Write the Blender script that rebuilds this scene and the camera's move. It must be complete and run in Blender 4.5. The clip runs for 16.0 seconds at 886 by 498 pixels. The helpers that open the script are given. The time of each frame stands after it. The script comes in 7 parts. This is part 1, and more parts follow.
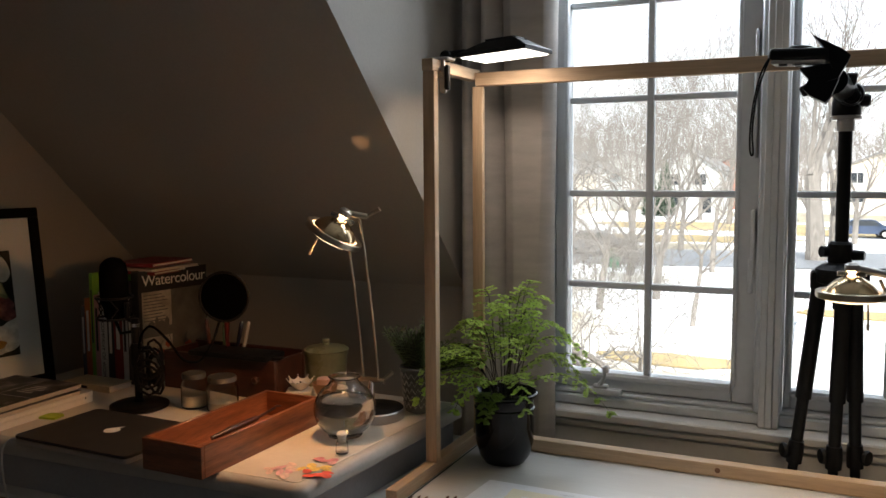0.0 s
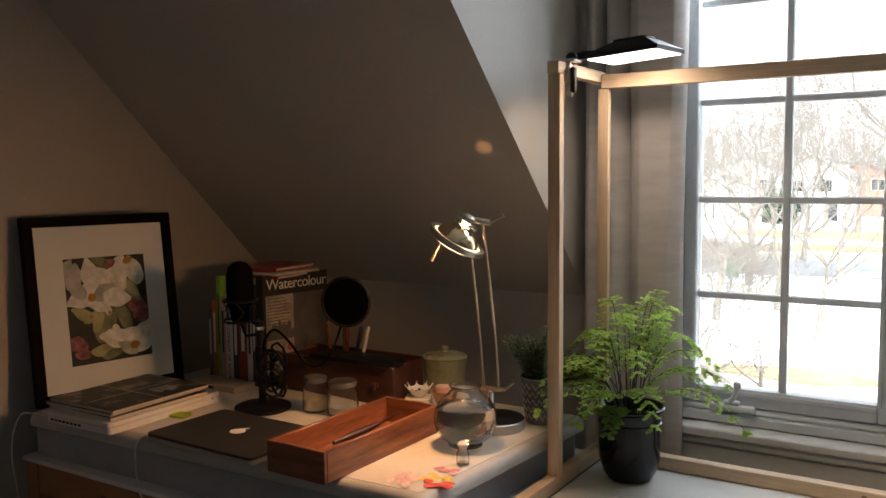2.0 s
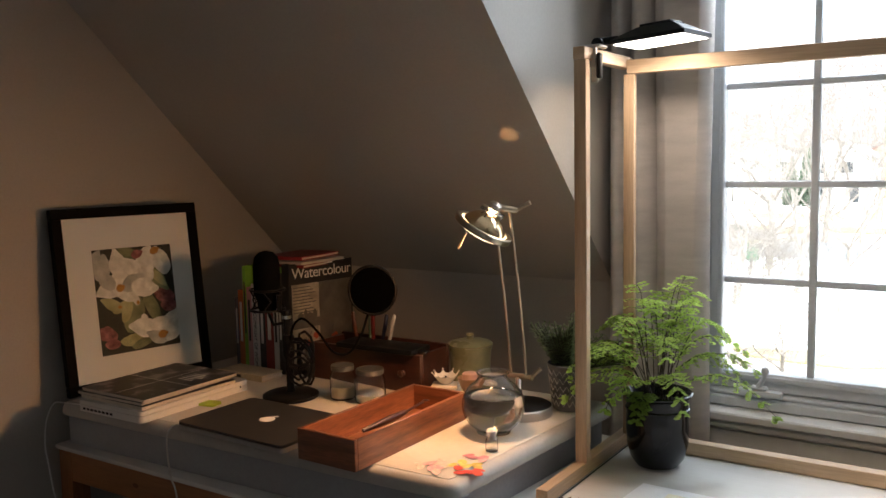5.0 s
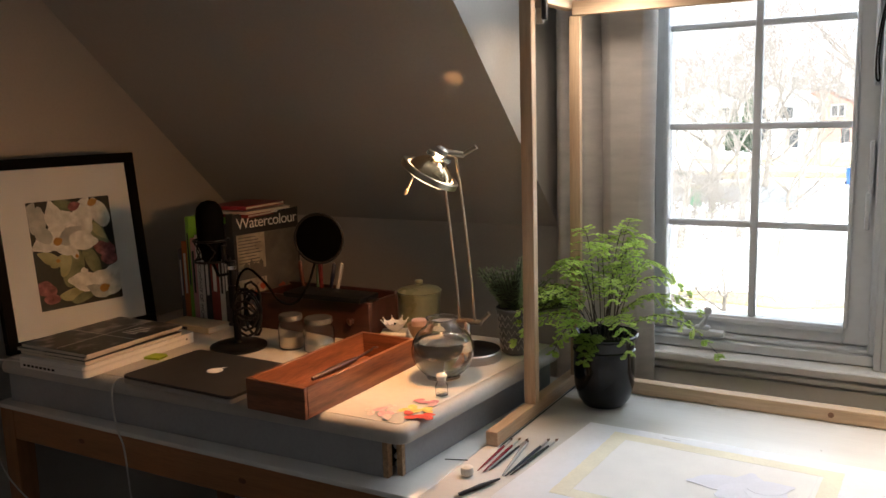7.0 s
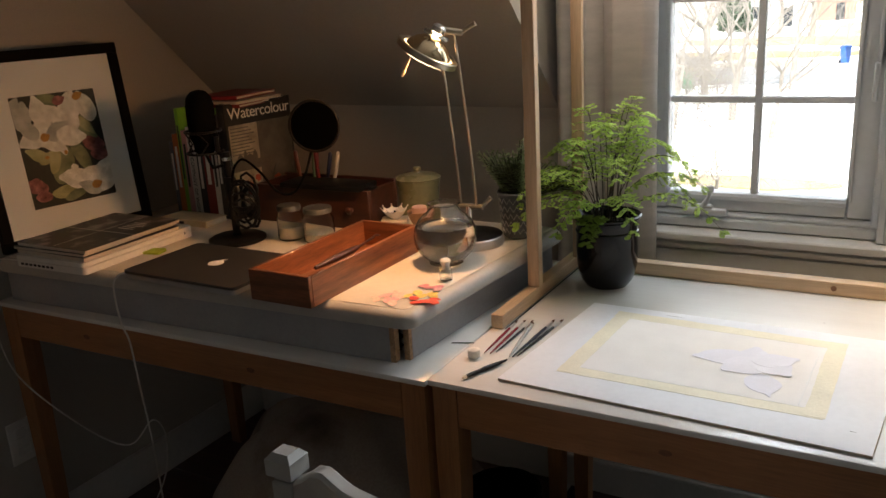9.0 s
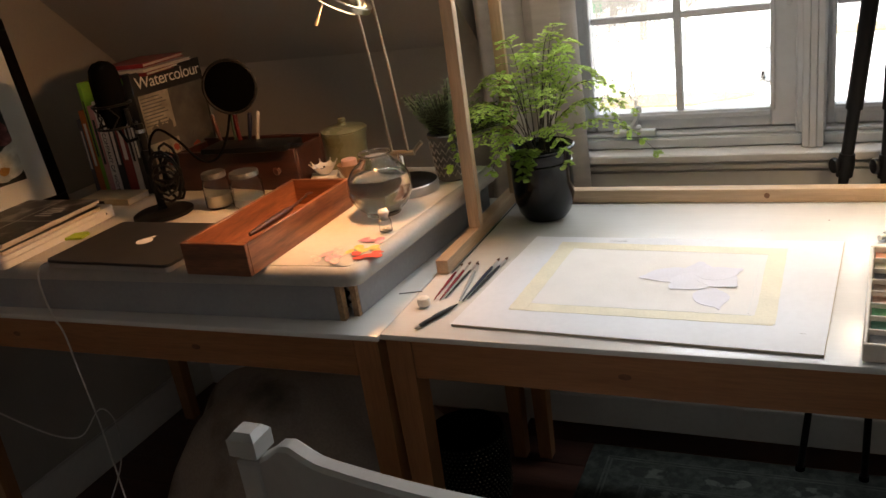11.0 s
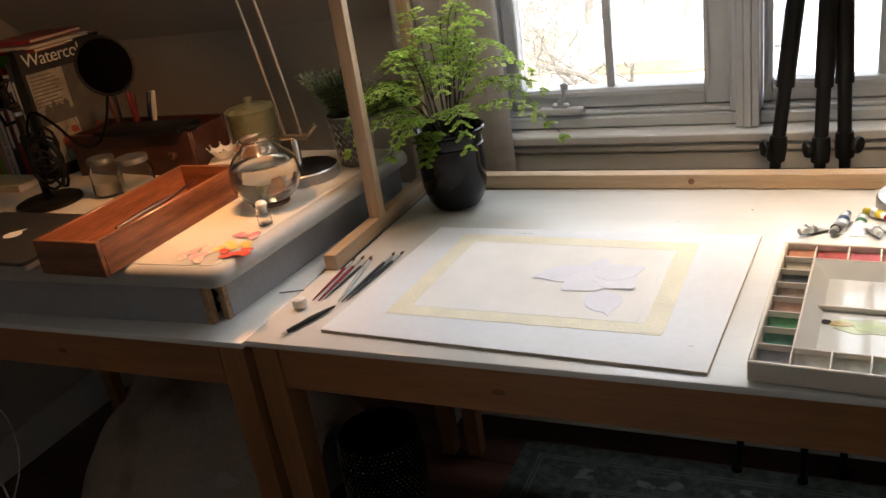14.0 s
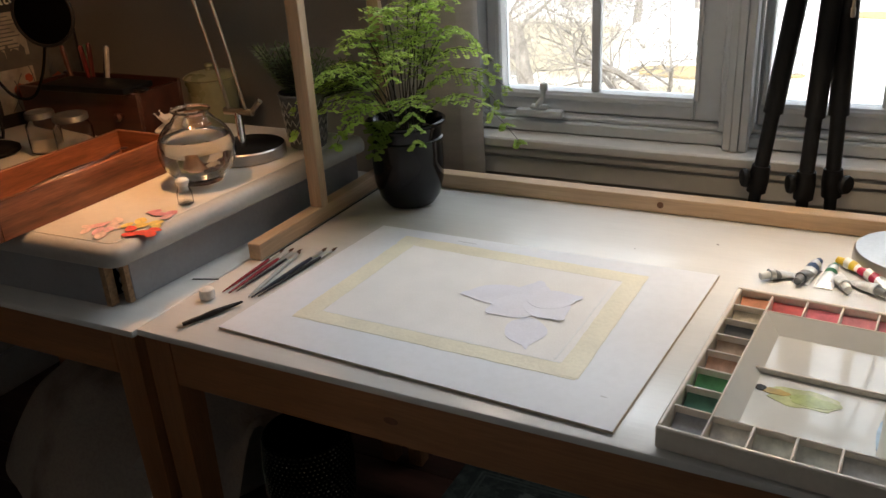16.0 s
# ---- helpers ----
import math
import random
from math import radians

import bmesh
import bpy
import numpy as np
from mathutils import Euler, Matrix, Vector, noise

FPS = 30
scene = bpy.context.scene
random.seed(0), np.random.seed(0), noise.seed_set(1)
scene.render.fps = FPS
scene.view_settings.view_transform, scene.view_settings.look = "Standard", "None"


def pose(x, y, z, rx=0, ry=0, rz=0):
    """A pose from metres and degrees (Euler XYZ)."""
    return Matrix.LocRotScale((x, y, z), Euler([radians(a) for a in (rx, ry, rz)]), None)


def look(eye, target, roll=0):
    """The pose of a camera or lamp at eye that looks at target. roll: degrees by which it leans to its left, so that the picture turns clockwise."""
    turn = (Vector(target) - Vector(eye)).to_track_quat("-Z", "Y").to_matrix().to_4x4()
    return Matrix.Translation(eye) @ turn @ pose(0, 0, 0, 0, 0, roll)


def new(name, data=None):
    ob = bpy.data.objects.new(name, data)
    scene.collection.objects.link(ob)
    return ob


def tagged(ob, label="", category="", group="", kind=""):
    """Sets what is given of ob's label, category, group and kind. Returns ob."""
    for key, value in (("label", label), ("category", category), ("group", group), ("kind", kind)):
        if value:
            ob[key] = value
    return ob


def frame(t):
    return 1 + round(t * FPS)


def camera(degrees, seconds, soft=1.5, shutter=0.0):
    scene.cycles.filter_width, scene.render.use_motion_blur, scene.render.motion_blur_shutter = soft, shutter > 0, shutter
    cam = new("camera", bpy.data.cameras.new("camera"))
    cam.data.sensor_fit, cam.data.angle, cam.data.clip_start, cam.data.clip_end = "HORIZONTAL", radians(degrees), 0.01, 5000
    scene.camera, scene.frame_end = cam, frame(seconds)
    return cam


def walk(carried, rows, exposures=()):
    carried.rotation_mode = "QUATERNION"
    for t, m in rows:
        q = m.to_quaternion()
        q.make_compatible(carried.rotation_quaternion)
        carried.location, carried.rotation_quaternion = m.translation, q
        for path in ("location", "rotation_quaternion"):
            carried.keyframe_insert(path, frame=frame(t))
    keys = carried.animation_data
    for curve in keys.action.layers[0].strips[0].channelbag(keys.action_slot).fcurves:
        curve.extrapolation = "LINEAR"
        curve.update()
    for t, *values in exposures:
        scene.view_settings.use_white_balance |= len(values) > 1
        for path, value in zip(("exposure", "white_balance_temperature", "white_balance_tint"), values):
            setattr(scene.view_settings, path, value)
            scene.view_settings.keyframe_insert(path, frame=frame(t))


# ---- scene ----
cam = camera(55.4, 16.0)
PATH = [
    (0, (-0.082, 0.151, 1.398), (-0.927, 1.954, 1.212), -0.4),
    (0.5, (-0.072, 0.153, 1.403), (-0.986, 1.922, 1.218), -0.4),
    (1, (-0.073, 0.162, 1.396), (-1.089, 1.874, 1.203), -0.4),
    (1.5, (-0.099, 0.164, 1.398), (-1.149, 1.858, 1.218), -0.6),
    (2, (-0.125, 0.17, 1.396), (-1.197, 1.851, 1.227), -0.5),
    (2.5, (-0.129, 0.16, 1.399), (-1.232, 1.821, 1.249), -0.5),
    (3, (-0.136, 0.157, 1.397), (-1.263, 1.802, 1.246), -0.6),
    (3.5, (-0.141, 0.157, 1.398), (-1.278, 1.794, 1.23), -0.7),
    (6, (-0.14, 0.161, 1.401), (-1.21, 1.836, 1.178), -1.4),
    (6.5, (-0.141, 0.163, 1.399), (-1.19, 1.847, 1.151), -1.5),
    (7, (-0.143, 0.17, 1.391), (-1.14, 1.874, 1.069), -1.7),
    (7.5, (-0.146, 0.187, 1.384), (-1.073, 1.899, 0.927), -2.3),
    (8, (-0.157, 0.191, 1.376), (-1.07, 1.888, 0.841), -2.4),
    (8.5, (-0.166, 0.185, 1.375), (-1.112, 1.855, 0.812), -2.9),
    (9, (-0.174, 0.181, 1.371), (-1.134, 1.84, 0.8), -3.3),
    (9.5, (-0.174, 0.183, 1.37), (-1.113, 1.843, 0.767), -4.2),
    (10, (-0.168, 0.19, 1.372), (-1.054, 1.861, 0.723), -5.5),
    (12.5, (-0.262, 0.266, 1.348), (-1.031, 1.947, 0.584), -10.9),
    (13, (-0.217, 0.315, 1.344), (-1.085, 1.945, 0.575), -10.7),
    (13.5, (-0.138, 0.379, 1.34), (-0.974, 2.035, 0.593), -10.0),
    (14, (-0.061, 0.418, 1.331), (-0.884, 2.068, 0.556), -9.0),
    (14.5, (-0.002, 0.448, 1.312), (-0.767, 2.098, 0.48), -7.4),
    (15, (0.015, 0.485, 1.298), (-0.731, 2.141, 0.462), -5.8),
    (15.5, (0.023, 0.562, 1.299), (-0.792, 2.197, 0.484), -4.4),
    (16, (0.022, 0.599, 1.302), (-0.851, 2.207, 0.495), -3.6),
]
# seconds, stops, kelvin, tint
EXPOSURE = [(0, 0.93, 6400, 10), (1.0, 0.97, 6400, 10), (1.5, 1.08, 6400, 10), (2.0, 1.5, 6350, 10), (2.5, 1.85, 6250, 10), (3.5, 1.9, 6250, 10), (6, 1.8, 6250, 10), (7, 1.75, 6300, 10),
            (7.5, 1.58, 6400, 10), (8, 1.55, 6500, 10), (9, 1.65, 6600, 10), (10, 1.7, 6700, 11), (12.5, 1.95, 6950, 12), (13, 1.95, 6900, 12), (14.5, 1.6, 6650, 11), (15, 1.55, 6600, 10), (16, 1.25, 6500, 10)]
walk(cam, [(t, look(eye, target, roll)) for t, eye, target, roll in PATH], EXPOSURE)

# ---- world, sun and lamps ----
world = bpy.data.worlds.new("sky")
scene.world = world
world.use_nodes = True
wn = world.node_tree
sky = wn.nodes.new("ShaderNodeTexSky")
sky.sky_type, sky.sun_disc = "NISHITA", False
sky.sun_elevation, sky.sun_rotation = radians(42), radians(160)
veil = wn.nodes.new("ShaderNodeMixRGB")          # constant white mixed over the whole sky so that it blows out
veil.inputs[0].default_value, veil.inputs[2].default_value = 0.82, (9.0, 9.3, 9.8, 1)
wn.links.new(sky.outputs[0], veil.inputs[1])
wn.links.new(veil.outputs[0], wn.nodes["Background"].inputs[0])
wn.nodes["Background"].inputs[1].default_value = 0.15


def lamp(name, kind, m, energy, color, **more):
    data = bpy.data.lights.new(name, kind)
    data.energy, data.color = energy, color
    for key, value in more.items():
        if key == "size":
            data.size = value
        elif key == "size_y":
            data.shape, data.size_y = "RECTANGLE", value
        elif key == "disk":
            data.shape, data.size = "DISK", value
        elif key == "angle":
            data.angle = value
        elif key == "spread":
            data.spread = value
        elif key == "cone":
            data.spot_size, data.spot_blend = value
        elif key == "radius":
            data.shadow_soft_size = value
    ob = new(name, data)
    ob.matrix_world = m
    return ob


FILL_TINT = (0.84, 0.92, 1.0)
for wx in (-0.515, 0.035):   # added lamps above the view in both windows' upper panes boost the sky's light
    lamp("window_skylight", "AREA", look((wx, 2.350, 1.97), (wx - 0.05, 1.2, 1.15)), 2.7, FILL_TINT, size=0.40, size_y=0.15)
WARM = (1.0, 0.48, 0.185)
lamp("sun", "SUN", look((0, 0, 0), (-1.2, 3.0, -2.9)), 4.6, (1.0, 0.94, 0.86), angle=radians(0.6))
# halogen desk lamp on the grey desk unit, clip-on panel lamp, halogen lamp on the drawing table
HEAD = Vector((-1.000, 1.590, 1.270))
HEAD_AIM = Vector((-0.493, -0.116, -0.861)).normalized()
HEAD2 = Vector((-0.055, 1.850, 1.165))
lamp("desk_lamp_light", "AREA", look(HEAD + HEAD_AIM * 0.034, HEAD + Vector((-0.60, -0.42, -0.68))), 0.96, WARM, disk=0.07, spread=radians(160))
lamp("vent_light", "SPOT", look(HEAD - HEAD_AIM * 0.075, (-1.074, 1.832, 1.464)), 0.7, WARM, cone=(radians(10), 0.9), radius=0.004)
lamp("panel_light", "AREA", look((-0.745, 1.882, 1.634), (-0.735, 1.87, 1.0)), 0.36, (1.0, 0.78, 0.60), size=0.16, size_y=0.10)
lamp("table_lamp_light", "AREA", look(HEAD2 - Vector((0, 0, 0.012)), (-0.05, 1.80, 0.75)), 0.72, (1.0, 0.72, 0.44), disk=0.08, spread=radians(130))


# ---- materials ----
def rgb(c):
    return (c[0], c[1], c[2], 1.0)


def surf(name, col, rough=0.5, metal=0.0, var=0.12, scale=6.0, fine=90.0, bump=0.15, stretch=(1, 1, 1), col2=None, spec=0.5,
         coat=0.0, per_piece=0.0, trans=0.0, ior=1.45, sheen=0.0, depth=0.002, sharp=None):
    """A painted, woven or grained surface: two noises for tone, a fine one for relief."""
    m = bpy.data.materials.new(name)
    m.use_nodes = True
    nt = m.node_tree
    p = nt.nodes["Principled BSDF"]
    p.inputs["Metallic"].default_value = metal
    p.inputs["Specular IOR Level"].default_value = spec
    p.inputs["Coat Weight"].default_value = coat
    p.inputs["Coat Roughness"].default_value = 0.12
    p.inputs["Transmission Weight"].default_value = trans
    p.inputs["IOR"].default_value = ior
    p.inputs["Sheen Weight"].default_value = sheen
    tc = nt.nodes.new("ShaderNodeTexCoord")
    mp = nt.nodes.new("ShaderNodeMapping")
    mp.inputs["Scale"].default_value = stretch
    nt.links.new(tc.outputs["Object"], mp.inputs[0])
    n1 = nt.nodes.new("ShaderNodeTexNoise")
    n1.inputs["Scale"].default_value, n1.inputs["Detail"].default_value = scale, 6
    n2 = nt.nodes.new("ShaderNodeTexNoise")
    n2.inputs["Scale"].default_value, n2.inputs["Detail"].default_value = fine, 4
    nt.links.new(mp.outputs[0], n1.inputs["Vector"])
    nt.links.new(mp.outputs[0], n2.inputs["Vector"])
    ramp = nt.nodes.new("ShaderNodeValToRGB")
    lo, hi = sharp if sharp else (0.3, 0.7)
    ramp.color_ramp.elements[0].position, ramp.color_ramp.elements[1].position = lo, hi
    dark = [c * (1 - var) for c in col]
    light = [min(1.0, c * (1 + var)) for c in (col2 or col)]
    ramp.color_ramp.elements[0].color, ramp.color_ramp.elements[1].color = rgb(dark), rgb(light)
    nt.links.new(n1.outputs[0], ramp.inputs[0])
    mul = nt.nodes.new("ShaderNodeMixRGB")
    mul.blend_type = "MULTIPLY"
    mul.inputs[0].default_value = min(1.0, var * 2.0)
    r2 = nt.nodes.new("ShaderNodeValToRGB")
    r2.color_ramp.elements[0].position, r2.color_ramp.elements[1].position = 0.35, 0.6
    r2.color_ramp.elements[0].color = (0.62, 0.62, 0.62, 1)
    nt.links.new(n2.outputs[0], r2.inputs[0])
    nt.links.new(ramp.outputs[0], mul.inputs[1])
    nt.links.new(r2.outputs[0], mul.inputs[2])
    out = mul.outputs[0]
    if per_piece:
        info = nt.nodes.new("ShaderNodeObjectInfo")
        mr = nt.nodes.new("ShaderNodeMapRange")
        mr.inputs["To Min"].default_value, mr.inputs["To Max"].default_value = 1 - per_piece, 1 + per_piece
        nt.links.new(info.outputs["Random"], mr.inputs[0])
        hsv = nt.nodes.new("ShaderNodeHueSaturation")
        nt.links.new(mr.outputs[0], hsv.inputs["Value"])
        nt.links.new(out, hsv.inputs["Color"])
        out = hsv.outputs[0]
    nt.links.new(out, p.inputs["Base Color"])
    rr = nt.nodes.new("ShaderNodeMapRange")
    rr.inputs["To Min"].default_value, rr.inputs["To Max"].default_value = max(0.0, rough * 0.82), min(1.0, rough * 1.18)
    nt.links.new(n1.outputs[0], rr.inputs[0])
    nt.links.new(rr.outputs[0], p.inputs["Roughness"])
    if bump:
        b = nt.nodes.new("ShaderNodeBump")
        b.inputs["Strength"].default_value, b.inputs["Distance"].default_value = bump, depth
        nt.links.new(n2.outputs[0], b.inputs["Height"])
        nt.links.new(b.outputs[0], p.inputs["Normal"])
    return m


def glass(name, tint=(1, 1, 1), ior=1.45, rough=0.01):
    m = bpy.data.materials.new(name)
    m.use_nodes = True
    p = m.node_tree.nodes["Principled BSDF"]
    p.inputs["Base Color"].default_value = rgb(tint)
    p.inputs["Transmission Weight"].default_value = 1.0
    p.inputs["IOR"].default_value, p.inputs["Roughness"].default_value = ior, rough
    return m


def window_glass(name="window_glass", ior=1.35):
    m = bpy.data.materials.new(name)
    m.use_nodes = True
    nt = m.node_tree
    t, g, mix, fr = (nt.nodes.new(k) for k in ("ShaderNodeBsdfTransparent", "ShaderNodeBsdfGlossy", "ShaderNodeMixShader", "ShaderNodeFresnel"))
    t.inputs[0].default_value = (0.96, 0.98, 0.98, 1)
    g.inputs["Roughness"].default_value = 0.02
    fr.inputs[0].default_value = ior
    nt.links.new(fr.outputs[0], mix.inputs[0])
    nt.links.new(t.outputs[0], mix.inputs[1])
    nt.links.new(g.outputs[0], mix.inputs[2])
    nt.links.new(mix.outputs[0], nt.nodes["Material Output"].inputs[0])
    return m


def glow(name, color, strength):
    m = bpy.data.materials.new(name)
    m.use_nodes = True
    p = m.node_tree.nodes["Principled BSDF"]
    p.inputs["Base Color"].default_value = rgb(color)
    p.inputs["Emission Color"].default_value = rgb(color)
    p.inputs["Emission Strength"].default_value = strength
    return m


def leaf_mat(name, col, col2):
    m = surf(name, col, 0.5, var=0.15, scale=9, fine=160, col2=col2, bump=0.1, per_piece=0.2)
    nt = m.node_tree
    p = nt.nodes["Principled BSDF"]
    tr = nt.nodes.new("ShaderNodeBsdfTranslucent")
    mix = nt.nodes.new("ShaderNodeMixShader")
    mix.inputs[0].default_value = 0.58
    src = p.inputs["Base Color"].links[0].from_socket
    nt.links.new(src, tr.inputs[0])
    nt.links.new(p.outputs[0], mix.inputs[1])
    nt.links.new(tr.outputs[0], mix.inputs[2])
    nt.links.new(mix.outputs[0], nt.nodes["Material Output"].inputs[0])
    return m


# paler than the grey walls: unseen walls that bounce light into the room
BOUNCE_WALL = surf("off_white_bounce_paint", (0.70, 0.67, 0.62), 0.75, var=0.04, scale=1.6, fine=140, bump=0.12)
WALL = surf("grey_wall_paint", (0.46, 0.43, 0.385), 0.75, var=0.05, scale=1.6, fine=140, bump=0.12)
TRIM = surf("white_trim_paint", (0.70, 0.69, 0.67), 0.42, var=0.05, scale=4, fine=60, bump=0.08)
VINYL = surf("white_vinyl", (0.62, 0.64, 0.66), 0.38, var=0.05, scale=5, fine=60, bump=0.05)
FLOOR = surf("dark_floor_wood", (0.075, 0.030, 0.020), 0.4, var=0.35, scale=3, fine=40, stretch=(0.6, 9, 9), bump=0.2, per_piece=0.25)
PINE_X = surf("pine_along_x", (0.50, 0.335, 0.20), 0.5, var=0.16, scale=2.6, fine=30, stretch=(0.7, 11, 11), bump=0.15, col2=(0.60, 0.44, 0.29))
PINE_Y = surf("pine_along_y", (0.50, 0.335, 0.20), 0.5, var=0.16, scale=2.6, fine=30, stretch=(11, 0.7, 11), bump=0.15, col2=(0.60, 0.44, 0.29))
PINE_Z = surf("pine_along_z", (0.50, 0.335, 0.20), 0.5, var=0.16, scale=2.6, fine=30, stretch=(11, 11, 0.7), bump=0.15, col2=(0.60, 0.44, 0.29))
OLD_PINE_X = surf("oiled_pine_along_x", (0.33, 0.150, 0.060), 0.5, var=0.22, scale=2.2, fine=26, stretch=(0.8, 12, 12), bump=0.2)
OLD_PINE_Y = surf("oiled_pine_along_y", (0.33, 0.150, 0.060), 0.5, var=0.22, scale=2.2, fine=26, stretch=(12, 0.8, 12), bump=0.2)
OLD_PINE_Z = surf("oiled_pine_along_z", (0.33, 0.150, 0.060), 0.5, var=0.22, scale=2.2, fine=26, stretch=(12, 12, 0.8), bump=0.2)
KNOT = surf("pine_knot", (0.17, 0.075, 0.035), 0.6, var=0.3, scale=60, bump=0.1)
ROSE_Y = surf("red_hardwood_along_y", (0.165, 0.055, 0.026), 0.34, var=0.38, scale=2.6, fine=26, stretch=(16, 1.3, 16), bump=0.12, col2=(0.25, 0.092, 0.042), coat=0.2)
ROSE_X = surf("red_hardwood_along_x", (0.165, 0.055, 0.026), 0.34, var=0.38, scale=2.6, fine=26, stretch=(1.3, 16, 16), bump=0.12, col2=(0.25, 0.092, 0.042), coat=0.2)
CRATE = surf("dark_red_crate_wood", (0.050, 0.016, 0.010), 0.4, var=0.35, scale=3, fine=34, stretch=(1.0, 14, 14), bump=0.15, coat=0.1)
WHITE_TOP = surf("white_painted_top", (0.74, 0.735, 0.715), 0.24, var=0.035, scale=3.5, fine=30, stretch=(0.8, 6, 6), bump=0.08)
GREY_UNIT = surf("grey_laminate", (0.33, 0.34, 0.36), 0.5, var=0.08, scale=7, fine=120, bump=0.12)
# rounded slab in a greyer off-white than its writing surface
DESK_SLAB = surf("greyish_off_white", (0.46, 0.445, 0.41), 0.5, var=0.07, scale=7, fine=120, bump=0.1)
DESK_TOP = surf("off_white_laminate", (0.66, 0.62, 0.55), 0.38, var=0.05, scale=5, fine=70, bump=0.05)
CHIPBOARD = surf("raw_chipboard", (0.42, 0.27, 0.15), 0.8, var=0.3, scale=120, fine=300, bump=0.3)
BLACK = surf("black_plastic", (0.006, 0.006, 0.0065), 0.45, var=0.2, scale=30, fine=300, bump=0.1, spec=0.22)
BLACK_MATT = surf("matt_black_foam", (0.0035, 0.0035, 0.0035), 0.9, var=0.3, scale=60, fine=500, bump=0.2, spec=0.04)
BLACK_GLOSS = surf("black_glazed_ceramic", (0.006, 0.007, 0.010), 0.13, var=0.2, scale=14, fine=80, bump=0.05, spec=0.35)
FRAME_BLACK = surf("black_stained_frame", (0.007, 0.006, 0.0055), 0.6, var=0.25, scale=12, fine=120, bump=0.15, spec=0.05)
CHROME = surf("brushed_chrome", (0.74, 0.72, 0.68), 0.16, metal=1.0, var=0.05, scale=20, fine=200, bump=0.02)
SATIN = surf("satin_nickel", (0.46, 0.40, 0.31), 0.30, metal=1.0, var=0.06, scale=20, fine=200, bump=0.02)
STEEL = surf("brushed_steel", (0.52, 0.50, 0.475), 0.40, metal=1.0, var=0.08, scale=8, fine=200, stretch=(1, 1, 20), bump=0.03)
ALU = surf("grey_anodised_aluminium", (0.06, 0.06, 0.062), 0.42, metal=0.6, var=0.05, scale=10, fine=300, bump=0.03)
ALU_EDGE = surf("pale_aluminium", (0.42, 0.42, 0.43), 0.38, metal=0.8, var=0.05, scale=10, fine=300, bump=0.03)
LOGO = surf("pale_inlay", (0.75, 0.75, 0.75), 0.35, var=0.03, scale=20, bump=0.0)
CREAM_PLASTIC = surf("cream_white_plastic", (0.78, 0.71, 0.62), 0.30, var=0.06, scale=10, fine=120, bump=0.03)
WHITE_PLASTIC = surf("white_plastic", (0.72, 0.70, 0.66), 0.32, var=0.05, scale=8, fine=120, bump=0.03)
PAPER = surf("white_paper", (0.80, 0.79, 0.77), 0.85, var=0.035, scale=14, fine=260, bump=0.2)
WARM_PAPER = surf("cream_watercolour_paper", (0.83, 0.80, 0.77), 0.9, var=0.03, scale=20, fine=380, bump=0.2)
BOARD = surf("white_foam_board", (0.76, 0.77, 0.80), 0.6, var=0.04, scale=5, fine=90, bump=0.06)
BOARD_EDGE = surf("buff_board_edge", (0.55, 0.46, 0.34), 0.8, var=0.15, scale=40, fine=200, bump=0.2)
TAPE = surf("masking_tape", (0.80, 0.75, 0.60), 0.65, var=0.07, scale=16, fine=180, stretch=(1, 1, 1), bump=0.35)
CUTOUT = surf("lilac_white_paper", (0.78, 0.77, 0.83), 0.85, var=0.04, scale=14, fine=260, bump=0.2)
DARK_RULE = surf("grey_graphite", (0.16, 0.15, 0.14), 0.7, var=0.2, scale=90, bump=0.0)
ERASER = surf("white_rubber", (0.78, 0.75, 0.70), 0.7, var=0.15, scale=60, fine=160, bump=0.1)
LINEN = surf("grey_linen", (0.44, 0.405, 0.375), 0.9, var=0.10, scale=5, fine=130, stretch=(2.0, 2.0, 9), bump=0.4, sheen=0.2)
SOIL = surf("potting_soil", (0.025, 0.017, 0.011), 0.95, var=0.5, scale=90, fine=300, bump=0.8, depth=0.006)
FROND = leaf_mat("fern_leaf", (0.31, 0.48, 0.085), (0.56, 0.72, 0.20))
STALK = surf("fern_stalk", (0.030, 0.018, 0.010), 0.5, var=0.3, scale=40, bump=0.0)
HERB = leaf_mat("herb_leaf", (0.19, 0.25, 0.115), (0.36, 0.44, 0.24))
HERB_STALK = surf("herb_stalk", (0.07, 0.08, 0.04), 0.7, var=0.3, scale=40, bump=0.0)
ZIG_POT = surf("grey_stoneware", (0.16, 0.155, 0.15), 0.7, var=0.2, scale=26, fine=160, bump=0.3)
ZIG_LINE = surf("pale_slip_line", (0.46, 0.44, 0.41), 0.7, var=0.12, scale=60, fine=200, bump=0.2)
CROCK = surf("sage_glaze", (0.26, 0.26, 0.145), 0.28, var=0.12, scale=14, fine=80, bump=0.06, coat=0.3)
CERAMIC = surf("white_glazed_ceramic", (0.72, 0.69, 0.64), 0.22, var=0.05, scale=14, fine=80, bump=0.04)
WAX = surf("cream_wax", (0.74, 0.66, 0.52), 0.5, var=0.06, scale=20, fine=90, bump=0.05)
PINK_WAX = surf("pink_wax", (0.66, 0.42, 0.34), 0.5, var=0.08, scale=20, fine=90, bump=0.05)
GLASS = glass("clear_glass", (0.985, 0.99, 0.985), 1.42, 0.0)
WATER = glass("water", (0.97, 0.985, 0.97), 1.33, 0.0)
BLACK_MESH = surf("black_nylon_mesh", (0.0012, 0.0012, 0.0012), 1.0, var=0.2, scale=200, fine=900, bump=0.1, spec=0.0)
PANE = window_glass()
GLAZING = window_glass("picture_glass", 1.03)
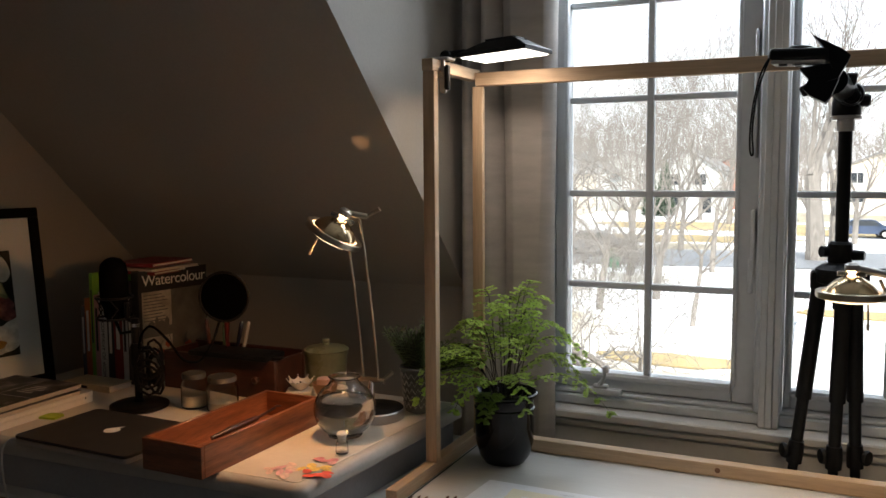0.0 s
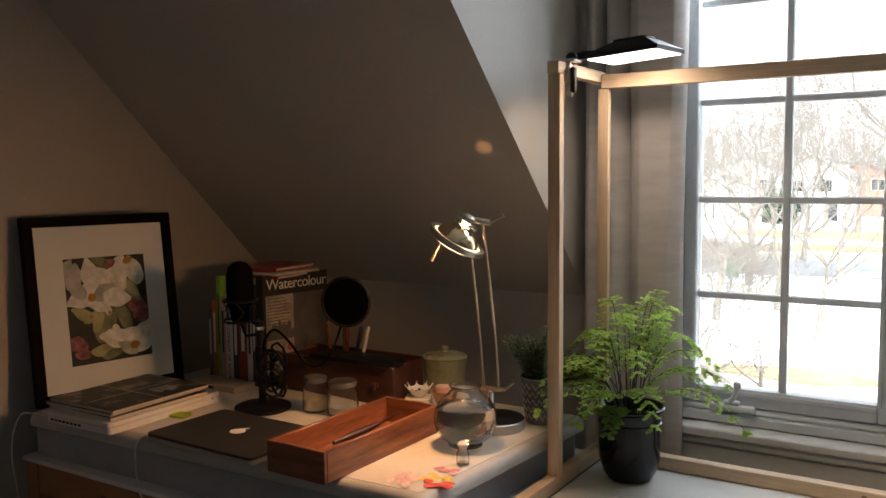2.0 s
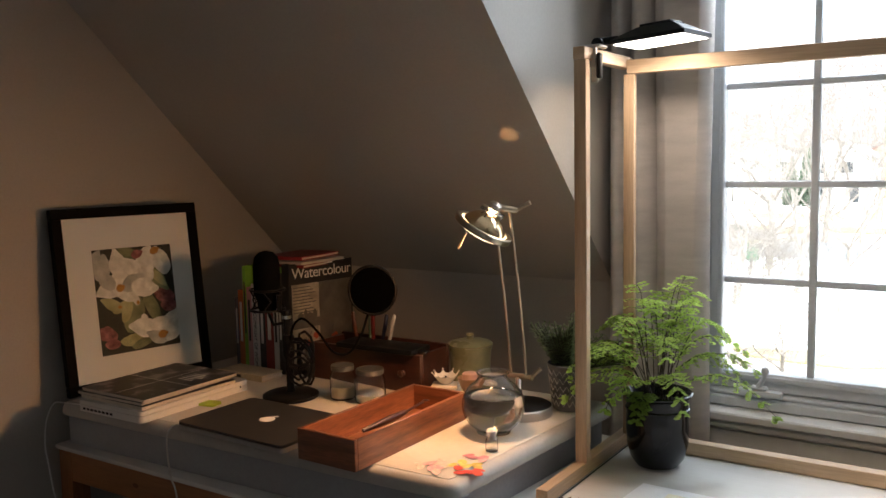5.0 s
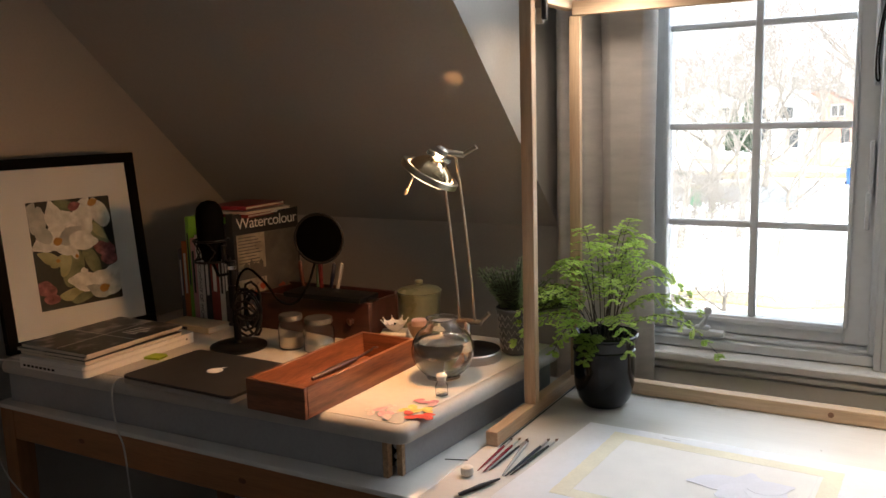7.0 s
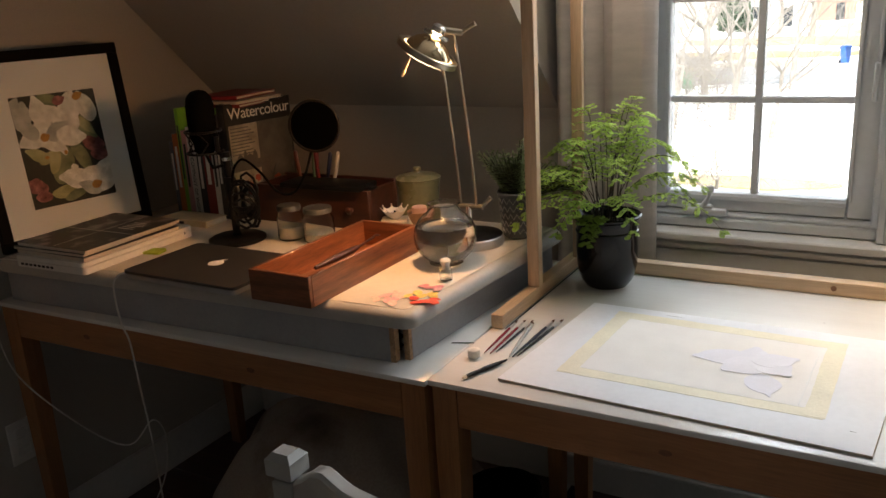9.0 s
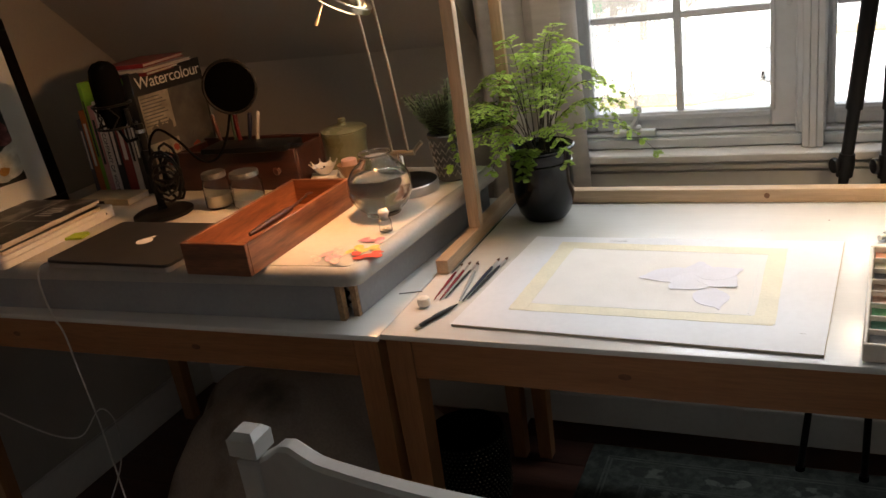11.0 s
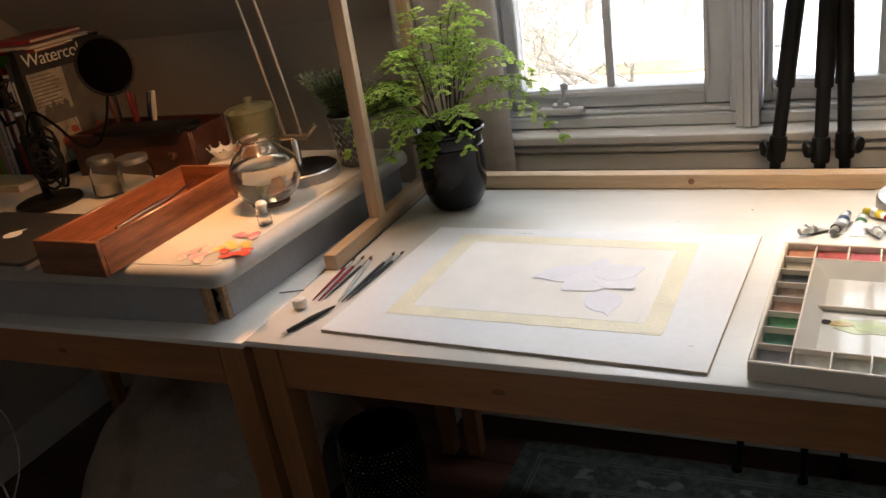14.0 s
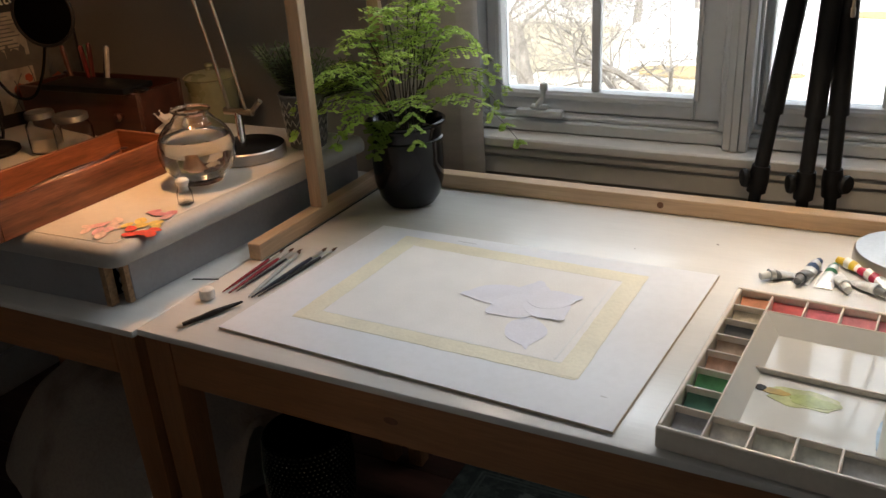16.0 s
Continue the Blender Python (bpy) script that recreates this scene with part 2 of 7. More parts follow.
GILT = surf("warm_polished_brass", (0.80, 0.62, 0.38), 0.18, metal=1.0, var=0.06, scale=20, fine=200, bump=0.02)
LENS = glow("lit_lamp_lens", (1.0, 0.72, 0.42), 1.6)
BULB = glow("halogen_bulb", (1.0, 0.72, 0.40), 5.0)
PANEL_GLOW = glow("led_diffuser", (1.0, 0.93, 0.83), 2.2)
CREAM_HIDE = surf("cream_and_brown_hide", (0.20, 0.155, 0.125), 0.9, var=0.18, scale=3.6, fine=150, col2=(0.35, 0.295, 0.25), bump=0.6, sharp=(0.32, 0.46))
RUG_FIELD = surf("scrolled_rug_field", (0.035, 0.043, 0.037), 0.95, var=0.18, scale=26, fine=240, col2=(0.105, 0.118, 0.104), bump=0.6, sharp=(0.47, 0.56))
RUG = surf("faded_green_rug", (0.036, 0.045, 0.039), 0.95, var=0.22, scale=50, fine=220, col2=(0.060, 0.070, 0.060), bump=0.6, sharp=(0.40, 0.64))
RUG_EDGE = surf("pale_green_rug_border", (0.085, 0.098, 0.084), 0.95, var=0.25, scale=24, fine=90, bump=0.5)
CHAIR_WHITE = surf("chalky_white_paint", (0.40, 0.395, 0.375), 0.45, var=0.07, scale=9, fine=50, bump=0.15)
HEATER = surf("grey_enamel", (0.60, 0.60, 0.58), 0.45, var=0.06, scale=6, fine=70, bump=0.06)


def plain(name, col, rough=0.5, var=0.10, **more):
    return surf(name, col, rough, var=var, **more)


# ---- building tools ----
class Shape:
    """Collects pieces of one mesh in its thing's own space."""

    def __init__(self):
        self.v, self.f, self.m = [], [], []

    def add(self, verts, faces, mi=0, at=None):
        o = len(self.v)
        self.v += [tuple(at @ Vector(p)) if at else tuple(p) for p in verts]
        self.f += [tuple(i + o for i in q) for q in faces]
        self.m += [mi] * len(faces)
        return self

    def box(self, x0, x1, y0, y1, z0, z1, bev=0.0, mi=0, at=None, seg=1):
        bm = bmesh.new()
        bmesh.ops.create_cube(bm, size=1)
        for v in bm.verts:
            v.co = Vector((x0 + (v.co.x + 0.5) * (x1 - x0), y0 + (v.co.y + 0.5) * (y1 - y0), z0 + (v.co.z + 0.5) * (z1 - z0)))
        if bev:
            bmesh.ops.bevel(bm, geom=bm.edges[:], offset=bev, segments=seg, profile=0.5, affect="EDGES")
        bm.verts.index_update()
        self.add([v.co.copy() for v in bm.verts], [[v.index for v in q.verts] for q in bm.faces], mi, at)
        bm.free()
        return self

    def lathe(self, prof, n=32, mi=0, at=None, close=True):
        vs, fs = [], []
        for r, z in prof:
            for k in range(n):
                a = 2 * math.pi * k / n
                vs.append((r * math.cos(a), r * math.sin(a), z))
        for j in range(len(prof) - 1):
            for k in range(n):
                k2 = (k + 1) % n
                fs.append((j * n + k, j * n + k2, (j + 1) * n + k2, (j + 1) * n + k))
        if close:
            fs.append(tuple(range(n - 1, -1, -1)))
            fs.append(tuple((len(prof) - 1) * n + k for k in range(n)))
        return self.add(vs, fs, mi, at)

    def tube(self, pts, r, n=8, mi=0, at=None):
        pts = [Vector(p) for p in pts]
        rs = r if isinstance(r, (list, tuple)) else [r] * len(pts)
        vs, fs = [], []
        side = None
        for i, p in enumerate(pts):
            d = (pts[min(i + 1, len(pts) - 1)] - pts[max(i - 1, 0)]).normalized()
            if side is None or abs(side.dot(d)) > 0.98:
                side = d.orthogonal().normalized()
            side = (side - d * side.dot(d)).normalized()
            up = d.cross(side)
            for k in range(n):
                a = 2 * math.pi * k / n
                vs.append(p + (side * math.cos(a) + up * math.sin(a)) * rs[i])
        for i in range(len(pts) - 1):
            for k in range(n):
                k2 = (k + 1) % n
                fs.append((i * n + k, i * n + k2, (i + 1) * n + k2, (i + 1) * n + k))
        fs.append(tuple(range(n - 1, -1, -1)))
        fs.append(tuple((len(pts) - 1) * n + k for k in range(n)))
        return self.add(vs, fs, mi, at)

    def plate(self, pts, z0, z1, mi=0, at=None, rim=None):
        """A flat outline with thickness."""
        n = len(pts)
        vs = [(x, y, z0) for x, y in pts] + [(x, y, z1) for x, y in pts]
        self.add(vs, [tuple(range(n, 2 * n))], mi, at)
        o = len(self.v) - 2 * n
        fs = [tuple(range(n - 1, -1, -1))] + [(k, (k + 1) % n, n + (k + 1) % n, n + k) for k in range(n)]
        self.f += [tuple(i + o for i in q) for q in fs]
        self.m += [mi if rim is None else rim] * len(fs)
        return self

    def ring(self, big, small, n=36, k=10, mi=0, at=None):
        pts, fs = [], []
        for i in range(n):
            a = 2 * math.pi * i / n
            for j in range(k):
                b = 2 * math.pi * j / k
                r = big + small * math.cos(b)
                pts.append((r * math.cos(a), r * math.sin(a), small * math.sin(b)))
        for i in range(n):
            for j in range(k):
                fs.append((i * k + j, ((i + 1) % n) * k + j, ((i + 1) % n) * k + (j + 1) % k, i * k + (j + 1) % k))
        return self.add(pts, fs, mi, at)

    def sheet(self, fn, nu, nv, mi=0, at=None):
        vs = [fn(i / nu, j / nv) for j in range(nv + 1) for i in range(nu + 1)]
        fs = [(j * (nu + 1) + i, j * (nu + 1) + i + 1, (j + 1) * (nu + 1) + i + 1, (j + 1) * (nu + 1) + i) for j in range(nv) for i in range(nu)]
        return self.add(vs, fs, mi, at)

    def mesh(self, name, mats, angle=38):
        me = bpy.data.meshes.new(name)
        me.from_pydata(self.v, [], self.f)
        for m in mats if isinstance(mats, (list, tuple)) else [mats]:
            me.materials.append(m)
        me.polygons.foreach_set("material_index", self.m)
        me.polygons.foreach_set("use_smooth", [True] * len(self.f))
        me.set_sharp_from_angle(angle=radians(angle))
        me.update()
        return me


def thing(name, at, label, category, group="", kind=""):
    """A top-level Empty at a thing's base."""
    ob = new(name)
    ob.empty_display_size = 0.05
    ob.matrix_basis = at if isinstance(at, Matrix) else Matrix.Translation(at)
    return tagged(ob, label, category, group, kind)


def part(name, shape, mats, parent=None, label="", at=None, angle=38):
    ob = new(name, shape.mesh(name, mats, angle) if isinstance(shape, Shape) else shape)
    ob.parent = parent
    if at is not None:
        ob.matrix_basis = at
    return tagged(ob, label)


def single(name, shape, mats, at, label, category, group="", kind="", angle=38):
    ob = part(name, shape, mats, None, "", None, angle)
    ob.matrix_basis = at if isinstance(at, Matrix) else Matrix.Translation(at)
    return tagged(ob, label, category, group, kind)


def structure(name, shape, mats, label="", category="", at=None, angle=38):
    ob = part(name, shape, mats, None, "", at, angle)
    return tagged(ob, label or name.replace("_", " "), category or name.split("_")[0], "", "structure")


def lettering(text, size, m, parent, mat, spread=1.0, name="lettering"):
    cu = bpy.data.curves.new("type", "FONT")
    cu.body, cu.size, cu.extrude, cu.align_x = text, size, 0.0003, "LEFT"
    cu.space_character = spread
    tmp = bpy.data.objects.new("type", cu)
    scene.collection.objects.link(tmp)
    me = bpy.data.meshes.new_from_object(tmp.evaluated_get(bpy.context.evaluated_depsgraph_get()))
    bpy.data.objects.remove(tmp)
    me.materials.clear()
    me.materials.append(mat)
    ob = part(name, me, mat, parent, at=m)
    return ob


def arc(p0, p1, bow, n=10):
    """Points from p0 to p1 with a parabolic bow."""
    a, b, c = Vector(p0), Vector(p1), Vector(bow)
    return [a.lerp(b, i / n) + c * (4 * (i / n) * (1 - i / n)) for i in range(n + 1)]


# ---- the room ----
XL, XC, XR, XEND = -2.135, -0.987, 0.57, 1.80     # left wall, dormer cheeks, right wall
YW, YB, CEIL = 2.22, -1.70, 2.40                   # window and knee wall, back wall
KNEE, PITCH = 1.083, 0.975
YTOP = YW - (CEIL - KNEE) / PITCH
TOP = 0.73                                          # table tops
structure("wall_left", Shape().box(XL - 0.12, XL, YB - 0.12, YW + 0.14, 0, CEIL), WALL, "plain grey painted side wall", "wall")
# end and back walls are unseen, kept pale to reflect more light
structure("wall_right", Shape().box(XEND, XEND + 0.12, YB - 0.12, YW + 0.14, 0, CEIL), BOUNCE_WALL, "unseen off-white end wall, pale to bounce light", "wall")
structure("wall_back", Shape().box(XL, XEND, YB - 0.12, YB, 0, CEIL), BOUNCE_WALL, "unseen off-white back wall, pale to bounce light", "wall")
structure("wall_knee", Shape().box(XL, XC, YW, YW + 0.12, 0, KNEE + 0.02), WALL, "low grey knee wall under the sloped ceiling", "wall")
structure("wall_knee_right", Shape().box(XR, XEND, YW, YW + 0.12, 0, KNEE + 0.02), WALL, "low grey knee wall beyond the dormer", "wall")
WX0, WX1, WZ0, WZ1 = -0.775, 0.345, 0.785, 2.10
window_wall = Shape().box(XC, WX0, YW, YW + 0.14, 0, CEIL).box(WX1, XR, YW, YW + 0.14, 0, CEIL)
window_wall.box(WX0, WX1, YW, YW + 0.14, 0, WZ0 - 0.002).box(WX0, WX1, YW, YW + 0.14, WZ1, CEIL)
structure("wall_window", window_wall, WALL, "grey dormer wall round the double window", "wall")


def slope(x0, x1):
    a, b = (YW, KNEE), (YTOP, CEIL)
    vs = [(x, y, z + d) for x in (x0, x1) for (y, z) in (a, b) for d in (0, 0.12)]
    return Shape().add(vs, [(0, 2, 6, 4), (1, 5, 7, 3), (0, 4, 5, 1), (2, 3, 7, 6), (0, 1, 3, 2), (4, 6, 7, 5)])


def cheek(x, out):
    tri = [(YW, KNEE), (YW, CEIL), (YTOP, CEIL)]
    vs = [(xx, y, z) for xx in (x, x + out) for y, z in tri]
    return Shape().add(vs, [(0, 1, 2), (5, 4, 3), (0, 3, 4, 1), (1, 4, 5, 2), (2, 5, 3, 0)])


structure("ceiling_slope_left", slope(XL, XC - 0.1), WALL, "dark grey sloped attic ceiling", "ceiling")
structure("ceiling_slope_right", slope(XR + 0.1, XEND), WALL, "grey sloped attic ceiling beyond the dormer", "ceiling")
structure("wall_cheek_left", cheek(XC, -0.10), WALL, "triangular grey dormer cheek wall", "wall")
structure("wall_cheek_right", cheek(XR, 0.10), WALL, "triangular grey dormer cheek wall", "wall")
ceiling = Shape().box(XL - 0.12, XEND + 0.12, YB - 0.12, YTOP + 0.12, CEIL, CEIL + 0.1).box(XC - 0.1, XR + 0.1, YTOP + 0.12, YW + 0.14, CEIL, CEIL + 0.1)
structure("ceiling", ceiling, TRIM, "flat white ceiling", "ceiling")
baseboard = Shape().box(XL, XL + 0.014, YB, YW, 0.0, 0.12, 0.004).box(XL + 0.014, XC + 0.05, YW - 0.014, YW, 0.0, 0.12, 0.004)
structure("baseboard", baseboard, TRIM, "white painted baseboard along the walls", "baseboard")

# window trim: stool, apron moulding, side casings
stool = Shape().box(WX0 - 0.05, WX1 + 0.05, YW - 0.028, YW + 0.10, 0.764, 0.786, 0.004)
ws = structure("window_stool", stool, TRIM, "white moulded window stool and apron", "window sill")
part("cove_moulding", Shape().box(WX0 - 0.04, WX1 + 0.04, YW - 0.020, YW - 0.001, 0.742, 0.762, 0.006), TRIM, ws)
part("apron", Shape().box(WX0 - 0.04, WX1 + 0.04, YW - 0.012, YW - 0.001, 0.700, 0.740, 0.003), TRIM, ws)
casing = Shape().box(WX0 - 0.055, WX0, YW - 0.014, YW, 0.786, WZ1, 0.003).box(WX1, WX1 + 0.055, YW - 0.014, YW, 0.786, WZ1, 0.003)
casing.box(WX0 - 0.055, WX1 + 0.055, YW - 0.014, YW, WZ1, WZ1 + 0.06, 0.003)
structure("window_casing", casing, TRIM, "white painted window casing", "trim")


def window(name, x0, x1, g0, g1, label):
    """One casement: outer frame x0..x1, glass g0..g1, two columns of five panes."""
    w = tagged(new(name), label, "window", "double window", "structure")
    zb, zt, ys = 0.868, 2.05, 2.288
    f = Shape().box(x0, x0 + 0.016, YW + 0.004, YW + 0.14, 0.788, WZ1, 0.002).box(x1 - 0.016, x1, YW + 0.004, YW + 0.14, 0.788, WZ1, 0.002)
    f.box(x0 + 0.016, x1 - 0.016, YW + 0.004, YW + 0.14, WZ1 - 0.02, WZ1, 0.002)
    part("window_frame", f, VINYL, w)
    sill = Shape().box(x0 + 0.016, x1 - 0.016, YW + 0.030, YW + 0.14, 0.788, 0.812, 0.003)
    sill.box(x0 + 0.016, x1 - 0.016, YW + 0.045, YW + 0.14, 0.812, 0.822, 0.003)
    part("window_sill", sill, VINYL, w)
    a, b = x0 + 0.020, x1 - 0.020
    part("stile", Shape().box(a, g0, ys, ys + 0.05, 0.824, zt + 0.03, 0.004).box(g0 - 0.010, g0, ys - 0.006, ys, zb - 0.004, zt, 0.002), VINYL, w)
    part("stile", Shape().box(g1, b, ys, ys + 0.05, 0.824, zt + 0.03, 0.004).box(g1, g1 + 0.010, ys - 0.006, ys, zb - 0.004, zt, 0.002), VINYL, w)
    part("rail", Shape().box(g0, g1, ys, ys + 0.05, 0.824, zb, 0.004).box(g0, g1, ys - 0.007, ys, zb - 0.016, zb - 0.004, 0.002), VINYL, w)
    part("rail", Shape().box(g0, g1, ys, ys + 0.05, zt, zt + 0.03, 0.004), VINYL, w)
    mid = (g0 + g1) / 2
    zs = [zb, 1.097, 1.335, 1.575, 1.815, zt]
    part("muntin", Shape().box(mid - 0.009, mid + 0.009, 2.300, 2.322, zb, zt, 0.003), VINYL, w)
    for z in zs[1:-1]:
        part("muntin", Shape().box(g0, g1, 2.302, 2.320, z - 0.008, z + 0.008, 0.003), VINYL, w)
    for k in range(5):
        for u0, u1 in ((g0, mid), (mid, g1)):
            ob = part("pane", Shape().box(u0, u1, 2.3215, 2.3255, zs[k], zs[k + 1]), PANE, w)
            ob.visible_shadow = False
    return w


w1 = window("window_1", WX0, -0.222, -0.722, -0.307, "white vinyl casement window with ten panes")
w2 = window("window_2", -0.208, WX1, -0.170, 0.241, "white vinyl casement window with ten panes")
structure("window_mullion", Shape().box(-0.2215, -0.2085, YW + 0.002, YW + 0.14, 0.788, WZ1).box(-0.252, -0.200, YW + 0.032, YW + 0.066, 0.815, WZ1, 0.004).box(-0.226, -0.221, YW + 0.027, YW + 0.033, 0.815, WZ1, 0.002).box(-0.209, -0.204, YW + 0.027, YW + 0.033, 0.815, WZ1, 0.002).box(-0.1995, -0.188, YW + 0.042, YW + 0.066, 0.815, WZ1, 0.003), VINYL,
          "white upright mullion between the two windows", "trim")
# crank of the left casement, its latch
crank = Shape().box(-0.672, -0.566, 2.238, 2.262, 0.822, 0.838, 0.005, seg=2).box(-0.640, -0.600, 2.240, 2.258, 0.838, 0.848, 0.004)
crank.tube(arc((-0.622, 2.246, 0.846), (-0.607, 2.236, 0.884), (0.006, 0, 0.004)), [0.007, 0.007, 0.006, 0.006, 0.005, 0.005, 0.005, 0.005, 0.005, 0.006, 0.006])
crank.lathe([(0.002, -0.010), (0.008, -0.007), (0.009, 0.0), (0.008, 0.007), (0.002, 0.010)], 14, at=Matrix.Translation((-0.604, 2.235, 0.890)))
part("crank_handle", crank, VINYL, w1, "white folding casement crank")
part("latch", Shape().box(-0.268, -0.258, 2.262, 2.288, 1.18, 1.30, 0.003).box(-0.272, -0.260, 2.256, 2.270, 1.10, 1.185, 0.003), VINYL, w1)
part("latch", Shape().box(-0.268, -0.260, 2.262, 2.288, 1.42, 1.72, 0.003), VINYL, w1)

# baseboard heater under the window
heater = thing("baseboard_heater", (0, 0, 0), "long grey enamelled baseboard heater under the window", "heater")
part("back_panel", Shape().box(-0.96, 0.55, 2.18, YW - 0.015, 0.02, 0.19, 0.004), HEATER, heater)
part("front_panel", Shape().box(-0.96, 0.55, 2.128, 2.136, 0.045, 0.140, 0.003).box(-0.96, 0.55, 2.124, 2.140, 0.134, 0.146, 0.004), HEATER, heater)
part("top_cap", Shape().box(-0.96, 0.55, 2.140, 2.20, 0.190, 0.200, 0.004), HEATER, heater)
for k in range(3):
    part("damper", Shape().box(-0.955, 0.545, 2.142 + 0.010 * k, 2.146 + 0.010 * k, 0.150 + 0.010 * k, 0.162 + 0.010 * k), HEATER, heater)
part("end_cap", Shape().box(-0.975, -0.955, 2.122, 2.205, 0.0, 0.202, 0.004), HEATER, heater)
part("end_cap", Shape().box(0.545, 0.565, 2.122, 2.205, 0.0, 0.202, 0.004), HEATER, heater)


def curtain(name, x0, x1, folds, y, label):
    """A pleated linen curtain with hemmed foot."""
    zt, zb = 2.26, 0.655

    def fn(u, v):
        x = x0 + (x1 - x0) * u
        z = zt + (zb - zt) * v
        return (x + 0.006 * math.sin(3.1 * v + 9 * u), y + folds(u) * (0.9 + 0.2 * math.sin(3 * u + 2 * v)) + 0.004 * math.sin(9 * v + 5 * u), z)
    s = Shape().sheet(fn, 110, 44)
    n = len(s.v)
    s.v += [(x, yy + 0.004, z) for x, yy, z in s.v]
    s.f += [tuple(i + n for i in reversed(q)) for q in s.f]
    s.m = [0] * len(s.f)
    c = thing(name, (0, 0, 0), label, "curtain", "linen curtains")
    part("panel", s, LINEN, c, angle=80)
    part("hem", Shape().sheet(lambda u, v: tuple(Vector(fn(u, 0.965 + 0.035 * v)) + Vector((0, -0.004, 0))), 110, 3), LINEN, c, angle=80)
    return c


curtain("curtain", -0.972, -0.714, lambda u: 0.028 - 0.058 * abs(math.sin(math.pi * u / 0.235)) ** 0.6 if u < 0.47 else 0.028 - 0.050 * min(1.0, math.sin(math.pi * (u - 0.47) / 0.53) * 1.6) ** 0.5 if u < 0.999 else 0.028, 2.150, "grey linen curtain gathered beside the window")
curtain("curtain", 0.262, 0.52, lambda u: 0.030 * math.sin(30 * u + 1), 2.150, "pale linen curtain gathered beside the window")
rod = thing("curtain_rod", (0, 0, 0), "dark metal curtain rod above the window", "curtain rod")
part("rod", Shape().tube([(-0.98, 2.15, 2.275), (0.56, 2.15, 2.275)], 0.009, 14), BLACK, rod)
part("bracket", Shape().box(-0.90, -0.885, 2.15, YW, 2.265, 2.285, 0.002), BLACK, rod)
part("bracket", Shape().box(0.45, 0.465, 2.15, YW, 2.265, 2.285, 0.002), BLACK, rod)
wand = thing("blind_wand", (0, 0, 0), "thin white blind wand hanging beside the curtain", "blind wand")
part("wand", Shape().tube([(-0.731, 2.185, 2.26), (-0.731, 2.188, 1.425)], 0.0028, 8), WHITE_PLASTIC, wand)
part("tip", Shape().lathe([(0.003, 0), (0.0045, 0.004), (0.004, 0.022), (0.0028, 0.03)], 10, at=Matrix.Translation((-0.731, 2.188, 1.40))), WHITE_PLASTIC, wand)


# ---- tables ----
def table(x0, x1, y0, y1, label, knots, turn=0.0):
    """A pine table with a white painted top, apron and four square legs."""
    t = thing("table", pose((x0 + x1) / 2, (y0 + y1) / 2, 0, 0, 0, turn), label, "table", "pine tables")
    w, d = (x1 - x0) / 2, (y1 - y0) / 2
    part("tabletop", Shape().box(-w, w, -d, d, TOP - 0.0115, TOP, 0.003, seg=2), WHITE_TOP, t, "white painted tabletop")
    a = 0.016
    for sy in (-1, 1):
        ap = Shape().box(-w + 0.055, w - 0.055, sy * (d - a) - 0.010, sy * (d - a) + 0.010, TOP - 0.086, TOP - 0.012, 0.002)
        apron = part("apron", ap, OLD_PINE_X, t)
        if sy < 0:
            for kx in knots:
                part("knot", Shape().lathe([(0.007, 0), (0.007, 0.0004), (0.002, 0.0006)], 14, at=pose(kx - (x0 + x1) / 2, -(d - a) - 0.0096, TOP - 0.050, 90) @ Matrix.Diagonal((1.5, 0.8, 1, 1))), KNOT, apron)
    for sx in (-1, 1):
        part("apron", Shape().box(sx * (w - a) - 0.010, sx * (w - a) + 0.010, -d + 0.055, d - 0.055, TOP - 0.086, TOP - 0.012, 0.002), OLD_PINE_Y, t)
    for sx in (-1, 1):
        for sy in (-1, 1):
            cx, cy = sx * (w - 0.030), sy * (d - 0.030)
            b0, b1 = 0.017, 0.0235
            vs = [(cx + ax * b, cy + ay * b, z) for z, b in ((0.0, b0), (TOP - 0.16, b1), (TOP - 0.012, b1)) for ax, ay in ((-1, -1), (1, -1), (1, 1), (-1, 1))]
            fs = [(3, 2, 1, 0), (8, 9, 10, 11)] + [(k * 4 + i, k * 4 + (i + 1) % 4, k * 4 + 4 + (i + 1) % 4, k * 4 + 4 + i) for k in range(2) for i in range(4)]
            part("leg", Shape().add(vs, fs), OLD_PINE_Z, t)
    return t


TY0, TY1 = 1.333, 2.062
table(-2.078, -0.893, TY0 - 0.017, TY1 - 0.017, "pine table with worn white top, carrying the grey desk unit", (-1.78, -1.30), 0.8)
table(-0.889, 0.306, TY0, TY1, "pine table with white top used as drawing table", (-0.47, 0.02))

# black strip laid on the tabletop draws the dark gap beside the base rail
single("table_seam", Shape().box(-0.8600, -0.8578, 1.595, 2.008, TOP + 0.0002, TOP + 0.0012), BLACK, (0, 0, 0), "thin black strip drawing the dark seam along the pine base rail", "cord")

# grey desk unit with rounded edges lying on the left table
unit = thing("desk_unit", (0, 0, 0), "grey laminate desk top unit with rounded edges on the table", "desk top")
UZ = 0.838
FL, FR, BR, BL = Vector((-2.060, 1.312)), Vector((-0.926, 1.352)), Vector((-0.880, 1.985)), Vector((-2.060, 1.985))


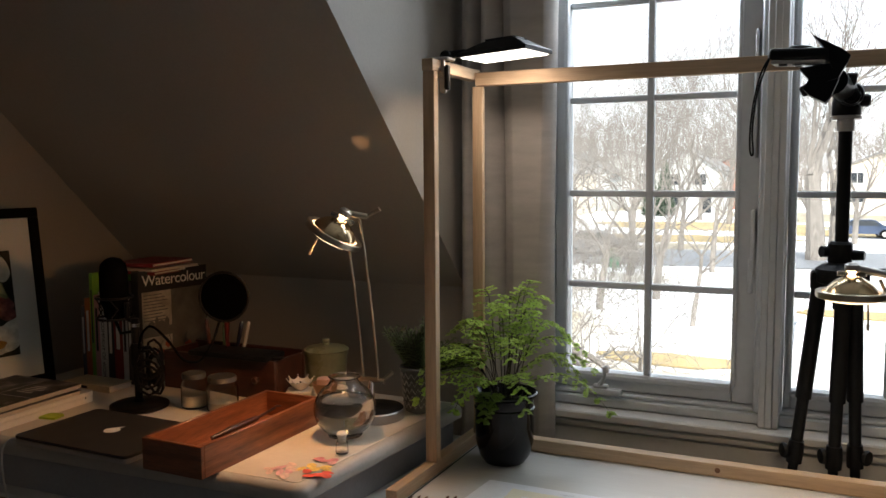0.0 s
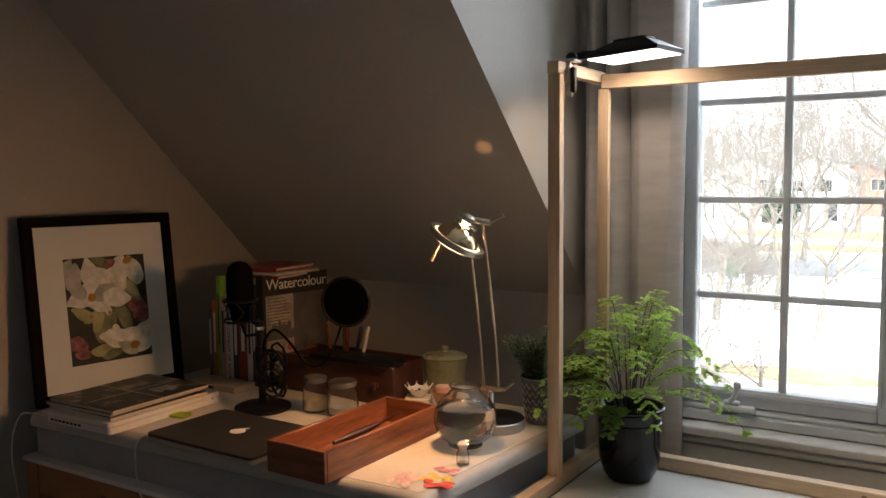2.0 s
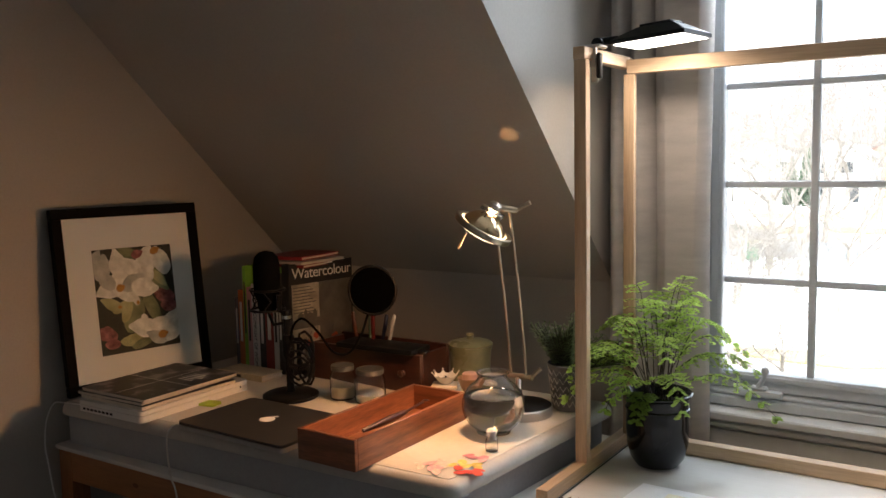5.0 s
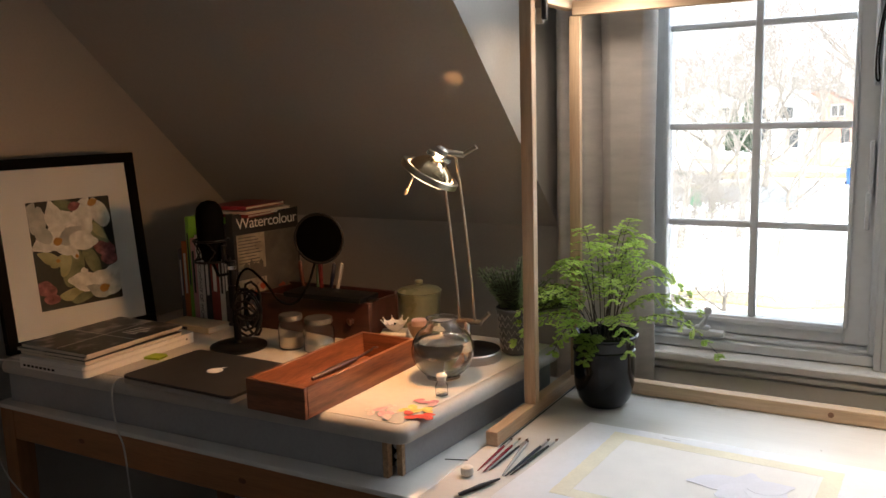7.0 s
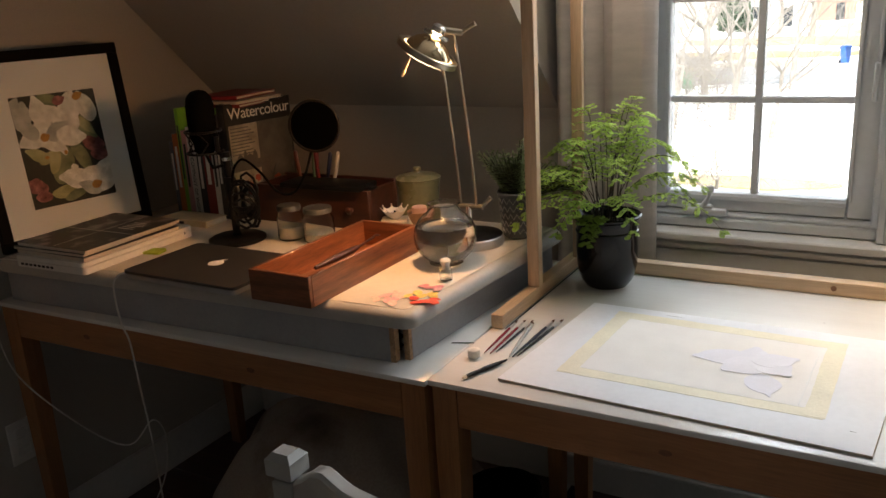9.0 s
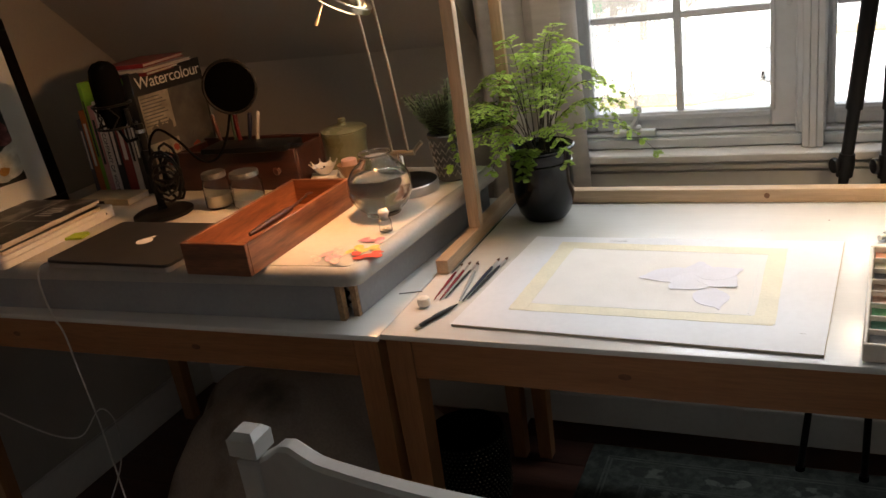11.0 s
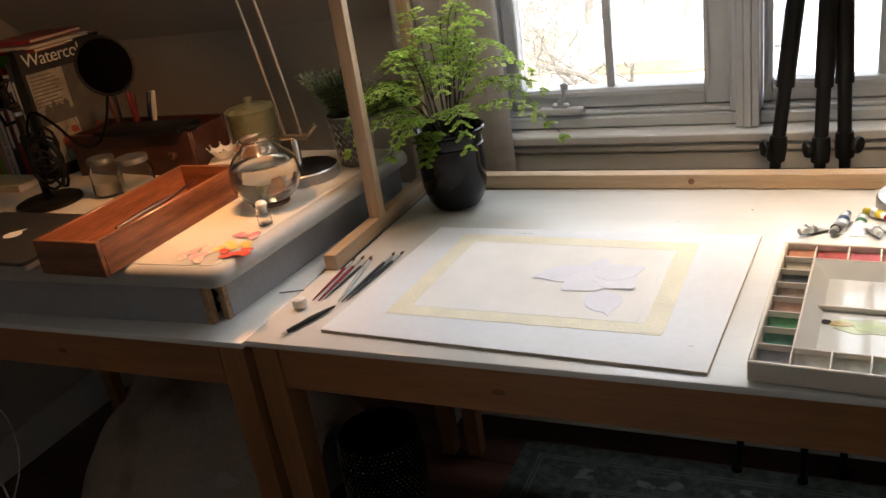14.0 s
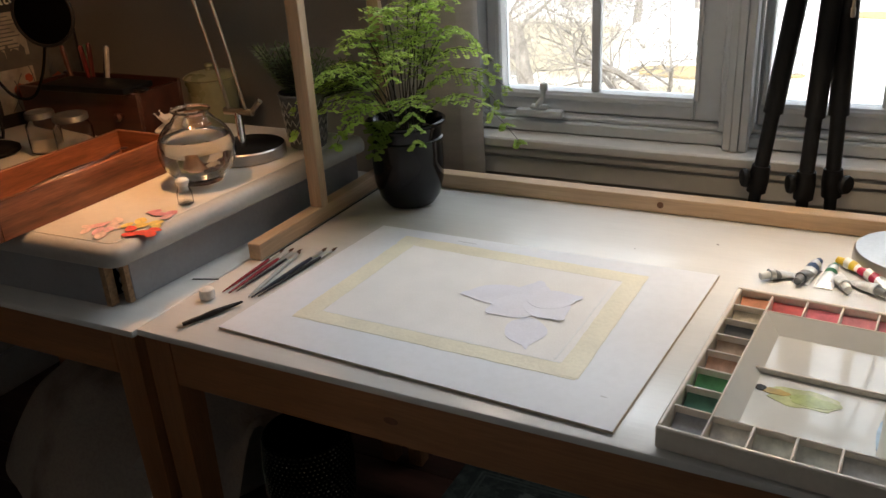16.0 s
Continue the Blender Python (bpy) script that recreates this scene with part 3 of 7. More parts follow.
def soft_slab(corners, r, profile):
    """A slab over a four-cornered plan with rounded corners; profile gives (inset, height) from below."""
    n, arcs, loops = 6, [], []
    for k in range(4):
        a, b, c = corners[k - 1], corners[k], corners[(k + 1) % 4]
        d0, d1 = (b - a).normalized(), (c - b).normalized()
        n0, n1 = Vector((d0.y, -d0.x)), Vector((d1.y, -d1.x))
        mid = b - (n0 + n1) * (r / (1 + n0.dot(n1)))
        a0 = math.atan2(n0.y, n0.x)
        turn = (math.atan2(n1.y, n1.x) - a0) % (2 * math.pi)
        arcs += [(mid, a0 + turn * i / n) for i in range(n + 1)]
    m = len(arcs)
    vs = [(c.x + (r - o) * math.cos(t), c.y + (r - o) * math.sin(t), z) for o, z in profile for c, t in arcs]
    fs = [(k * m + i, k * m + (i + 1) % m, (k + 1) * m + (i + 1) % m, (k + 1) * m + i) for k in range(len(profile) - 1) for i in range(m)]
    fs += [tuple(range(m - 1, -1, -1)), tuple((len(profile) - 1) * m + i for i in range(m))]
    return Shape().add(vs, fs)


def upright(a, b, thick, z0, z1, bev=0.001):
    """A standing board along the line a to b in plan, its thickness on the far side."""
    d = b - a
    return Shape().box(0, d.length, 0, thick, z0, z1, bev, at=pose(a.x, a.y, 0, 0, 0, math.degrees(math.atan2(d.y, d.x))))


fp0, fp1 = Vector((-2.046, 1.333)), Vector((-0.987, 1.371))
sp0, sp1 = Vector((-0.957, 1.401)), Vector((-0.912, 1.975))
along = (fp1 - fp0).normalized()
inward = (sp1 - sp0).normalized()
ZP = 0.8065
# black block added inside the hollow unit so its open corner stays dark
part("core", Shape().box(-2.03, -0.995, 1.40, 1.96, TOP + 0.002, ZP - 0.002, 0.002), BLACK, unit)
part("front_panel", upright(fp0, fp1 - along * 0.0005, 0.016, TOP + 0.0005, ZP), GREY_UNIT, unit)
part("panel_edge", upright(fp1, fp1 + along * 0.0110, 0.016, TOP + 0.0005, ZP, 0.0005), CHIPBOARD, unit, "raw chipboard panel end")
part("side_panel", upright(sp0 + inward * 0.0005, sp1, 0.013, TOP + 0.0005, ZP), GREY_UNIT, unit)
part("panel_edge", upright(sp0 - inward * 0.0095, sp0, 0.013, TOP + 0.0005, ZP, 0.0005), CHIPBOARD, unit, "raw chipboard panel end")
for zz, rad in ((0.750, 0.0045), (0.765, 0.0055), (0.784, 0.0050)):
    part("bolt", Shape().lathe([(rad, 0), (rad, 0.004), (rad * 0.5, 0.006)], 10, at=pose(-0.974, 1.400, zz, 90)), STEEL, unit)
nosing = [(0.004, ZP + 0.0005), (0.001, ZP + 0.003)] + [(0.020 - 0.020 * math.cos(math.pi / 2 * k / 8), UZ - 0.020 + 0.020 * math.sin(math.pi / 2 * k / 8)) for k in range(9)]
part("top", soft_slab((FL, FR, BR, BL), 0.030, nosing), DESK_SLAB, unit, "greyish off-white rounded top")
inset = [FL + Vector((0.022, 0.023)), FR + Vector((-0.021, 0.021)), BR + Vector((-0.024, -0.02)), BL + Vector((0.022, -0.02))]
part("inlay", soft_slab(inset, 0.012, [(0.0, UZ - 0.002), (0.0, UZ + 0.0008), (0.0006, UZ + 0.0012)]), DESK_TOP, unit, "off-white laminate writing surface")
DZ = UZ + 0.0012


# ---- pine frame on the drawing table ----
rack = thing("pine_frame", (-0.875, 1.80, TOP), "unfinished pine batten frame standing on the drawing table", "wooden frame")
ox, oy, oz = 0.875, -1.80, -TOP


def bar(name, x0, x1, y0, y1, z0, z1, mat):
    part(name, Shape().box(x0 + ox, x1 + ox, y0 + oy, y1 + oy, z0 + oz, z1 + oz, 0.0015), mat, rack)


bar("base_rail", -0.888, -0.862, 1.590, 2.040, TOP + 0.0005, TOP + 0.030, PINE_Y)
bar("base_rail", -0.8615, 0.300, 2.010, 2.040, TOP + 0.0005, TOP + 0.030, PINE_X)
bar("post", -0.885, -0.858, 1.768, 1.789, TOP + 0.0305, 1.606, PINE_Z)
bar("post", -0.868, -0.842, 1.995, 2.0095, TOP + 0.0305, 1.592, PINE_Z)
bar("post", 0.270, 0.298, 2.0105, 2.038, TOP + 0.0305, 1.594, PINE_Z)
bar("top_rail", -0.886, -0.860, 1.766, 2.028, 1.6065, 1.632, PINE_Y)
bar("top_rail", -0.8595, 0.300, 1.992, 2.014, 1.5925, 1.624, PINE_X)
for px in (-0.79, -0.3, 0.1):
    part("knot", Shape().lathe([(0.006, 0), (0.006, 0.001), (0.001, 0.0013)], 12, at=pose(px + ox, 2.0102 + oy, TOP + 0.016 + oz, 90)), KNOT, rack)

# clip-on panel lamp at the frame's corner
clip = thing("clamp_lamp", (-0.865, 1.835, 1.625), "black clip-on panel lamp, lit, clamped to the frame corner", "lamp")
panel_at = pose(0.120, 0.050, 0.018, 0, -2, -10)
s = Shape().plate([(-0.085, -0.058), (0.085, -0.058), (0.085, 0.058), (-0.085, 0.058)], 0.0, 0.008)
s.add([(-0.085, -0.058, 0.008), (0.085, -0.058, 0.008), (0.085, 0.058, 0.008), (-0.085, 0.058, 0.008),
       (-0.035, -0.030, 0.030), (0.045, -0.030, 0.030), (0.045, 0.030, 0.030), (-0.035, 0.030, 0.030)],
      [(0, 1, 5, 4), (1, 2, 6, 5), (2, 3, 7, 6), (3, 0, 4, 7), (4, 5, 6, 7)])
s.box(0.0, 0.04, -0.02, 0.02, 0.030, 0.036, 0.002)
head = part("lamp_head", s, BLACK, clip, at=panel_at)
part("diffuser", Shape().box(-0.079, 0.079, -0.052, 0.052, -0.0025, -0.0003, 0.0005), PANEL_GLOW, head, "lit white diffuser")
for k in range(5):
    part("cooling_fin", Shape().box(-0.03, 0.04, -0.028 + 0.014 * k - 0.001, -0.028 + 0.014 * k + 0.001, 0.030, 0.035), BLACK, head)
part("arm", Shape().tube([(-0.004, -0.004, 0.012), (0.006, 0.006, 0.022), (0.040, 0.022, 0.026)], 0.008, 12).lathe([(0.012, -0.008), (0.013, 0), (0.012, 0.008)], 16, at=pose(0.004, 0.002, 0.018, 90)), BLACK, clip)
jaw = Shape().box(-0.012, 0.012, -0.028, -0.020, -0.032, 0.012, 0.002).box(-0.028, 0.022, -0.030, 0.010, 0.0075, 0.014, 0.002)
jaw.box(-0.006, 0.010, -0.014, -0.006, -0.062, -0.008, 0.002)
part("clamp", jaw, STEEL, clip, "grey metal spring clamp")
part("screw", Shape().lathe([(0.006, 0), (0.006, 0.008), (0.003, 0.010)], 12, at=pose(0.0, -0.030, -0.012, 90)), STEEL, clip)
part("grip", Shape().box(0.014, 0.024, -0.034, -0.018, -0.056, -0.004, 0.003), BLACK, clip)


# ---- fern in black pot ----
pot_at = (-0.758, 1.920, TOP)
fern = thing("potted_fern", pot_at, "green maidenhair fern in a glossy black glazed pot", "plant")
pot = Shape().lathe([(0.030, 0.001), (0.046, 0.003), (0.058, 0.020), (0.066, 0.050), (0.068, 0.090), (0.067, 0.124), (0.069, 0.127), (0.0695, 0.131), (0.067, 0.134), (0.067, 0.150),
                     (0.070, 0.156), (0.075, 0.160), (0.0755, 0.164), (0.072, 0.166), (0.066, 0.160), (0.062, 0.140)], 56, close=False)
part("pot", pot, BLACK_GLOSS, fern, "glossy black glazed pot")
part("soil", Shape().sheet(lambda u, v: (0.0665 * v * math.cos(6.2832 * u), 0.0665 * v * math.sin(6.2832 * u), 0.140 + 0.006 * noise.noise((9 * v * math.cos(6.2832 * u), 9 * v * math.sin(6.2832 * u), 3))), 28, 6), SOIL, fern)
rng = random.Random(11)


def leaflet(s, p, out, up, size):
    """A small fan-shaped leaflet."""
    side = out.cross(up).normalized()
    pts = [p]
    for a, r in ((-62, 0.72), (-38, 0.95), (-12, 1.0), (12, 0.94), (38, 1.0), (62, 0.74)):
        q = out * math.cos(radians(a)) + side * math.sin(radians(a)) + up * (0.18 * abs(a) / 62)
        pts.append(p + q * size * r)
    s.add(pts, [(0, 1, 2), (0, 2, 3), (0, 3, 4), (0, 4, 5), (0, 5, 6)], 1)


def frond(az, reach, rise, droop, dense, size):
    """A wiry stem with side branchlets that carry leaflets."""
    s = Shape()
    d = Vector((math.cos(az), math.sin(az), 0))
    base = d * rng.uniform(0.004, 0.034) + Vector((rng.uniform(-0.01, 0.01), rng.uniform(-0.01, 0.01), 0.140))
    pts = []
    n = 12
    for i in range(n + 1):
        u = i / n
        pts.append(base + d * reach * u ** 1.5 + Vector((0, 0, rise * math.sin(min(1.0, u * 0.95) * 1.7) / math.sin(1.6) - droop * u ** 3)))
    s.tube(pts, [0.0013 * (1 - 0.7 * i / n) for i in range(n + 1)], 5, 0)
    for i in range(4, n + 1):
        fwd = (pts[i] - pts[i - 1]).normalized()
        lat = fwd.cross(Vector((0, 0, 1)))
        lat = lat.normalized() if lat.length > 1e-3 else Vector((1, 0, 0))
        for sgn in (-1, 1):
            ln = 1.12 * dense * (1.05 - 0.75 * (i - 4) / (n - 4)) * rng.uniform(0.75, 1.15)
            way = (lat * sgn + fwd * 0.65 + Vector((0, 0, rng.uniform(-0.25, 0.15)))).normalized()
            q = [pts[i] + way * ln * k / 7 + Vector((0, 0, -0.30 * ln * (k / 7) ** 2)) for k in range(8)]
            s.tube(q, 0.0005, 3, 0)
            for k in range(1, 8):
                for sg in (-1, 1):
                    o = (way.cross(Vector((0, 0, 1))).normalized() * sg + way * 0.5 + Vector((0, 0, rng.uniform(-0.5, 0.15)))).normalized()
                    leaflet(s, q[k], o, Vector((rng.uniform(-0.6, 0.6), rng.uniform(-0.6, 0.6), 1)).normalized(), size * rng.uniform(0.45, 0.80))
            leaflet(s, q[7], way, Vector((0, 0, 1)), size * 0.85)
    return s


fronds = [(-0.35, 0.245, 0.135, 0.100, 0.036, 0.0095), (-0.05, 0.20, 0.16, 0.06, 0.045, 0.009), (3.3, 0.195, 0.135, 0.085, 0.05, 0.0105), (3.0, 0.13, 0.20, 0.05, 0.045, 0.0085),
          (3.75, 0.195, 0.115, 0.095, 0.05, 0.011), (1.2, 0.07, 0.27, 0.0, 0.045, 0.008), (0.6, 0.10, 0.255, 0.02, 0.045, 0.008), (4.6, 0.06, 0.055, 0.07, 0.032, 0.0115),
          (4.3, 0.12, 0.10, 0.09, 0.04, 0.0105), (-0.9, 0.13, 0.13, 0.10, 0.042, 0.010), (2.4, 0.13, 0.18, 0.05, 0.045, 0.009), (0.15, 0.17, 0.20, 0.07, 0.045, 0.0085)]
for k in range(20):
    az = 2.399 * k + 0.3
    lean = rng.random()
    fronds.append((az, 0.055 + 0.125 * lean, 0.285 - 0.13 * lean + rng.uniform(-0.03, 0.02), 0.03 + 0.07 * lean, rng.uniform(0.034, 0.050), rng.uniform(0.0075, 0.010)))
for az, reach, rise, droop, dense, size in fronds:
    part("frond", frond(az, reach, rise, droop, dense, size), [STALK, FROND], fern, angle=180)


# ---- drawing board ----
bd = pose(-0.772, 1.377, TOP, 0, 0, -2.9)
board = thing("drawing_board", bd, "white foam drawing board with a taped watercolour sheet", "drawing board")
bw = 0.583
card = ((0.0, 0.0), (bw, 0.003), (bw + 0.012, 0.436), (0.011, 0.410))
part("board", Shape().plate(card, 0.0046, 0.0052), BOARD, board)
part("board_edge", Shape().plate([(x + 0.0006, y + 0.0006) for x, y in card], 0.0004, 0.0045), BOARD_EDGE, board, "buff card edge")
sx0, sx1, sy0, sy1 = 0.110, 0.478, 0.104, 0.355
part("sheet", Shape().box(sx0 - 0.008, sx1 + 0.008, sy0 - 0.008, sy1 + 0.008, 0.0052, 0.0055), WARM_PAPER, board, "cream watercolour paper")


def wavy(x0, y0, x1, y1, wide, z):
    """A strip of tape with slightly torn ends and uneven edges."""
    a, b = Vector((x0, y0)), Vector((x1, y1))
    d = (b - a).normalized()
    nrm = Vector((-d.y, d.x))
    n = 26
    lo = [a.lerp(b, i / n) - nrm * (wide / 2 + rng.uniform(-0.0006, 0.0006)) for i in range(n + 1)]
    hi = [a.lerp(b, i / n) + nrm * (wide / 2 + rng.uniform(-0.0010, 0.0010)) for i in range(n, -1, -1)]
    return Shape().plate([tuple(p) for p in lo + hi], z - 0.0003, z + 0.0002)


tw = 0.031
part("tape", wavy(sx0 - 0.031, sy0 - tw / 2 - 0.004, sx1 + 0.030, sy0 - tw / 2 + 0.008, tw, 0.0055), TAPE, board)
part("tape", wavy(sx0 - 0.034, sy1 + tw / 2 - 0.002, sx1 + 0.024, sy1 + tw / 2 + 0.004, tw, 0.0055), TAPE, board)
part("tape", wavy(sx0 - tw / 2, sy0 - 0.032, sx0 - tw / 2 - 0.001, sy1 + 0.028, tw, 0.0058), TAPE, board)
part("tape", wavy(sx1 + tw / 2 + 0.002, sy0 - 0.020, sx1 + tw / 2 - 0.006, sy1 + 0.034, tw, 0.0058), TAPE, board)
part("paper_edge", wavy(sx0 + 0.004, sy0 - 0.004, sx1 - 0.002, sy0 + 0.006, 0.0022, 0.0057), PAPER, board, "curled white paper edge")
part("paper_edge", wavy(sx1 - 0.010, sy0 + 0.012, sx1 - 0.014, sy1 - 0.004, 0.0022, 0.0057), PAPER, board, "curled white paper edge")


def petal_outline(cx, cy, length, wide, turn, n=22, tip=0.5):
    out = []
    for i in range(n):
        a = 2 * math.pi * i / n
        u, v = math.cos(a), math.sin(a)
        r = 1.0 + 0.03 * math.sin(5 * a)
        x = u * length / 2 * (1 + (0.16 if u > 0.9 else 0)) * r
        y = v * wide / 2 * (1 - tip * max(0.0, u) ** 2) * r
        out.append((cx + x * math.cos(turn) - y * math.sin(turn), cy + x * math.sin(turn) + y * math.cos(turn)))
    return out


def cut_petal(cx, cy, ln, wd, turn, lift, tip, k):
    """A paper petal resting on its middle, one end curled off the sheet."""
    rim = petal_outline(0, 0, ln, wd, 0, 26, tip)
    top = [(x, y, 0.0063 + 0.0002 * k + 0.4 * lift * max(0.0, x / ln) ** 2 * 3) for x, y in rim]
    low = [(x, y, z - 0.0005) for x, y, z in top]
    m = len(rim)
    sh = Shape().add([(0, 0, 0.0063 + 0.0002 * k)] + top, [(0, 1 + i, 1 + (i + 1) % m) for i in range(m)])
    sh.add([(0, 0, 0.0058 + 0.0002 * k)] + low, [(0, 1 + (i + 1) % m, 1 + i) for i in range(m)])
    sh.add(top + low, [(i, m + i, m + (i + 1) % m, (i + 1) % m) for i in range(m)])
    part("petal_cutout", sh, CUTOUT, board, "lilac-white paper petal", at=pose(cx, cy, 0, 0, 0, math.degrees(turn)))


for k, (cx, cy, ln, wd, turn, lift, tip) in enumerate(((0.366, 0.262, 0.085, 0.060, 1.6, 0.001, 0.3), (0.318, 0.247, 0.090, 0.062, -2.75, 0.003, 0.45), (0.362, 0.224, 0.080, 0.072, -2.35, 0.0015, 0.25),
                                                       (0.404, 0.238, 0.078, 0.066, -0.75, 0.004, 0.35), (0.402, 0.262, 0.075, 0.055, 0.5, 0.002, 0.4), (0.405, 0.162, 0.080, 0.058, -1.15, 0.002, 0.85))):
    cut_petal(cx, cy, ln, wd, turn, lift, tip, k % 5)


part("pencil_rule", Shape().box(0.170, 0.205, 0.3985, 0.3991, 0.0052, 0.0054).box(0.548, 0.556, 0.062, 0.0626, 0.0052, 0.0054), DARK_RULE, board, "faint grey pencil tick")
for fx, fy, fr in ((-0.180, 1.905, 0.0022), (-0.300, 1.845, 0.0012), (0.140, 1.760, 0.0016)):
    single("paint_fleck", Shape().lathe([(fr, 0.0), (fr * 0.8, 0.0005), (0.0002, 0.0006)], 9), DARK_RULE, (fx, fy, TOP + 0.0003), "tiny dried paint fleck on the white tabletop", "fleck", "paint flecks")


# ---- brushes and eraser ----
def brush(p, q, handle, ferrule_col, hair, r, label, bristle=0.016):
    a, b = Vector((*p, 0)), Vector((*q, 0))
    t = thing("paintbrush", (p[0], p[1], TOP + r + 0.0008), label, "paintbrush", "brushes on the table")
    d = b - a
    L = d.length
    d.normalize()
    hl = L - bristle - 0.030
    part("handle", Shape().tube([d * (hl * k / 8) for k in range(9)], [r * f for f in (0.35, 0.55, 0.7, 0.8, 0.9, 0.98, 1.0, 0.95, 0.8)], 10), handle, t)
    part("ferrule", Shape().tube([d * hl, d * (hl + 0.015), d * (hl + 0.030)], [r * 0.8, r * 0.85, r * 0.7], 10), ferrule_col, t)
    part("bristles", Shape().tube([d * (hl + 0.030), d * (hl + 0.030 + bristle * 0.5), d * L], [r * 0.7, r * 0.75, r * 0.12], 10), hair, t)


RED_LACQ = plain("dark_red_lacquer", (0.22, 0.02, 0.03), 0.25, scale=30, bump=0.0, coat=0.05, spec=0.3)
BLACK_LACQ = plain("black_lacquer", (0.010, 0.009, 0.010), 0.35, scale=30, bump=0.0, spec=0.3)
BLUE_LACQ = plain("dark_blue_lacquer", (0.014, 0.015, 0.030), 0.35, scale=30, bump=0.0, spec=0.3)
CLEAR_GREY = plain("pale_grey_acrylic", (0.42, 0.44, 0.44), 0.2, scale=30, bump=0.0)
SABLE = plain("brown_sable", (0.09, 0.04, 0.02), 0.8, scale=200, bump=0.3)
NYLON = plain("white_nylon", (0.62, 0.58, 0.50), 0.7, scale=200, bump=0.3)
brush((-0.843, 1.470), (-0.852, 1.640), RED_LACQ, STEEL, SABLE, 0.0027, "slim dark red paintbrush lying on the table")
brush((-0.831, 1.470), (-0.838, 1.648), RED_LACQ, STEEL, SABLE, 0.0030, "dark red paintbrush lying on the table")
brush((-0.824, 1.480), (-0.823, 1.652), BLACK_LACQ, STEEL, SABLE, 0.0024, "thin black paintbrush lying on the table")
brush((-0.792, 1.470), (-0.818, 1.640), CLEAR_GREY, STEEL, SABLE, 0.0036, "clear-handled flat paintbrush lying on the table", 0.012)
brush((-0.786, 1.470), (-0.783, 1.668), BLUE_LACQ, STEEL, SABLE, 0.0034, "dark blue paintbrush lying on the table")
brush((-0.780, 1.478), (-0.768, 1.676), BLACK_LACQ, STEEL, SABLE, 0.0030, "black paintbrush lying beside the board")
brush((-0.789, 1.452), (-0.829, 1.352), BLACK_LACQ, BLACK_LACQ, NYLON, 0.0045, "thick black pen lying by the table edge", 0.010)
er = Shape()
er.lathe([(0.006, 0), (0.011, 0.003), (0.0125, 0.010), (0.011, 0.017), (0.005, 0.020)], 20)
single("eraser", er, ERASER, pose(-0.853, 1.447, TOP + 0.0005, 0, 0, 20), "worn white rubber eraser on the table", "eraser")
single("pencil_mark", Shape().box(-0.022, 0.022, -0.001, 0.001, 0, 0.0012), BLACK, pose(-0.905, 1.50, TOP + 0.0004, 0, 0, 20), "thin dark splinter lying on the white table edge", "splinter")


# ---- paint palette ----
pal = thing("paint_palette", pose(-0.142, 1.344, TOP, 0, 0, -4.0), "white plastic watercolour palette with stained wells round a mixing area", "palette")
PW, PD, PH, ww = 0.268, 0.362, 0.030, 0.048
part("tray", Shape().box(0.003, PW - 0.003, 0.003, PD - 0.003, 0.0006, 0.006, 0.002), CREAM_PLASTIC, pal)
rim = Shape()
for x0, x1, y0, y1 in ((0, PW, 0, 0.006), (0, PW, PD - 0.006, PD), (0, 0.006, 0.006, PD - 0.006), (PW - 0.006, PW, 0.006, PD - 0.006)):
    rim.box(x0, x1, y0, y1, 0.002, PH, 0.0018)
part("rim", rim, CREAM_PLASTIC, pal)
inner = Shape().box(ww, PW - ww, ww, ww + 0.003, 0.006, PH - 0.003, 0.001).box(ww, PW - ww, PD - ww - 0.003, PD - ww, 0.006, PH - 0.003, 0.001)
inner.box(ww - 0.003, ww, 0.006, PD - 0.006, 0.006, PH - 0.003, 0.001).box(PW - ww, PW - ww + 0.003, 0.006, PD - 0.006, 0.006, PH - 0.003, 0.001)
part("inner_wall", inner, CREAM_PLASTIC, pal)
GLOSSY_WHITE = surf("wet_white_plastic", (0.72, 0.70, 0.64), 0.06, var=0.04, scale=6, fine=40, bump=0.03, coat=0.6)
mix = Shape().box(ww, PW - ww, ww + 0.003, PD - ww - 0.003, 0.0061, 0.0085)
mix.add([(ww, ww + 0.003, 0.026), (ww, PD - ww - 0.003, 0.026), (ww + 0.022, PD - ww - 0.03, 0.0086), (ww + 0.022, ww + 0.03, 0.0086)], [(0, 3, 2, 1)])
mix.add([(PW - ww, ww + 0.003, 0.026), (PW - ww, PD - ww - 0.003, 0.026), (PW - ww - 0.016, PD - ww - 0.03, 0.0086), (PW - ww - 0.016, ww + 0.03, 0.0086)], [(0, 1, 2, 3)])
mix.add([(ww, PD - ww - 0.003, 0.026), (PW - ww, PD - ww - 0.003, 0.026), (PW - ww - 0.016, PD - ww - 0.03, 0.0086), (ww + 0.022, PD - ww - 0.03, 0.0086)], [(0, 3, 2, 1)])
part("mixing_area", mix, GLOSSY_WHITE, pal, "glossy white mixing area")
part("divider", Shape().box(ww + 0.014, PW - ww - 0.010, 0.186, 0.190, 0.0086, 0.016, 0.0012), CREAM_PLASTIC, pal)


def stain(name, col, rough=0.35):
    return surf(name, [c * 0.9 for c in col], rough, var=0.12, scale=50, fine=220, col2=[min(1, c * 1.25) for c in col], bump=0.05, coat=0.2)


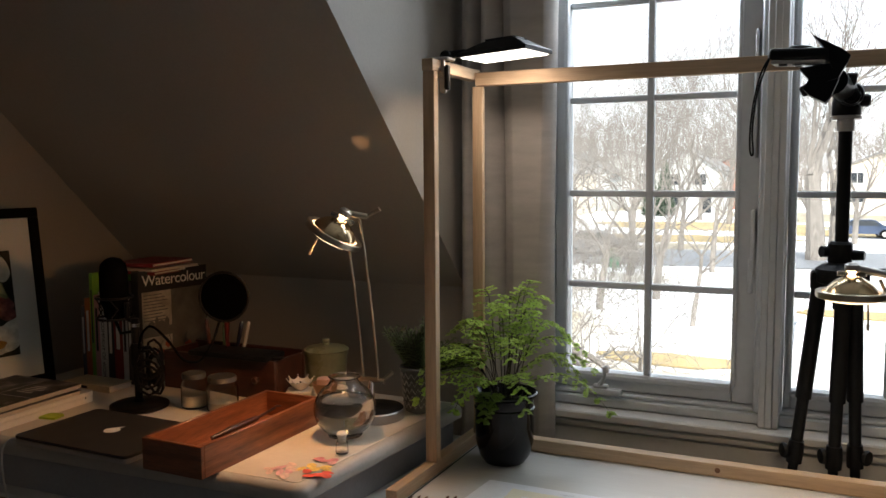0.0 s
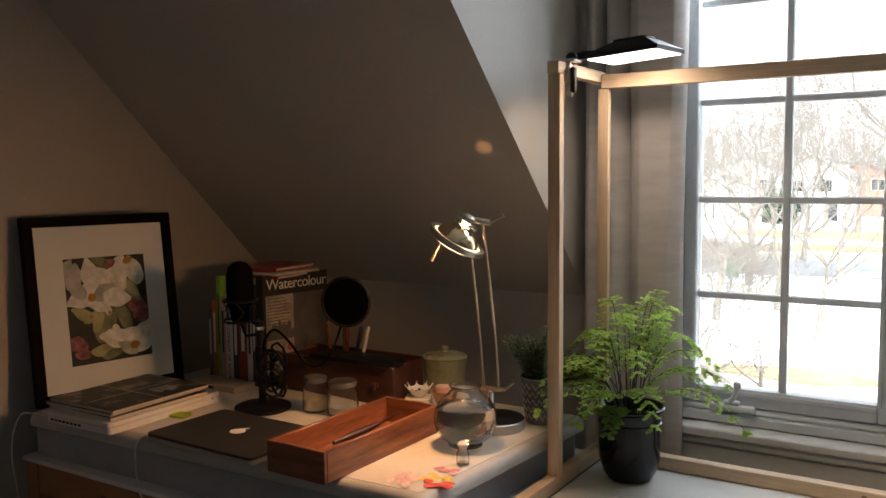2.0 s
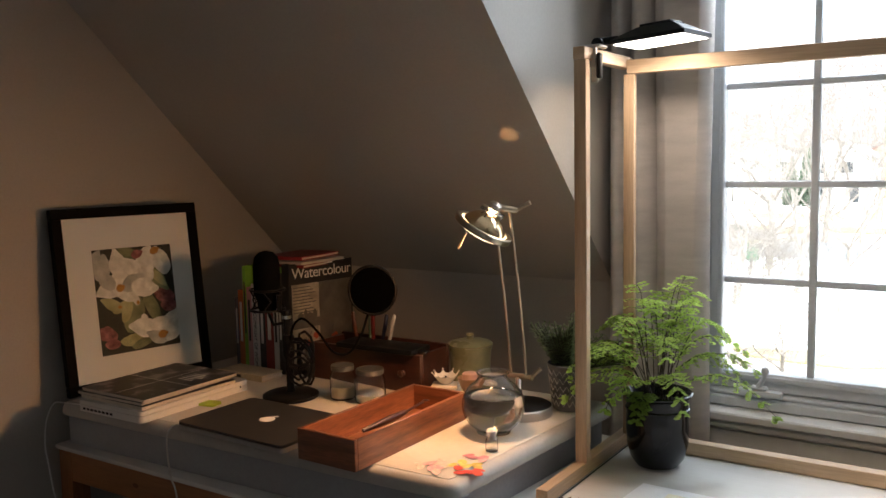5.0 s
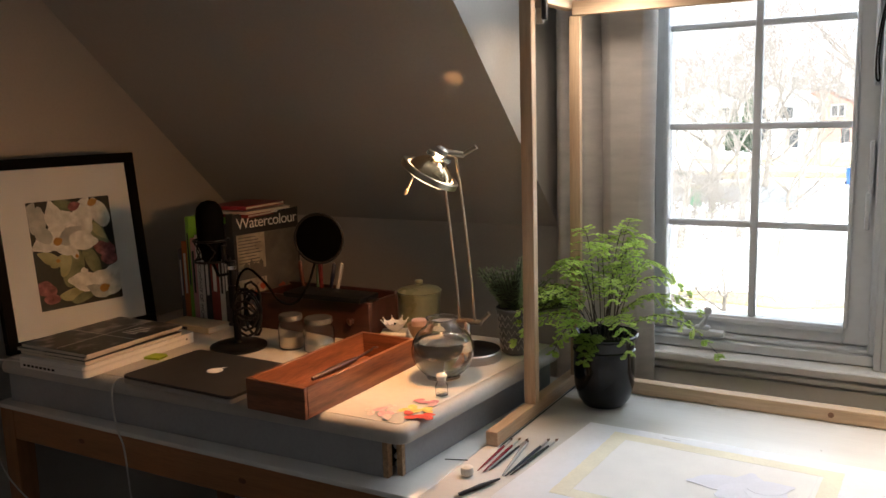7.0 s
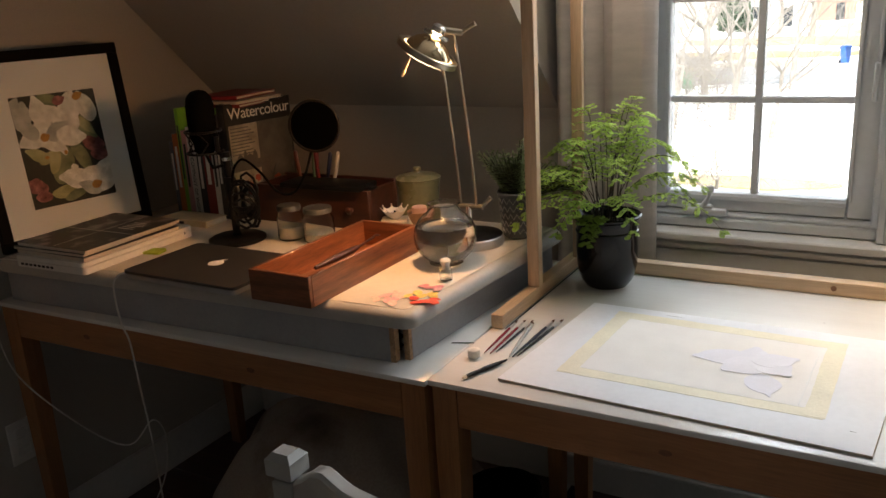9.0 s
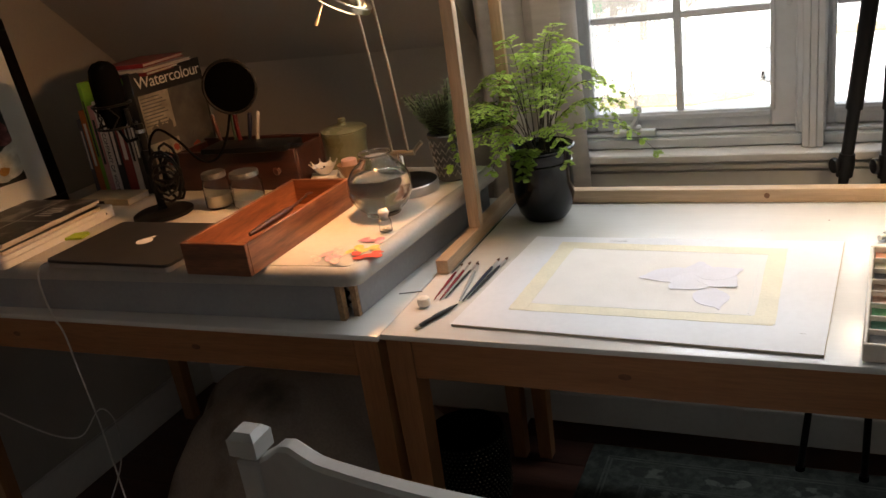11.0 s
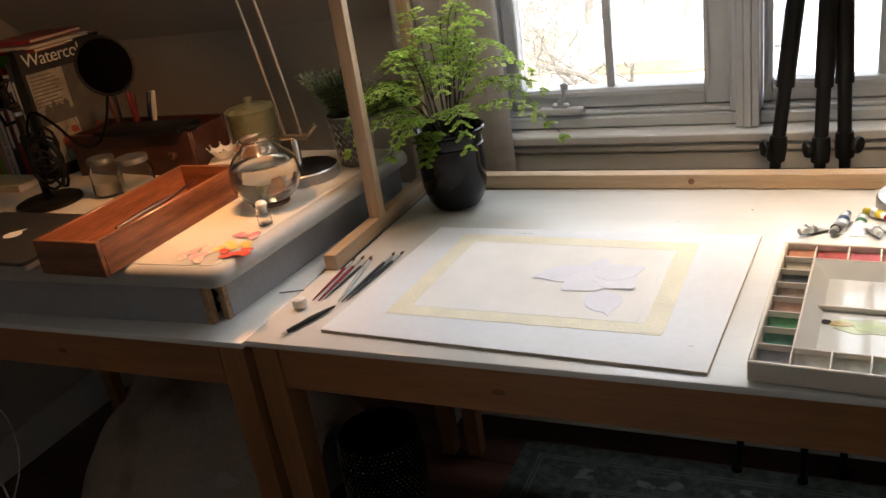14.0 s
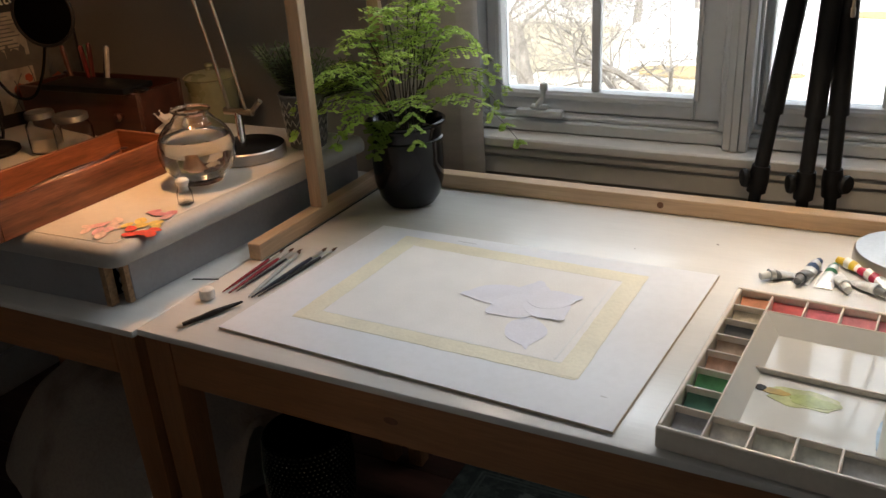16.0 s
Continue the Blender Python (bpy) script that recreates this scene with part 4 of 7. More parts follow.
def wells(cells, cols, group):
    for (x0, x1, y0, y1), (nm, c) in zip(cells, cols):
        well = part("well", Shape().box(x0 + 0.0015, x1 - 0.0015, y0 + 0.0015, y1 - 0.0015, 0.0061, 0.0075, 0.0005), stain(nm, c), pal)
        sl = Shape().add([(x0 + 0.001, y0 + 0.001, 0.0076), (x1 - 0.001, y0 + 0.001, 0.0076), (x1 - 0.001, y1 - 0.001, 0.0090), (x0 + 0.001, y1 - 0.001, 0.0090)], [(0, 1, 2, 3)])
        sl.v = [(x, y + (0.5 * (y1 - y0) if y < (y0 + y1) / 2 else 0.0), 0.0078 + (0.012 if y > (y0 + y1) / 2 else 0.0)) for x, y, z in sl.v]
        part("ramp", sl, stain(nm + "_wash", [0.05 + 0.95 * q for q in c]), well)


edge = 0.007
ly = [edge + (PD - 2 * edge) * k / 8 for k in range(9)]
left_cols = [("grey_well", (0.30, 0.30, 0.32)), ("viridian_well", (0.03, 0.17, 0.09)), ("green_well", (0.06, 0.30, 0.08)), ("sienna_well", (0.50, 0.28, 0.17)),
             ("umber_well", (0.38, 0.26, 0.17)), ("black_well", (0.06, 0.06, 0.055)), ("drab_well", (0.48, 0.41, 0.27)), ("orange_well", (0.66, 0.24, 0.09))]
right_cols = [("blue_well", (0.03, 0.08, 0.24)), ("ochre_well", (0.62, 0.36, 0.04)), ("lemon_well", (0.74, 0.64, 0.12)), ("pale_lemon_well", (0.78, 0.72, 0.26)),
              ("lime_well", (0.66, 0.64, 0.16)), ("gold_well", (0.74, 0.46, 0.05)), ("amber_well", (0.68, 0.38, 0.08)), ("crimson_well", (0.55, 0.04, 0.07))]
wells([(edge, ww - 0.003, ly[k], ly[k + 1]) for k in range(8)], left_cols, "l")
wells([(PW - ww + 0.003, PW - edge, ly[k], ly[k + 1]) for k in range(8)], right_cols, "r")
lx = [ww + (PW - 2 * ww) * k / 4 for k in range(5)]
wells([(lx[k], lx[k + 1], edge, ww) for k in range(4)], [("wash_well_a", (0.60, 0.57, 0.50)), ("wash_well_b", (0.56, 0.56, 0.48)), ("wash_well_c", (0.55, 0.56, 0.50)), ("wash_well_d", (0.48, 0.48, 0.46))], "n")
wells([(lx[k], lx[k + 1], PD - ww, PD - edge) for k in range(4)], [("scarlet_well", (0.68, 0.09, 0.09)), ("rose_well", (0.74, 0.16, 0.21)), ("pink_well", (0.76, 0.26, 0.29)), ("blush_well", (0.74, 0.22, 0.26))], "f")
for k in range(1, 8):
    part("partition", Shape().box(0.005, ww - 0.002, ly[k] - 0.0014, ly[k] + 0.0014, 0.006, PH - 0.002, 0.0008), CREAM_PLASTIC, pal)
    part("partition", Shape().box(PW - ww + 0.002, PW - 0.005, ly[k] - 0.0014, ly[k] + 0.0014, 0.006, PH - 0.002, 0.0008), CREAM_PLASTIC, pal)
for k in range(1, 4):
    part("partition", Shape().box(lx[k] - 0.0014, lx[k] + 0.0014, 0.005, ww + 0.001, 0.006, PH - 0.002, 0.0008), CREAM_PLASTIC, pal)
    part("partition", Shape().box(lx[k] - 0.0014, lx[k] + 0.0014, PD - ww - 0.001, PD - 0.005, 0.006, PH - 0.002, 0.0008), CREAM_PLASTIC, pal)


def blot(cx, cy, rx, ry, z, seed, n=30):
    return [(cx + rx * (1 + 0.35 * noise.noise((2 * math.cos(a), 2 * math.sin(a), seed))) * math.cos(a),
             cy + ry * (1 + 0.35 * noise.noise((2 * math.cos(a), 2 * math.sin(a), seed + 9))) * math.sin(a)) for a in [2 * math.pi * i / n for i in range(n)]]


for nm, col, cx, cy, rx, ry, sd in (("olive_wash", (0.50, 0.52, 0.26), 0.122, 0.150, 0.042, 0.019, 1), ("sap_wash", (0.42, 0.47, 0.19), 0.134, 0.148, 0.026, 0.011, 2), ("ochre_wash", (0.46, 0.33, 0.12), 0.092, 0.152, 0.016, 0.006, 3),
                                    ("blue_wash", (0.40, 0.52, 0.62), 0.208, 0.115, 0.007, 0.035, 4), ("dark_dab", (0.03, 0.025, 0.02), 0.076, 0.154, 0.006, 0.006, 5)):
    part("paint_wash", Shape().plate(blot(cx, cy, rx, ry, 0, sd), 0.0086, 0.0088 + 0.0002 * sd), stain(nm, col, 0.12), pal)


# dried pigment left in the wells
for k, (nm, c) in enumerate(left_cols + right_cols):
    px = 0.024 if k < 8 else PW - 0.024
    py = ly[k % 8] + 0.013
    dark = stain("dried_" + nm, [0.35 * q for q in c], 0.25)
    for q in range(3):
        part("dried_paint", Shape().plate(blot(px + 0.009 * math.sin(2.3 * q + k), py + 0.007 * math.cos(1.7 * q + 2 * k), 0.0075 - 0.0018 * q, 0.0050 - 0.001 * q, 0, 3.1 * k + q, 18), 0.0076, 0.0081 + 0.0003 * q), dark, pal)


# ---- paint tubes ----
def tube_of_paint(x, y, rz, body, band, cap, L, label):
    t = thing("paint_tube", pose(x, y, TOP + 0.0008, 0, 0, rz), label, "paint tube", "paint tubes")
    s = Shape()
    vs, n = [], 14
    for i in range(7):
        u = i / 6
        rx, rzz = 0.0085 + 0.004 * u, 0.0080 * (1 - u) ** 0.8 + 0.0006
        for k in range(n):
            a = 2 * math.pi * k / n
            vs.append((u * L, rx * math.cos(a) + 0.0012 * noise.noise((u * 7, k, x * 50)), rzz + rzz * math.sin(a) * (1 + 0.12 * noise.noise((u * 9, k * 0.6, y * 50)))))
    fs = [(i * n + k, i * n + (k + 1) % n, (i + 1) * n + (k + 1) % n, (i + 1) * n + k) for i in range(6) for k in range(n)] + [tuple(range(n - 1, -1, -1)), tuple(6 * n + k for k in range(n))]
    s.add(vs, fs, 0)
    s.m = [1 if q[0] // n == 1 else 0 for q in s.f]
    part("body", s, [body, band], t)
    part("cap", Shape().lathe([(0.006, 0), (0.0064, 0.003), (0.0055, 0.014), (0.003, 0.015)], 14, at=pose(0.0, 0, 0.0082, 0, -90)), cap, t)


FOIL = surf("crumpled_foil", (0.74, 0.74, 0.73), 0.32, metal=0.55, var=0.2, scale=60, fine=140, bump=0.8, depth=0.003)
DARK_FOIL = surf("grey_foil", (0.25, 0.25, 0.25), 0.4, metal=0.8, var=0.3, scale=60, fine=140, bump=0.8, depth=0.003)
cols = {"grey": (0.20, 0.20, 0.20), "navy": (0.03, 0.07, 0.16), "green": (0.03, 0.16, 0.07), "yellow": (0.62, 0.45, 0.03), "crimson": (0.42, 0.02, 0.06), "white": (0.7, 0.7, 0.68)}
CAPS = {k: plain(k + "_cap", v, 0.3, scale=30, bump=0.0) for k, v in cols.items()}
for x, y, rz, bd_, b, c, L, lab in ((-0.088, 1.800, 40, FOIL, "grey", "white", 0.045, "short foil paint tube lying behind the palette"), (-0.045, 1.805, 75, DARK_FOIL, "grey", "grey", 0.055, "dark crumpled paint tube behind the palette"),
                                   (-0.030, 1.860, 255, FOIL, "navy", "navy", 0.060, "foil paint tube with blue band behind the palette"), (-0.006, 1.850, 262, FOIL, "green", "green", 0.055, "foil paint tube with green cap behind the palette"),
                                   (0.014, 1.800, 110, FOIL, "white", "white", 0.060, "foil paint tube with white band behind the palette"), (0.010, 1.880, -30, FOIL, "yellow", "yellow", 0.055, "foil paint tube with yellow cap by the lamp base"),
                                   (0.040, 1.850, -40, FOIL, "crimson", "crimson", 0.060, "foil paint tube with red cap by the lamp base"), (0.104, 1.800, 255, FOIL, "crimson", "crimson", 0.045, "small foil paint tube with red cap by the palette"),
                                   (0.055, 1.800, 140, FOIL, "white", "grey", 0.050, "silver foil paint tube by the palette")):
    tube_of_paint(x, y, rz, bd_, CAPS[b], CAPS[c], L, lab)


# ---- halogen lamps ----
def halogen_head(parent, at, name="lamp_head"):
    h = part(name, Shape().lathe([(0.059, -0.005), (0.061, -0.003), (0.061, 0.007), (0.058, 0.009), (0.050, 0.007)], 48, close=False), SATIN, parent, at=at)
    dome = Shape().lathe([(0.046, 0.006), (0.042, 0.014), (0.033, 0.024), (0.022, 0.031), (0.012, 0.035)], 40, close=False)
    part("dome", dome, GILT, h, "warm polished metal reflector dome")
    for k in range(8):
        a = k * math.pi / 4
        part("vent_fin", Shape().box(0.008, 0.026, -0.0012, 0.0012, 0.036, 0.044, 0.0004, at=pose(0, 0, 0, 0, 0, 45 * k)), CHROME, h)
    part("lens", Shape().lathe([(0.0565, 0.0015), (0.0560, -0.0030), (0.045, -0.0095), (0.025, -0.0130), (0.002, -0.0140)], 48), LENS, h, "lit frosted lens")
    part("socket", Shape().lathe([(0.012, 0.046), (0.013, 0.048), (0.013, 0.056), (0.008, 0.060)], 20), STEEL, h)
    part("bulb", Shape().lathe([(0.003, 0.002), (0.010, 0.008), (0.0095, 0.036), (0.008, 0.0455)], 20), BULB, h, "glowing halogen bulb")
    part("lens_ring", Shape().ring(0.055, 0.0028, 48, 8, at=Matrix.Translation((0, 0, -0.003))), CHROME, h)
    part("handle", Shape().tube([(-0.030, 0, -0.004), (-0.030, 0.004, -0.055)], 0.0022, 8).lathe([(0.003, 0), (0.0035, 0.012)], 8, at=Matrix.Translation((-0.030, 0.004, -0.064))), SATIN, h)
    return h


dl = thing("desk_lamp", (-1.024, 1.784, DZ), "chrome halogen desk lamp, lit, with round black-topped base", "lamp", "halogen lamps")
dx, dy, dz = 1.024, -1.784, -DZ
part("base", Shape().lathe([(0.065, 0.0005), (0.070, 0.002), (0.070, 0.021), (0.068, 0.023)], 56), STEEL, dl, "brushed steel base rim")
part("base_top", Shape().lathe([(0.0678, 0.0232), (0.0660, 0.0245), (0.02, 0.026), (0.001, 0.026)], 56), BLACK, dl, "black base top")
JX, JY, JZ = -1.018, 1.764, 0.931
part("stem", Shape().tube([(JX + dx, JY + dy, 0.024), (JX + dx, JY + dy, JZ + dz)], 0.0075, 16), CHROME, dl)
part("joint", Shape().tube([(JX - 0.030 + dx, JY + dy, JZ + dz), (JX + 0.034 + dx, JY + dy, JZ + dz)], 0.0065, 16).tube([(JX + 0.030 + dx, JY + dy, JZ + dz), (JX + 0.052 + dx, JY + 0.004 + dy, JZ + 0.022 + dz)], [0.004, 0.0048], 10), SATIN, dl)
BK = HEAD - HEAD_AIM * 0.052
for sgn in (-1, 1):
    foot = Vector((JX + 0.019 * sgn + dx, JY + dy, JZ + dz))
    tip = Vector((BK.x - 0.006 + 0.018 * sgn + dx, BK.y + 0.035 + dy, BK.z - 0.014 + dz))
    part("arm", Shape().tube(arc(foot, tip, (0.0, 0.006, 0.0), 14), 0.0030, 10), SATIN, dl)
z_axis = -HEAD_AIM
x_axis = (Vector((1, 0, 0)) - z_axis * z_axis.x).normalized()
y_axis = z_axis.cross(x_axis)
hm = Matrix((x_axis, y_axis, z_axis)).transposed().to_4x4()
hm.translation = HEAD + Vector((dx, dy, dz))
halogen_head(dl, hm)
part("knuckle", Shape().tube([tuple(BK + Vector((dx - 0.004, dy, dz))), (BK.x + 0.028 + dx, BK.y + 0.036 + dy, BK.z - 0.010 + dz)], 0.0070, 14).tube([(BK.x + 0.026 + dx, BK.y + 0.034 + dy, BK.z - 0.010 + dz), (BK.x + 0.056 + dx, BK.y + 0.040 + dy, BK.z + 0.006 + dz)], [0.0042, 0.0050], 10), SATIN, dl)

l2 = thing("table_lamp", (0.100, 1.915, TOP), "brushed steel halogen lamp, lit, standing on the drawing table", "lamp", "halogen lamps")
ex, ey, ez = -0.100, -1.915, -TOP
part("base", Shape().lathe([(0.078, 0.0005), (0.084, 0.003), (0.084, 0.022), (0.081, 0.026), (0.02, 0.028), (0.001, 0.028)], 56), STEEL, l2, "round brushed steel base")
part("switch", Shape().lathe([(0.009, 0.027), (0.009, 0.038), (0.008, 0.039)], 20, at=Matrix.Translation((-0.030, -0.030, 0))), BLACK, l2, "black rotary switch")
part("stem", Shape().tube([(-0.003, 0.008, 0.026), (-0.003, 0.008, 0.082)], 0.0085, 16), STEEL, l2)
part("joint", Shape().tube([(-0.030, 0.008, 0.086), (0.028, 0.008, 0.086)], 0.0075, 16).tube([(0.026, 0.008, 0.086), (0.046, 0.010, 0.104)], [0.0042, 0.0050], 10), STEEL, l2)
H2 = HEAD2 + Vector((ex, ey, ez))
for sgn in (-1, 1):
    part("arm", Shape().tube(arc((-0.003 + 0.018 * sgn, 0.008, 0.088), (H2.x + 0.060 + 0.014 * sgn, H2.y + 0.01, H2.z + 0.030), (0.016, 0.0, 0.015), 16), 0.0032, 10), SATIN, l2)
halogen_head(l2, Matrix.Translation(H2) @ pose(0, 0, 0, 0, 0, 200))
part("knuckle", Shape().tube([(H2.x + 0.006, H2.y, H2.z + 0.050), (H2.x + 0.085, H2.y + 0.012, H2.z + 0.034)], 0.007, 14), STEEL, l2)


# ---- tripod with camera ----
def smooth(pts, n=5):
    """Points on a soft curve through the given ones."""
    q = [Vector(p) for p in pts]
    q = [q[0] * 2 - q[1]] + q + [q[-1] * 2 - q[-2]]
    out = []
    for i in range(1, len(q) - 2):
        for k in range(n):
            u = k / n
            out.append(0.5 * (2 * q[i] + (q[i + 1] - q[i - 1]) * u + (2 * q[i - 1] - 5 * q[i] + 4 * q[i + 1] - q[i + 2]) * u * u + (3 * q[i] - q[i - 1] - 3 * q[i + 1] + q[i + 2]) * u ** 3))
    return out + [q[-2]]


tp = thing("tripod", (-0.075, 2.098, 0), "black camera tripod standing between table and window", "tripod")
AP = Vector((0.0, 0.0, 1.165))


def tripod_leg(top, foot, knob_side):
    top, foot = Vector(top), Vector(foot)
    p = [top.lerp(foot, k) for k in (0.0, 0.225, 0.235, 0.325, 0.335, 0.70, 0.71, 0.985)]
    leg = part("leg", Shape().tube([p[0], p[1]], 0.0165, 14).tube([p[1], p[3]], 0.0125, 14), BLACK, tp)
    part("lock", Shape().tube([p[3] - (p[3] - p[0]).normalized() * 0.022, p[3], p[4] + (p[4] - p[3]).normalized() * 0.016], [0.0155, 0.0175, 0.0165], 14), BLACK, leg)
    k = p[3] + Vector(knob_side)
    part("knob", Shape().tube([p[3], k], [0.006, 0.006], 10).lathe([(0.006, -0.006), (0.015, -0.005), (0.017, 0), (0.015, 0.005), (0.006, 0.006)], 16, at=look(k, k + Vector(knob_side))), BLACK, leg)
    part("lower_section", Shape().tube([p[4], p[6]], 0.0105, 12).tube([p[6], p[7]], 0.0085, 12), BLACK, leg)
    part("rubber_foot", Shape().tube([p[7], foot], [0.011, 0.012], 12), BLACK_MATT, leg)


tripod_leg(AP + Vector((-0.035, 0, 0)), (-0.155, -0.016, 0.003), (-0.022, -0.012, 0))
tripod_leg(AP + Vector((0.010, -0.012, 0)), (-0.014, -0.028, 0.003), (-0.022, -0.010, 0))
tripod_leg(AP + Vector((0.030, 0.004, 0)), (0.070, 0.020, 0.003), (0.022, -0.014, 0))
part("spider", Shape().lathe([(0.030, 1.150), (0.046, 1.158), (0.048, 1.186), (0.034, 1.196), (0.022, 1.200)], 22).box(-0.056, -0.020, -0.014, 0.014, 1.140, 1.182, 0.005).box(0.018, 0.058, -0.012, 0.022, 1.140, 1.182, 0.005), BLACK, tp)
part("collar", Shape().lathe([(0.020, 1.196), (0.024, 1.202), (0.024, 1.238), (0.019, 1.244)], 22).tube([(0.02, 0, 1.216), (0.046, -0.006, 1.216)], [0.012, 0.010], 12).tube([(-0.02, 0, 1.222), (-0.036, -0.010, 1.222)], [0.012, 0.012], 12), BLACK, tp)
part("column", Shape().lathe([(0.0135, 1.10), (0.0135, 1.474)], 20, at=pose(0.002, 0, 0)), BLACK, tp)
part("column_ring", Shape().lathe([(0.0165, 1.472), (0.0175, 1.476), (0.0175, 1.494), (0.030, 1.496), (0.031, 1.503), (0.024, 1.505)], 24, at=pose(0.002, 0, 0)), STEEL, tp, "grey metal column ring")
hd = Shape().lathe([(0.026, 1.504), (0.028, 1.508), (0.028, 1.530), (0.024, 1.548), (0.016, 1.558)], 24, at=pose(0.002, 0, 0))
hd.lathe([(0.020, -0.030), (0.024, -0.026), (0.024, 0.020), (0.020, 0.026)], 24, at=pose(0.006, -0.020, 1.545, 90, 0, 15))
hd.tube([(0.006, -0.02, 1.548), (-0.008, -0.06, 1.556), (-0.022, -0.100, 1.566)], [0.022, 0.024, 0.026], 16)
hd.tube([(-0.006, -0.075, 1.575), (0.016, -0.070, 1.572)], [0.010, 0.013], 12)
pan = part("pan_head", hd, BLACK, tp)
part("pan_lock", Shape().lathe([(0.013, 0), (0.017, 0.003), (0.0165, 0.010), (0.012, 0.013), (0.010, 0.010)], 22, at=pose(0.010, -0.052, 1.540, 90)), BLACK, pan)
part("tilt_knob", Shape().lathe([(0.010, 0), (0.013, 0.004), (0.013, 0.016), (0.009, 0.020)], 18, at=pose(0.026, -0.020, 1.533, 0, 90)), BLACK, pan)
part("pan_handle", Shape().tube([(0.03, 0.0, 1.176), (0.082, -0.02, 1.186), (0.12, -0.03, 1.178)], [0.006, 0.007, 0.008], 10), BLACK, tp)
# tilted clamp and plate that carry the camera out over the rail
tilt = pose(-0.022, -0.158, 0, 90)
part("tilt_plate", Shape().plate([(-0.039, 1.648), (0.012, 1.620), (0.027, 1.607), (0.022, 1.594), (0.007, 1.566), (-0.010, 1.560), (-0.004, 1.585), (-0.020, 1.625)], -0.020, 0.018, at=tilt), BLACK, tp)
part("clamp", Shape().plate([(-0.062, 1.588), (0.012, 1.596), (0.008, 1.564), (-0.006, 1.530), (-0.014, 1.521), (-0.042, 1.536), (-0.054, 1.548), (-0.044, 1.566)], -0.044, 0.012, at=tilt), BLACK, tp)
part("lever", Shape().lathe([(0.008, -0.010), (0.011, -0.006), (0.011, 0.006), (0.008, 0.010)], 14, at=pose(-0.072, -0.130, 1.549, 0, 60)), BLACK, tp)
part("tether", Shape().tube([(-0.034, -0.128, 1.522), (-0.038, -0.128, 1.500), (-0.043, -0.128, 1.470)], 0.0007, 5), WHITE_PLASTIC, tp, "thin pale cord")
cm = thing("compact_camera", pose(-0.158, 1.952, 1.6125, 0, 3, -6), "compact black camera with grey underside mounted on the tripod head", "camera")
part("body", Shape().box(-0.054, 0.054, -0.030, 0.030, -0.009, 0.014, 0.008, seg=3), BLACK, cm)
part("back_plate", Shape().box(-0.050, 0.050, -0.028, 0.028, -0.017, -0.0088, 0.004, seg=2), STEEL, cm, "brushed grey back plate")
part("back_screen", Shape().box(-0.010, 0.044, -0.024, 0.024, -0.0182, -0.0171, 0.0003), BLACK_GLOSS, cm)
part("thumb_pad", Shape().box(-0.034, -0.018, -0.029, -0.020, -0.020, -0.0171, 0.001), BLACK, cm)
part("lens_barrel", Shape().lathe([(0.022, 0.0135), (0.022, 0.018), (0.019, 0.020), (0.016, 0.018)], 26), BLACK, cm)
part("shutter_button", Shape().tube([(-0.054, -0.012, 0.002), (-0.057, -0.012, 0.002)], 0.005, 12), STEEL, cm)
strap = smooth([(-0.053, -0.010, 0.002), (-0.066, -0.012, -0.026), (-0.074, -0.012, -0.060), (-0.079, -0.012, -0.105), (-0.080, -0.012, -0.150), (-0.077, -0.012, -0.185), (-0.0725, -0.012, -0.194), (-0.071, -0.012, -0.185), (-0.0755, -0.012, -0.150), (-0.075, -0.012, -0.105), (-0.070, -0.012, -0.060), (-0.061, -0.012, -0.026), (-0.053, -0.010, 0.002)])
part("strap", Shape().tube(strap, 0.0019, 8), BLACK, cm, "thin black wrist strap")


# ---- things on the grey desk unit ----
# long hardwood tray with drawing tools
tray = thing("wooden_tray", pose(-1.256, 1.312, DZ, 0, 0, -0.6), "open long box of red-brown hardwood on the desk", "box")
BW, BL, BH, BT = 0.144, 0.378, 0.062, 0.009
part("side", Shape().box(0, BT, BT, BL - BT, 0.0005, BH, 0.0012), ROSE_Y, tray)
part("side", Shape().box(BW - BT, BW, BT, BL - BT, 0.0005, BH, 0.0012), ROSE_Y, tray)
part("end", Shape().box(0, BW, 0, BT, 0.0005, BH, 0.0012), ROSE_X, tray)
part("end", Shape().box(0, BW, BL - BT, BL, 0.0005, BH, 0.0012), ROSE_X, tray)
part("bottom", Shape().box(BT, BW - BT, BT, BL - BT, 0.001, 0.007), ROSE_Y, tray)
tool = thing("wood_carving_tool", pose(-1.190, 1.43, DZ + 0.034, 0, 0, 0), "dark wooden handled tool lying in the box", "tool")
part("handle", Shape().tube([(0, 0, 0), (0.006, 0.05, 0.003), (0.010, 0.10, 0.005), (0.012, 0.13, 0.007)], [0.004, 0.0075, 0.0078, 0.005], 12), CRATE, tool)
part("blade", Shape().tube([(0.012, 0.13, 0.007), (0.017, 0.185, 0.015)], [0.0028, 0.003], 8).lathe([(0.003, -0.002), (0.008, 0), (0.003, 0.002)], 12, at=Matrix.Translation((0.018, 0.195, 0.0165))), CRATE, tool)

# closed laptop
lp = thing("laptop", pose(-1.618, 1.318, DZ, 0, 0, -1.0), "closed grey aluminium laptop lying on the desk", "laptop", "laptops")


def rounded(w, d, r, n=5):
    out = []
    for cx, cy, a0 in ((w - r, r, -90), (w - r, d - r, 0), (r, d - r, 90), (r, r, 180)):
        out += [(cx + r * math.cos(radians(a0 + 90 * k / n)), cy + r * math.sin(radians(a0 + 90 * k / n))) for k in range(n + 1)]
    return out


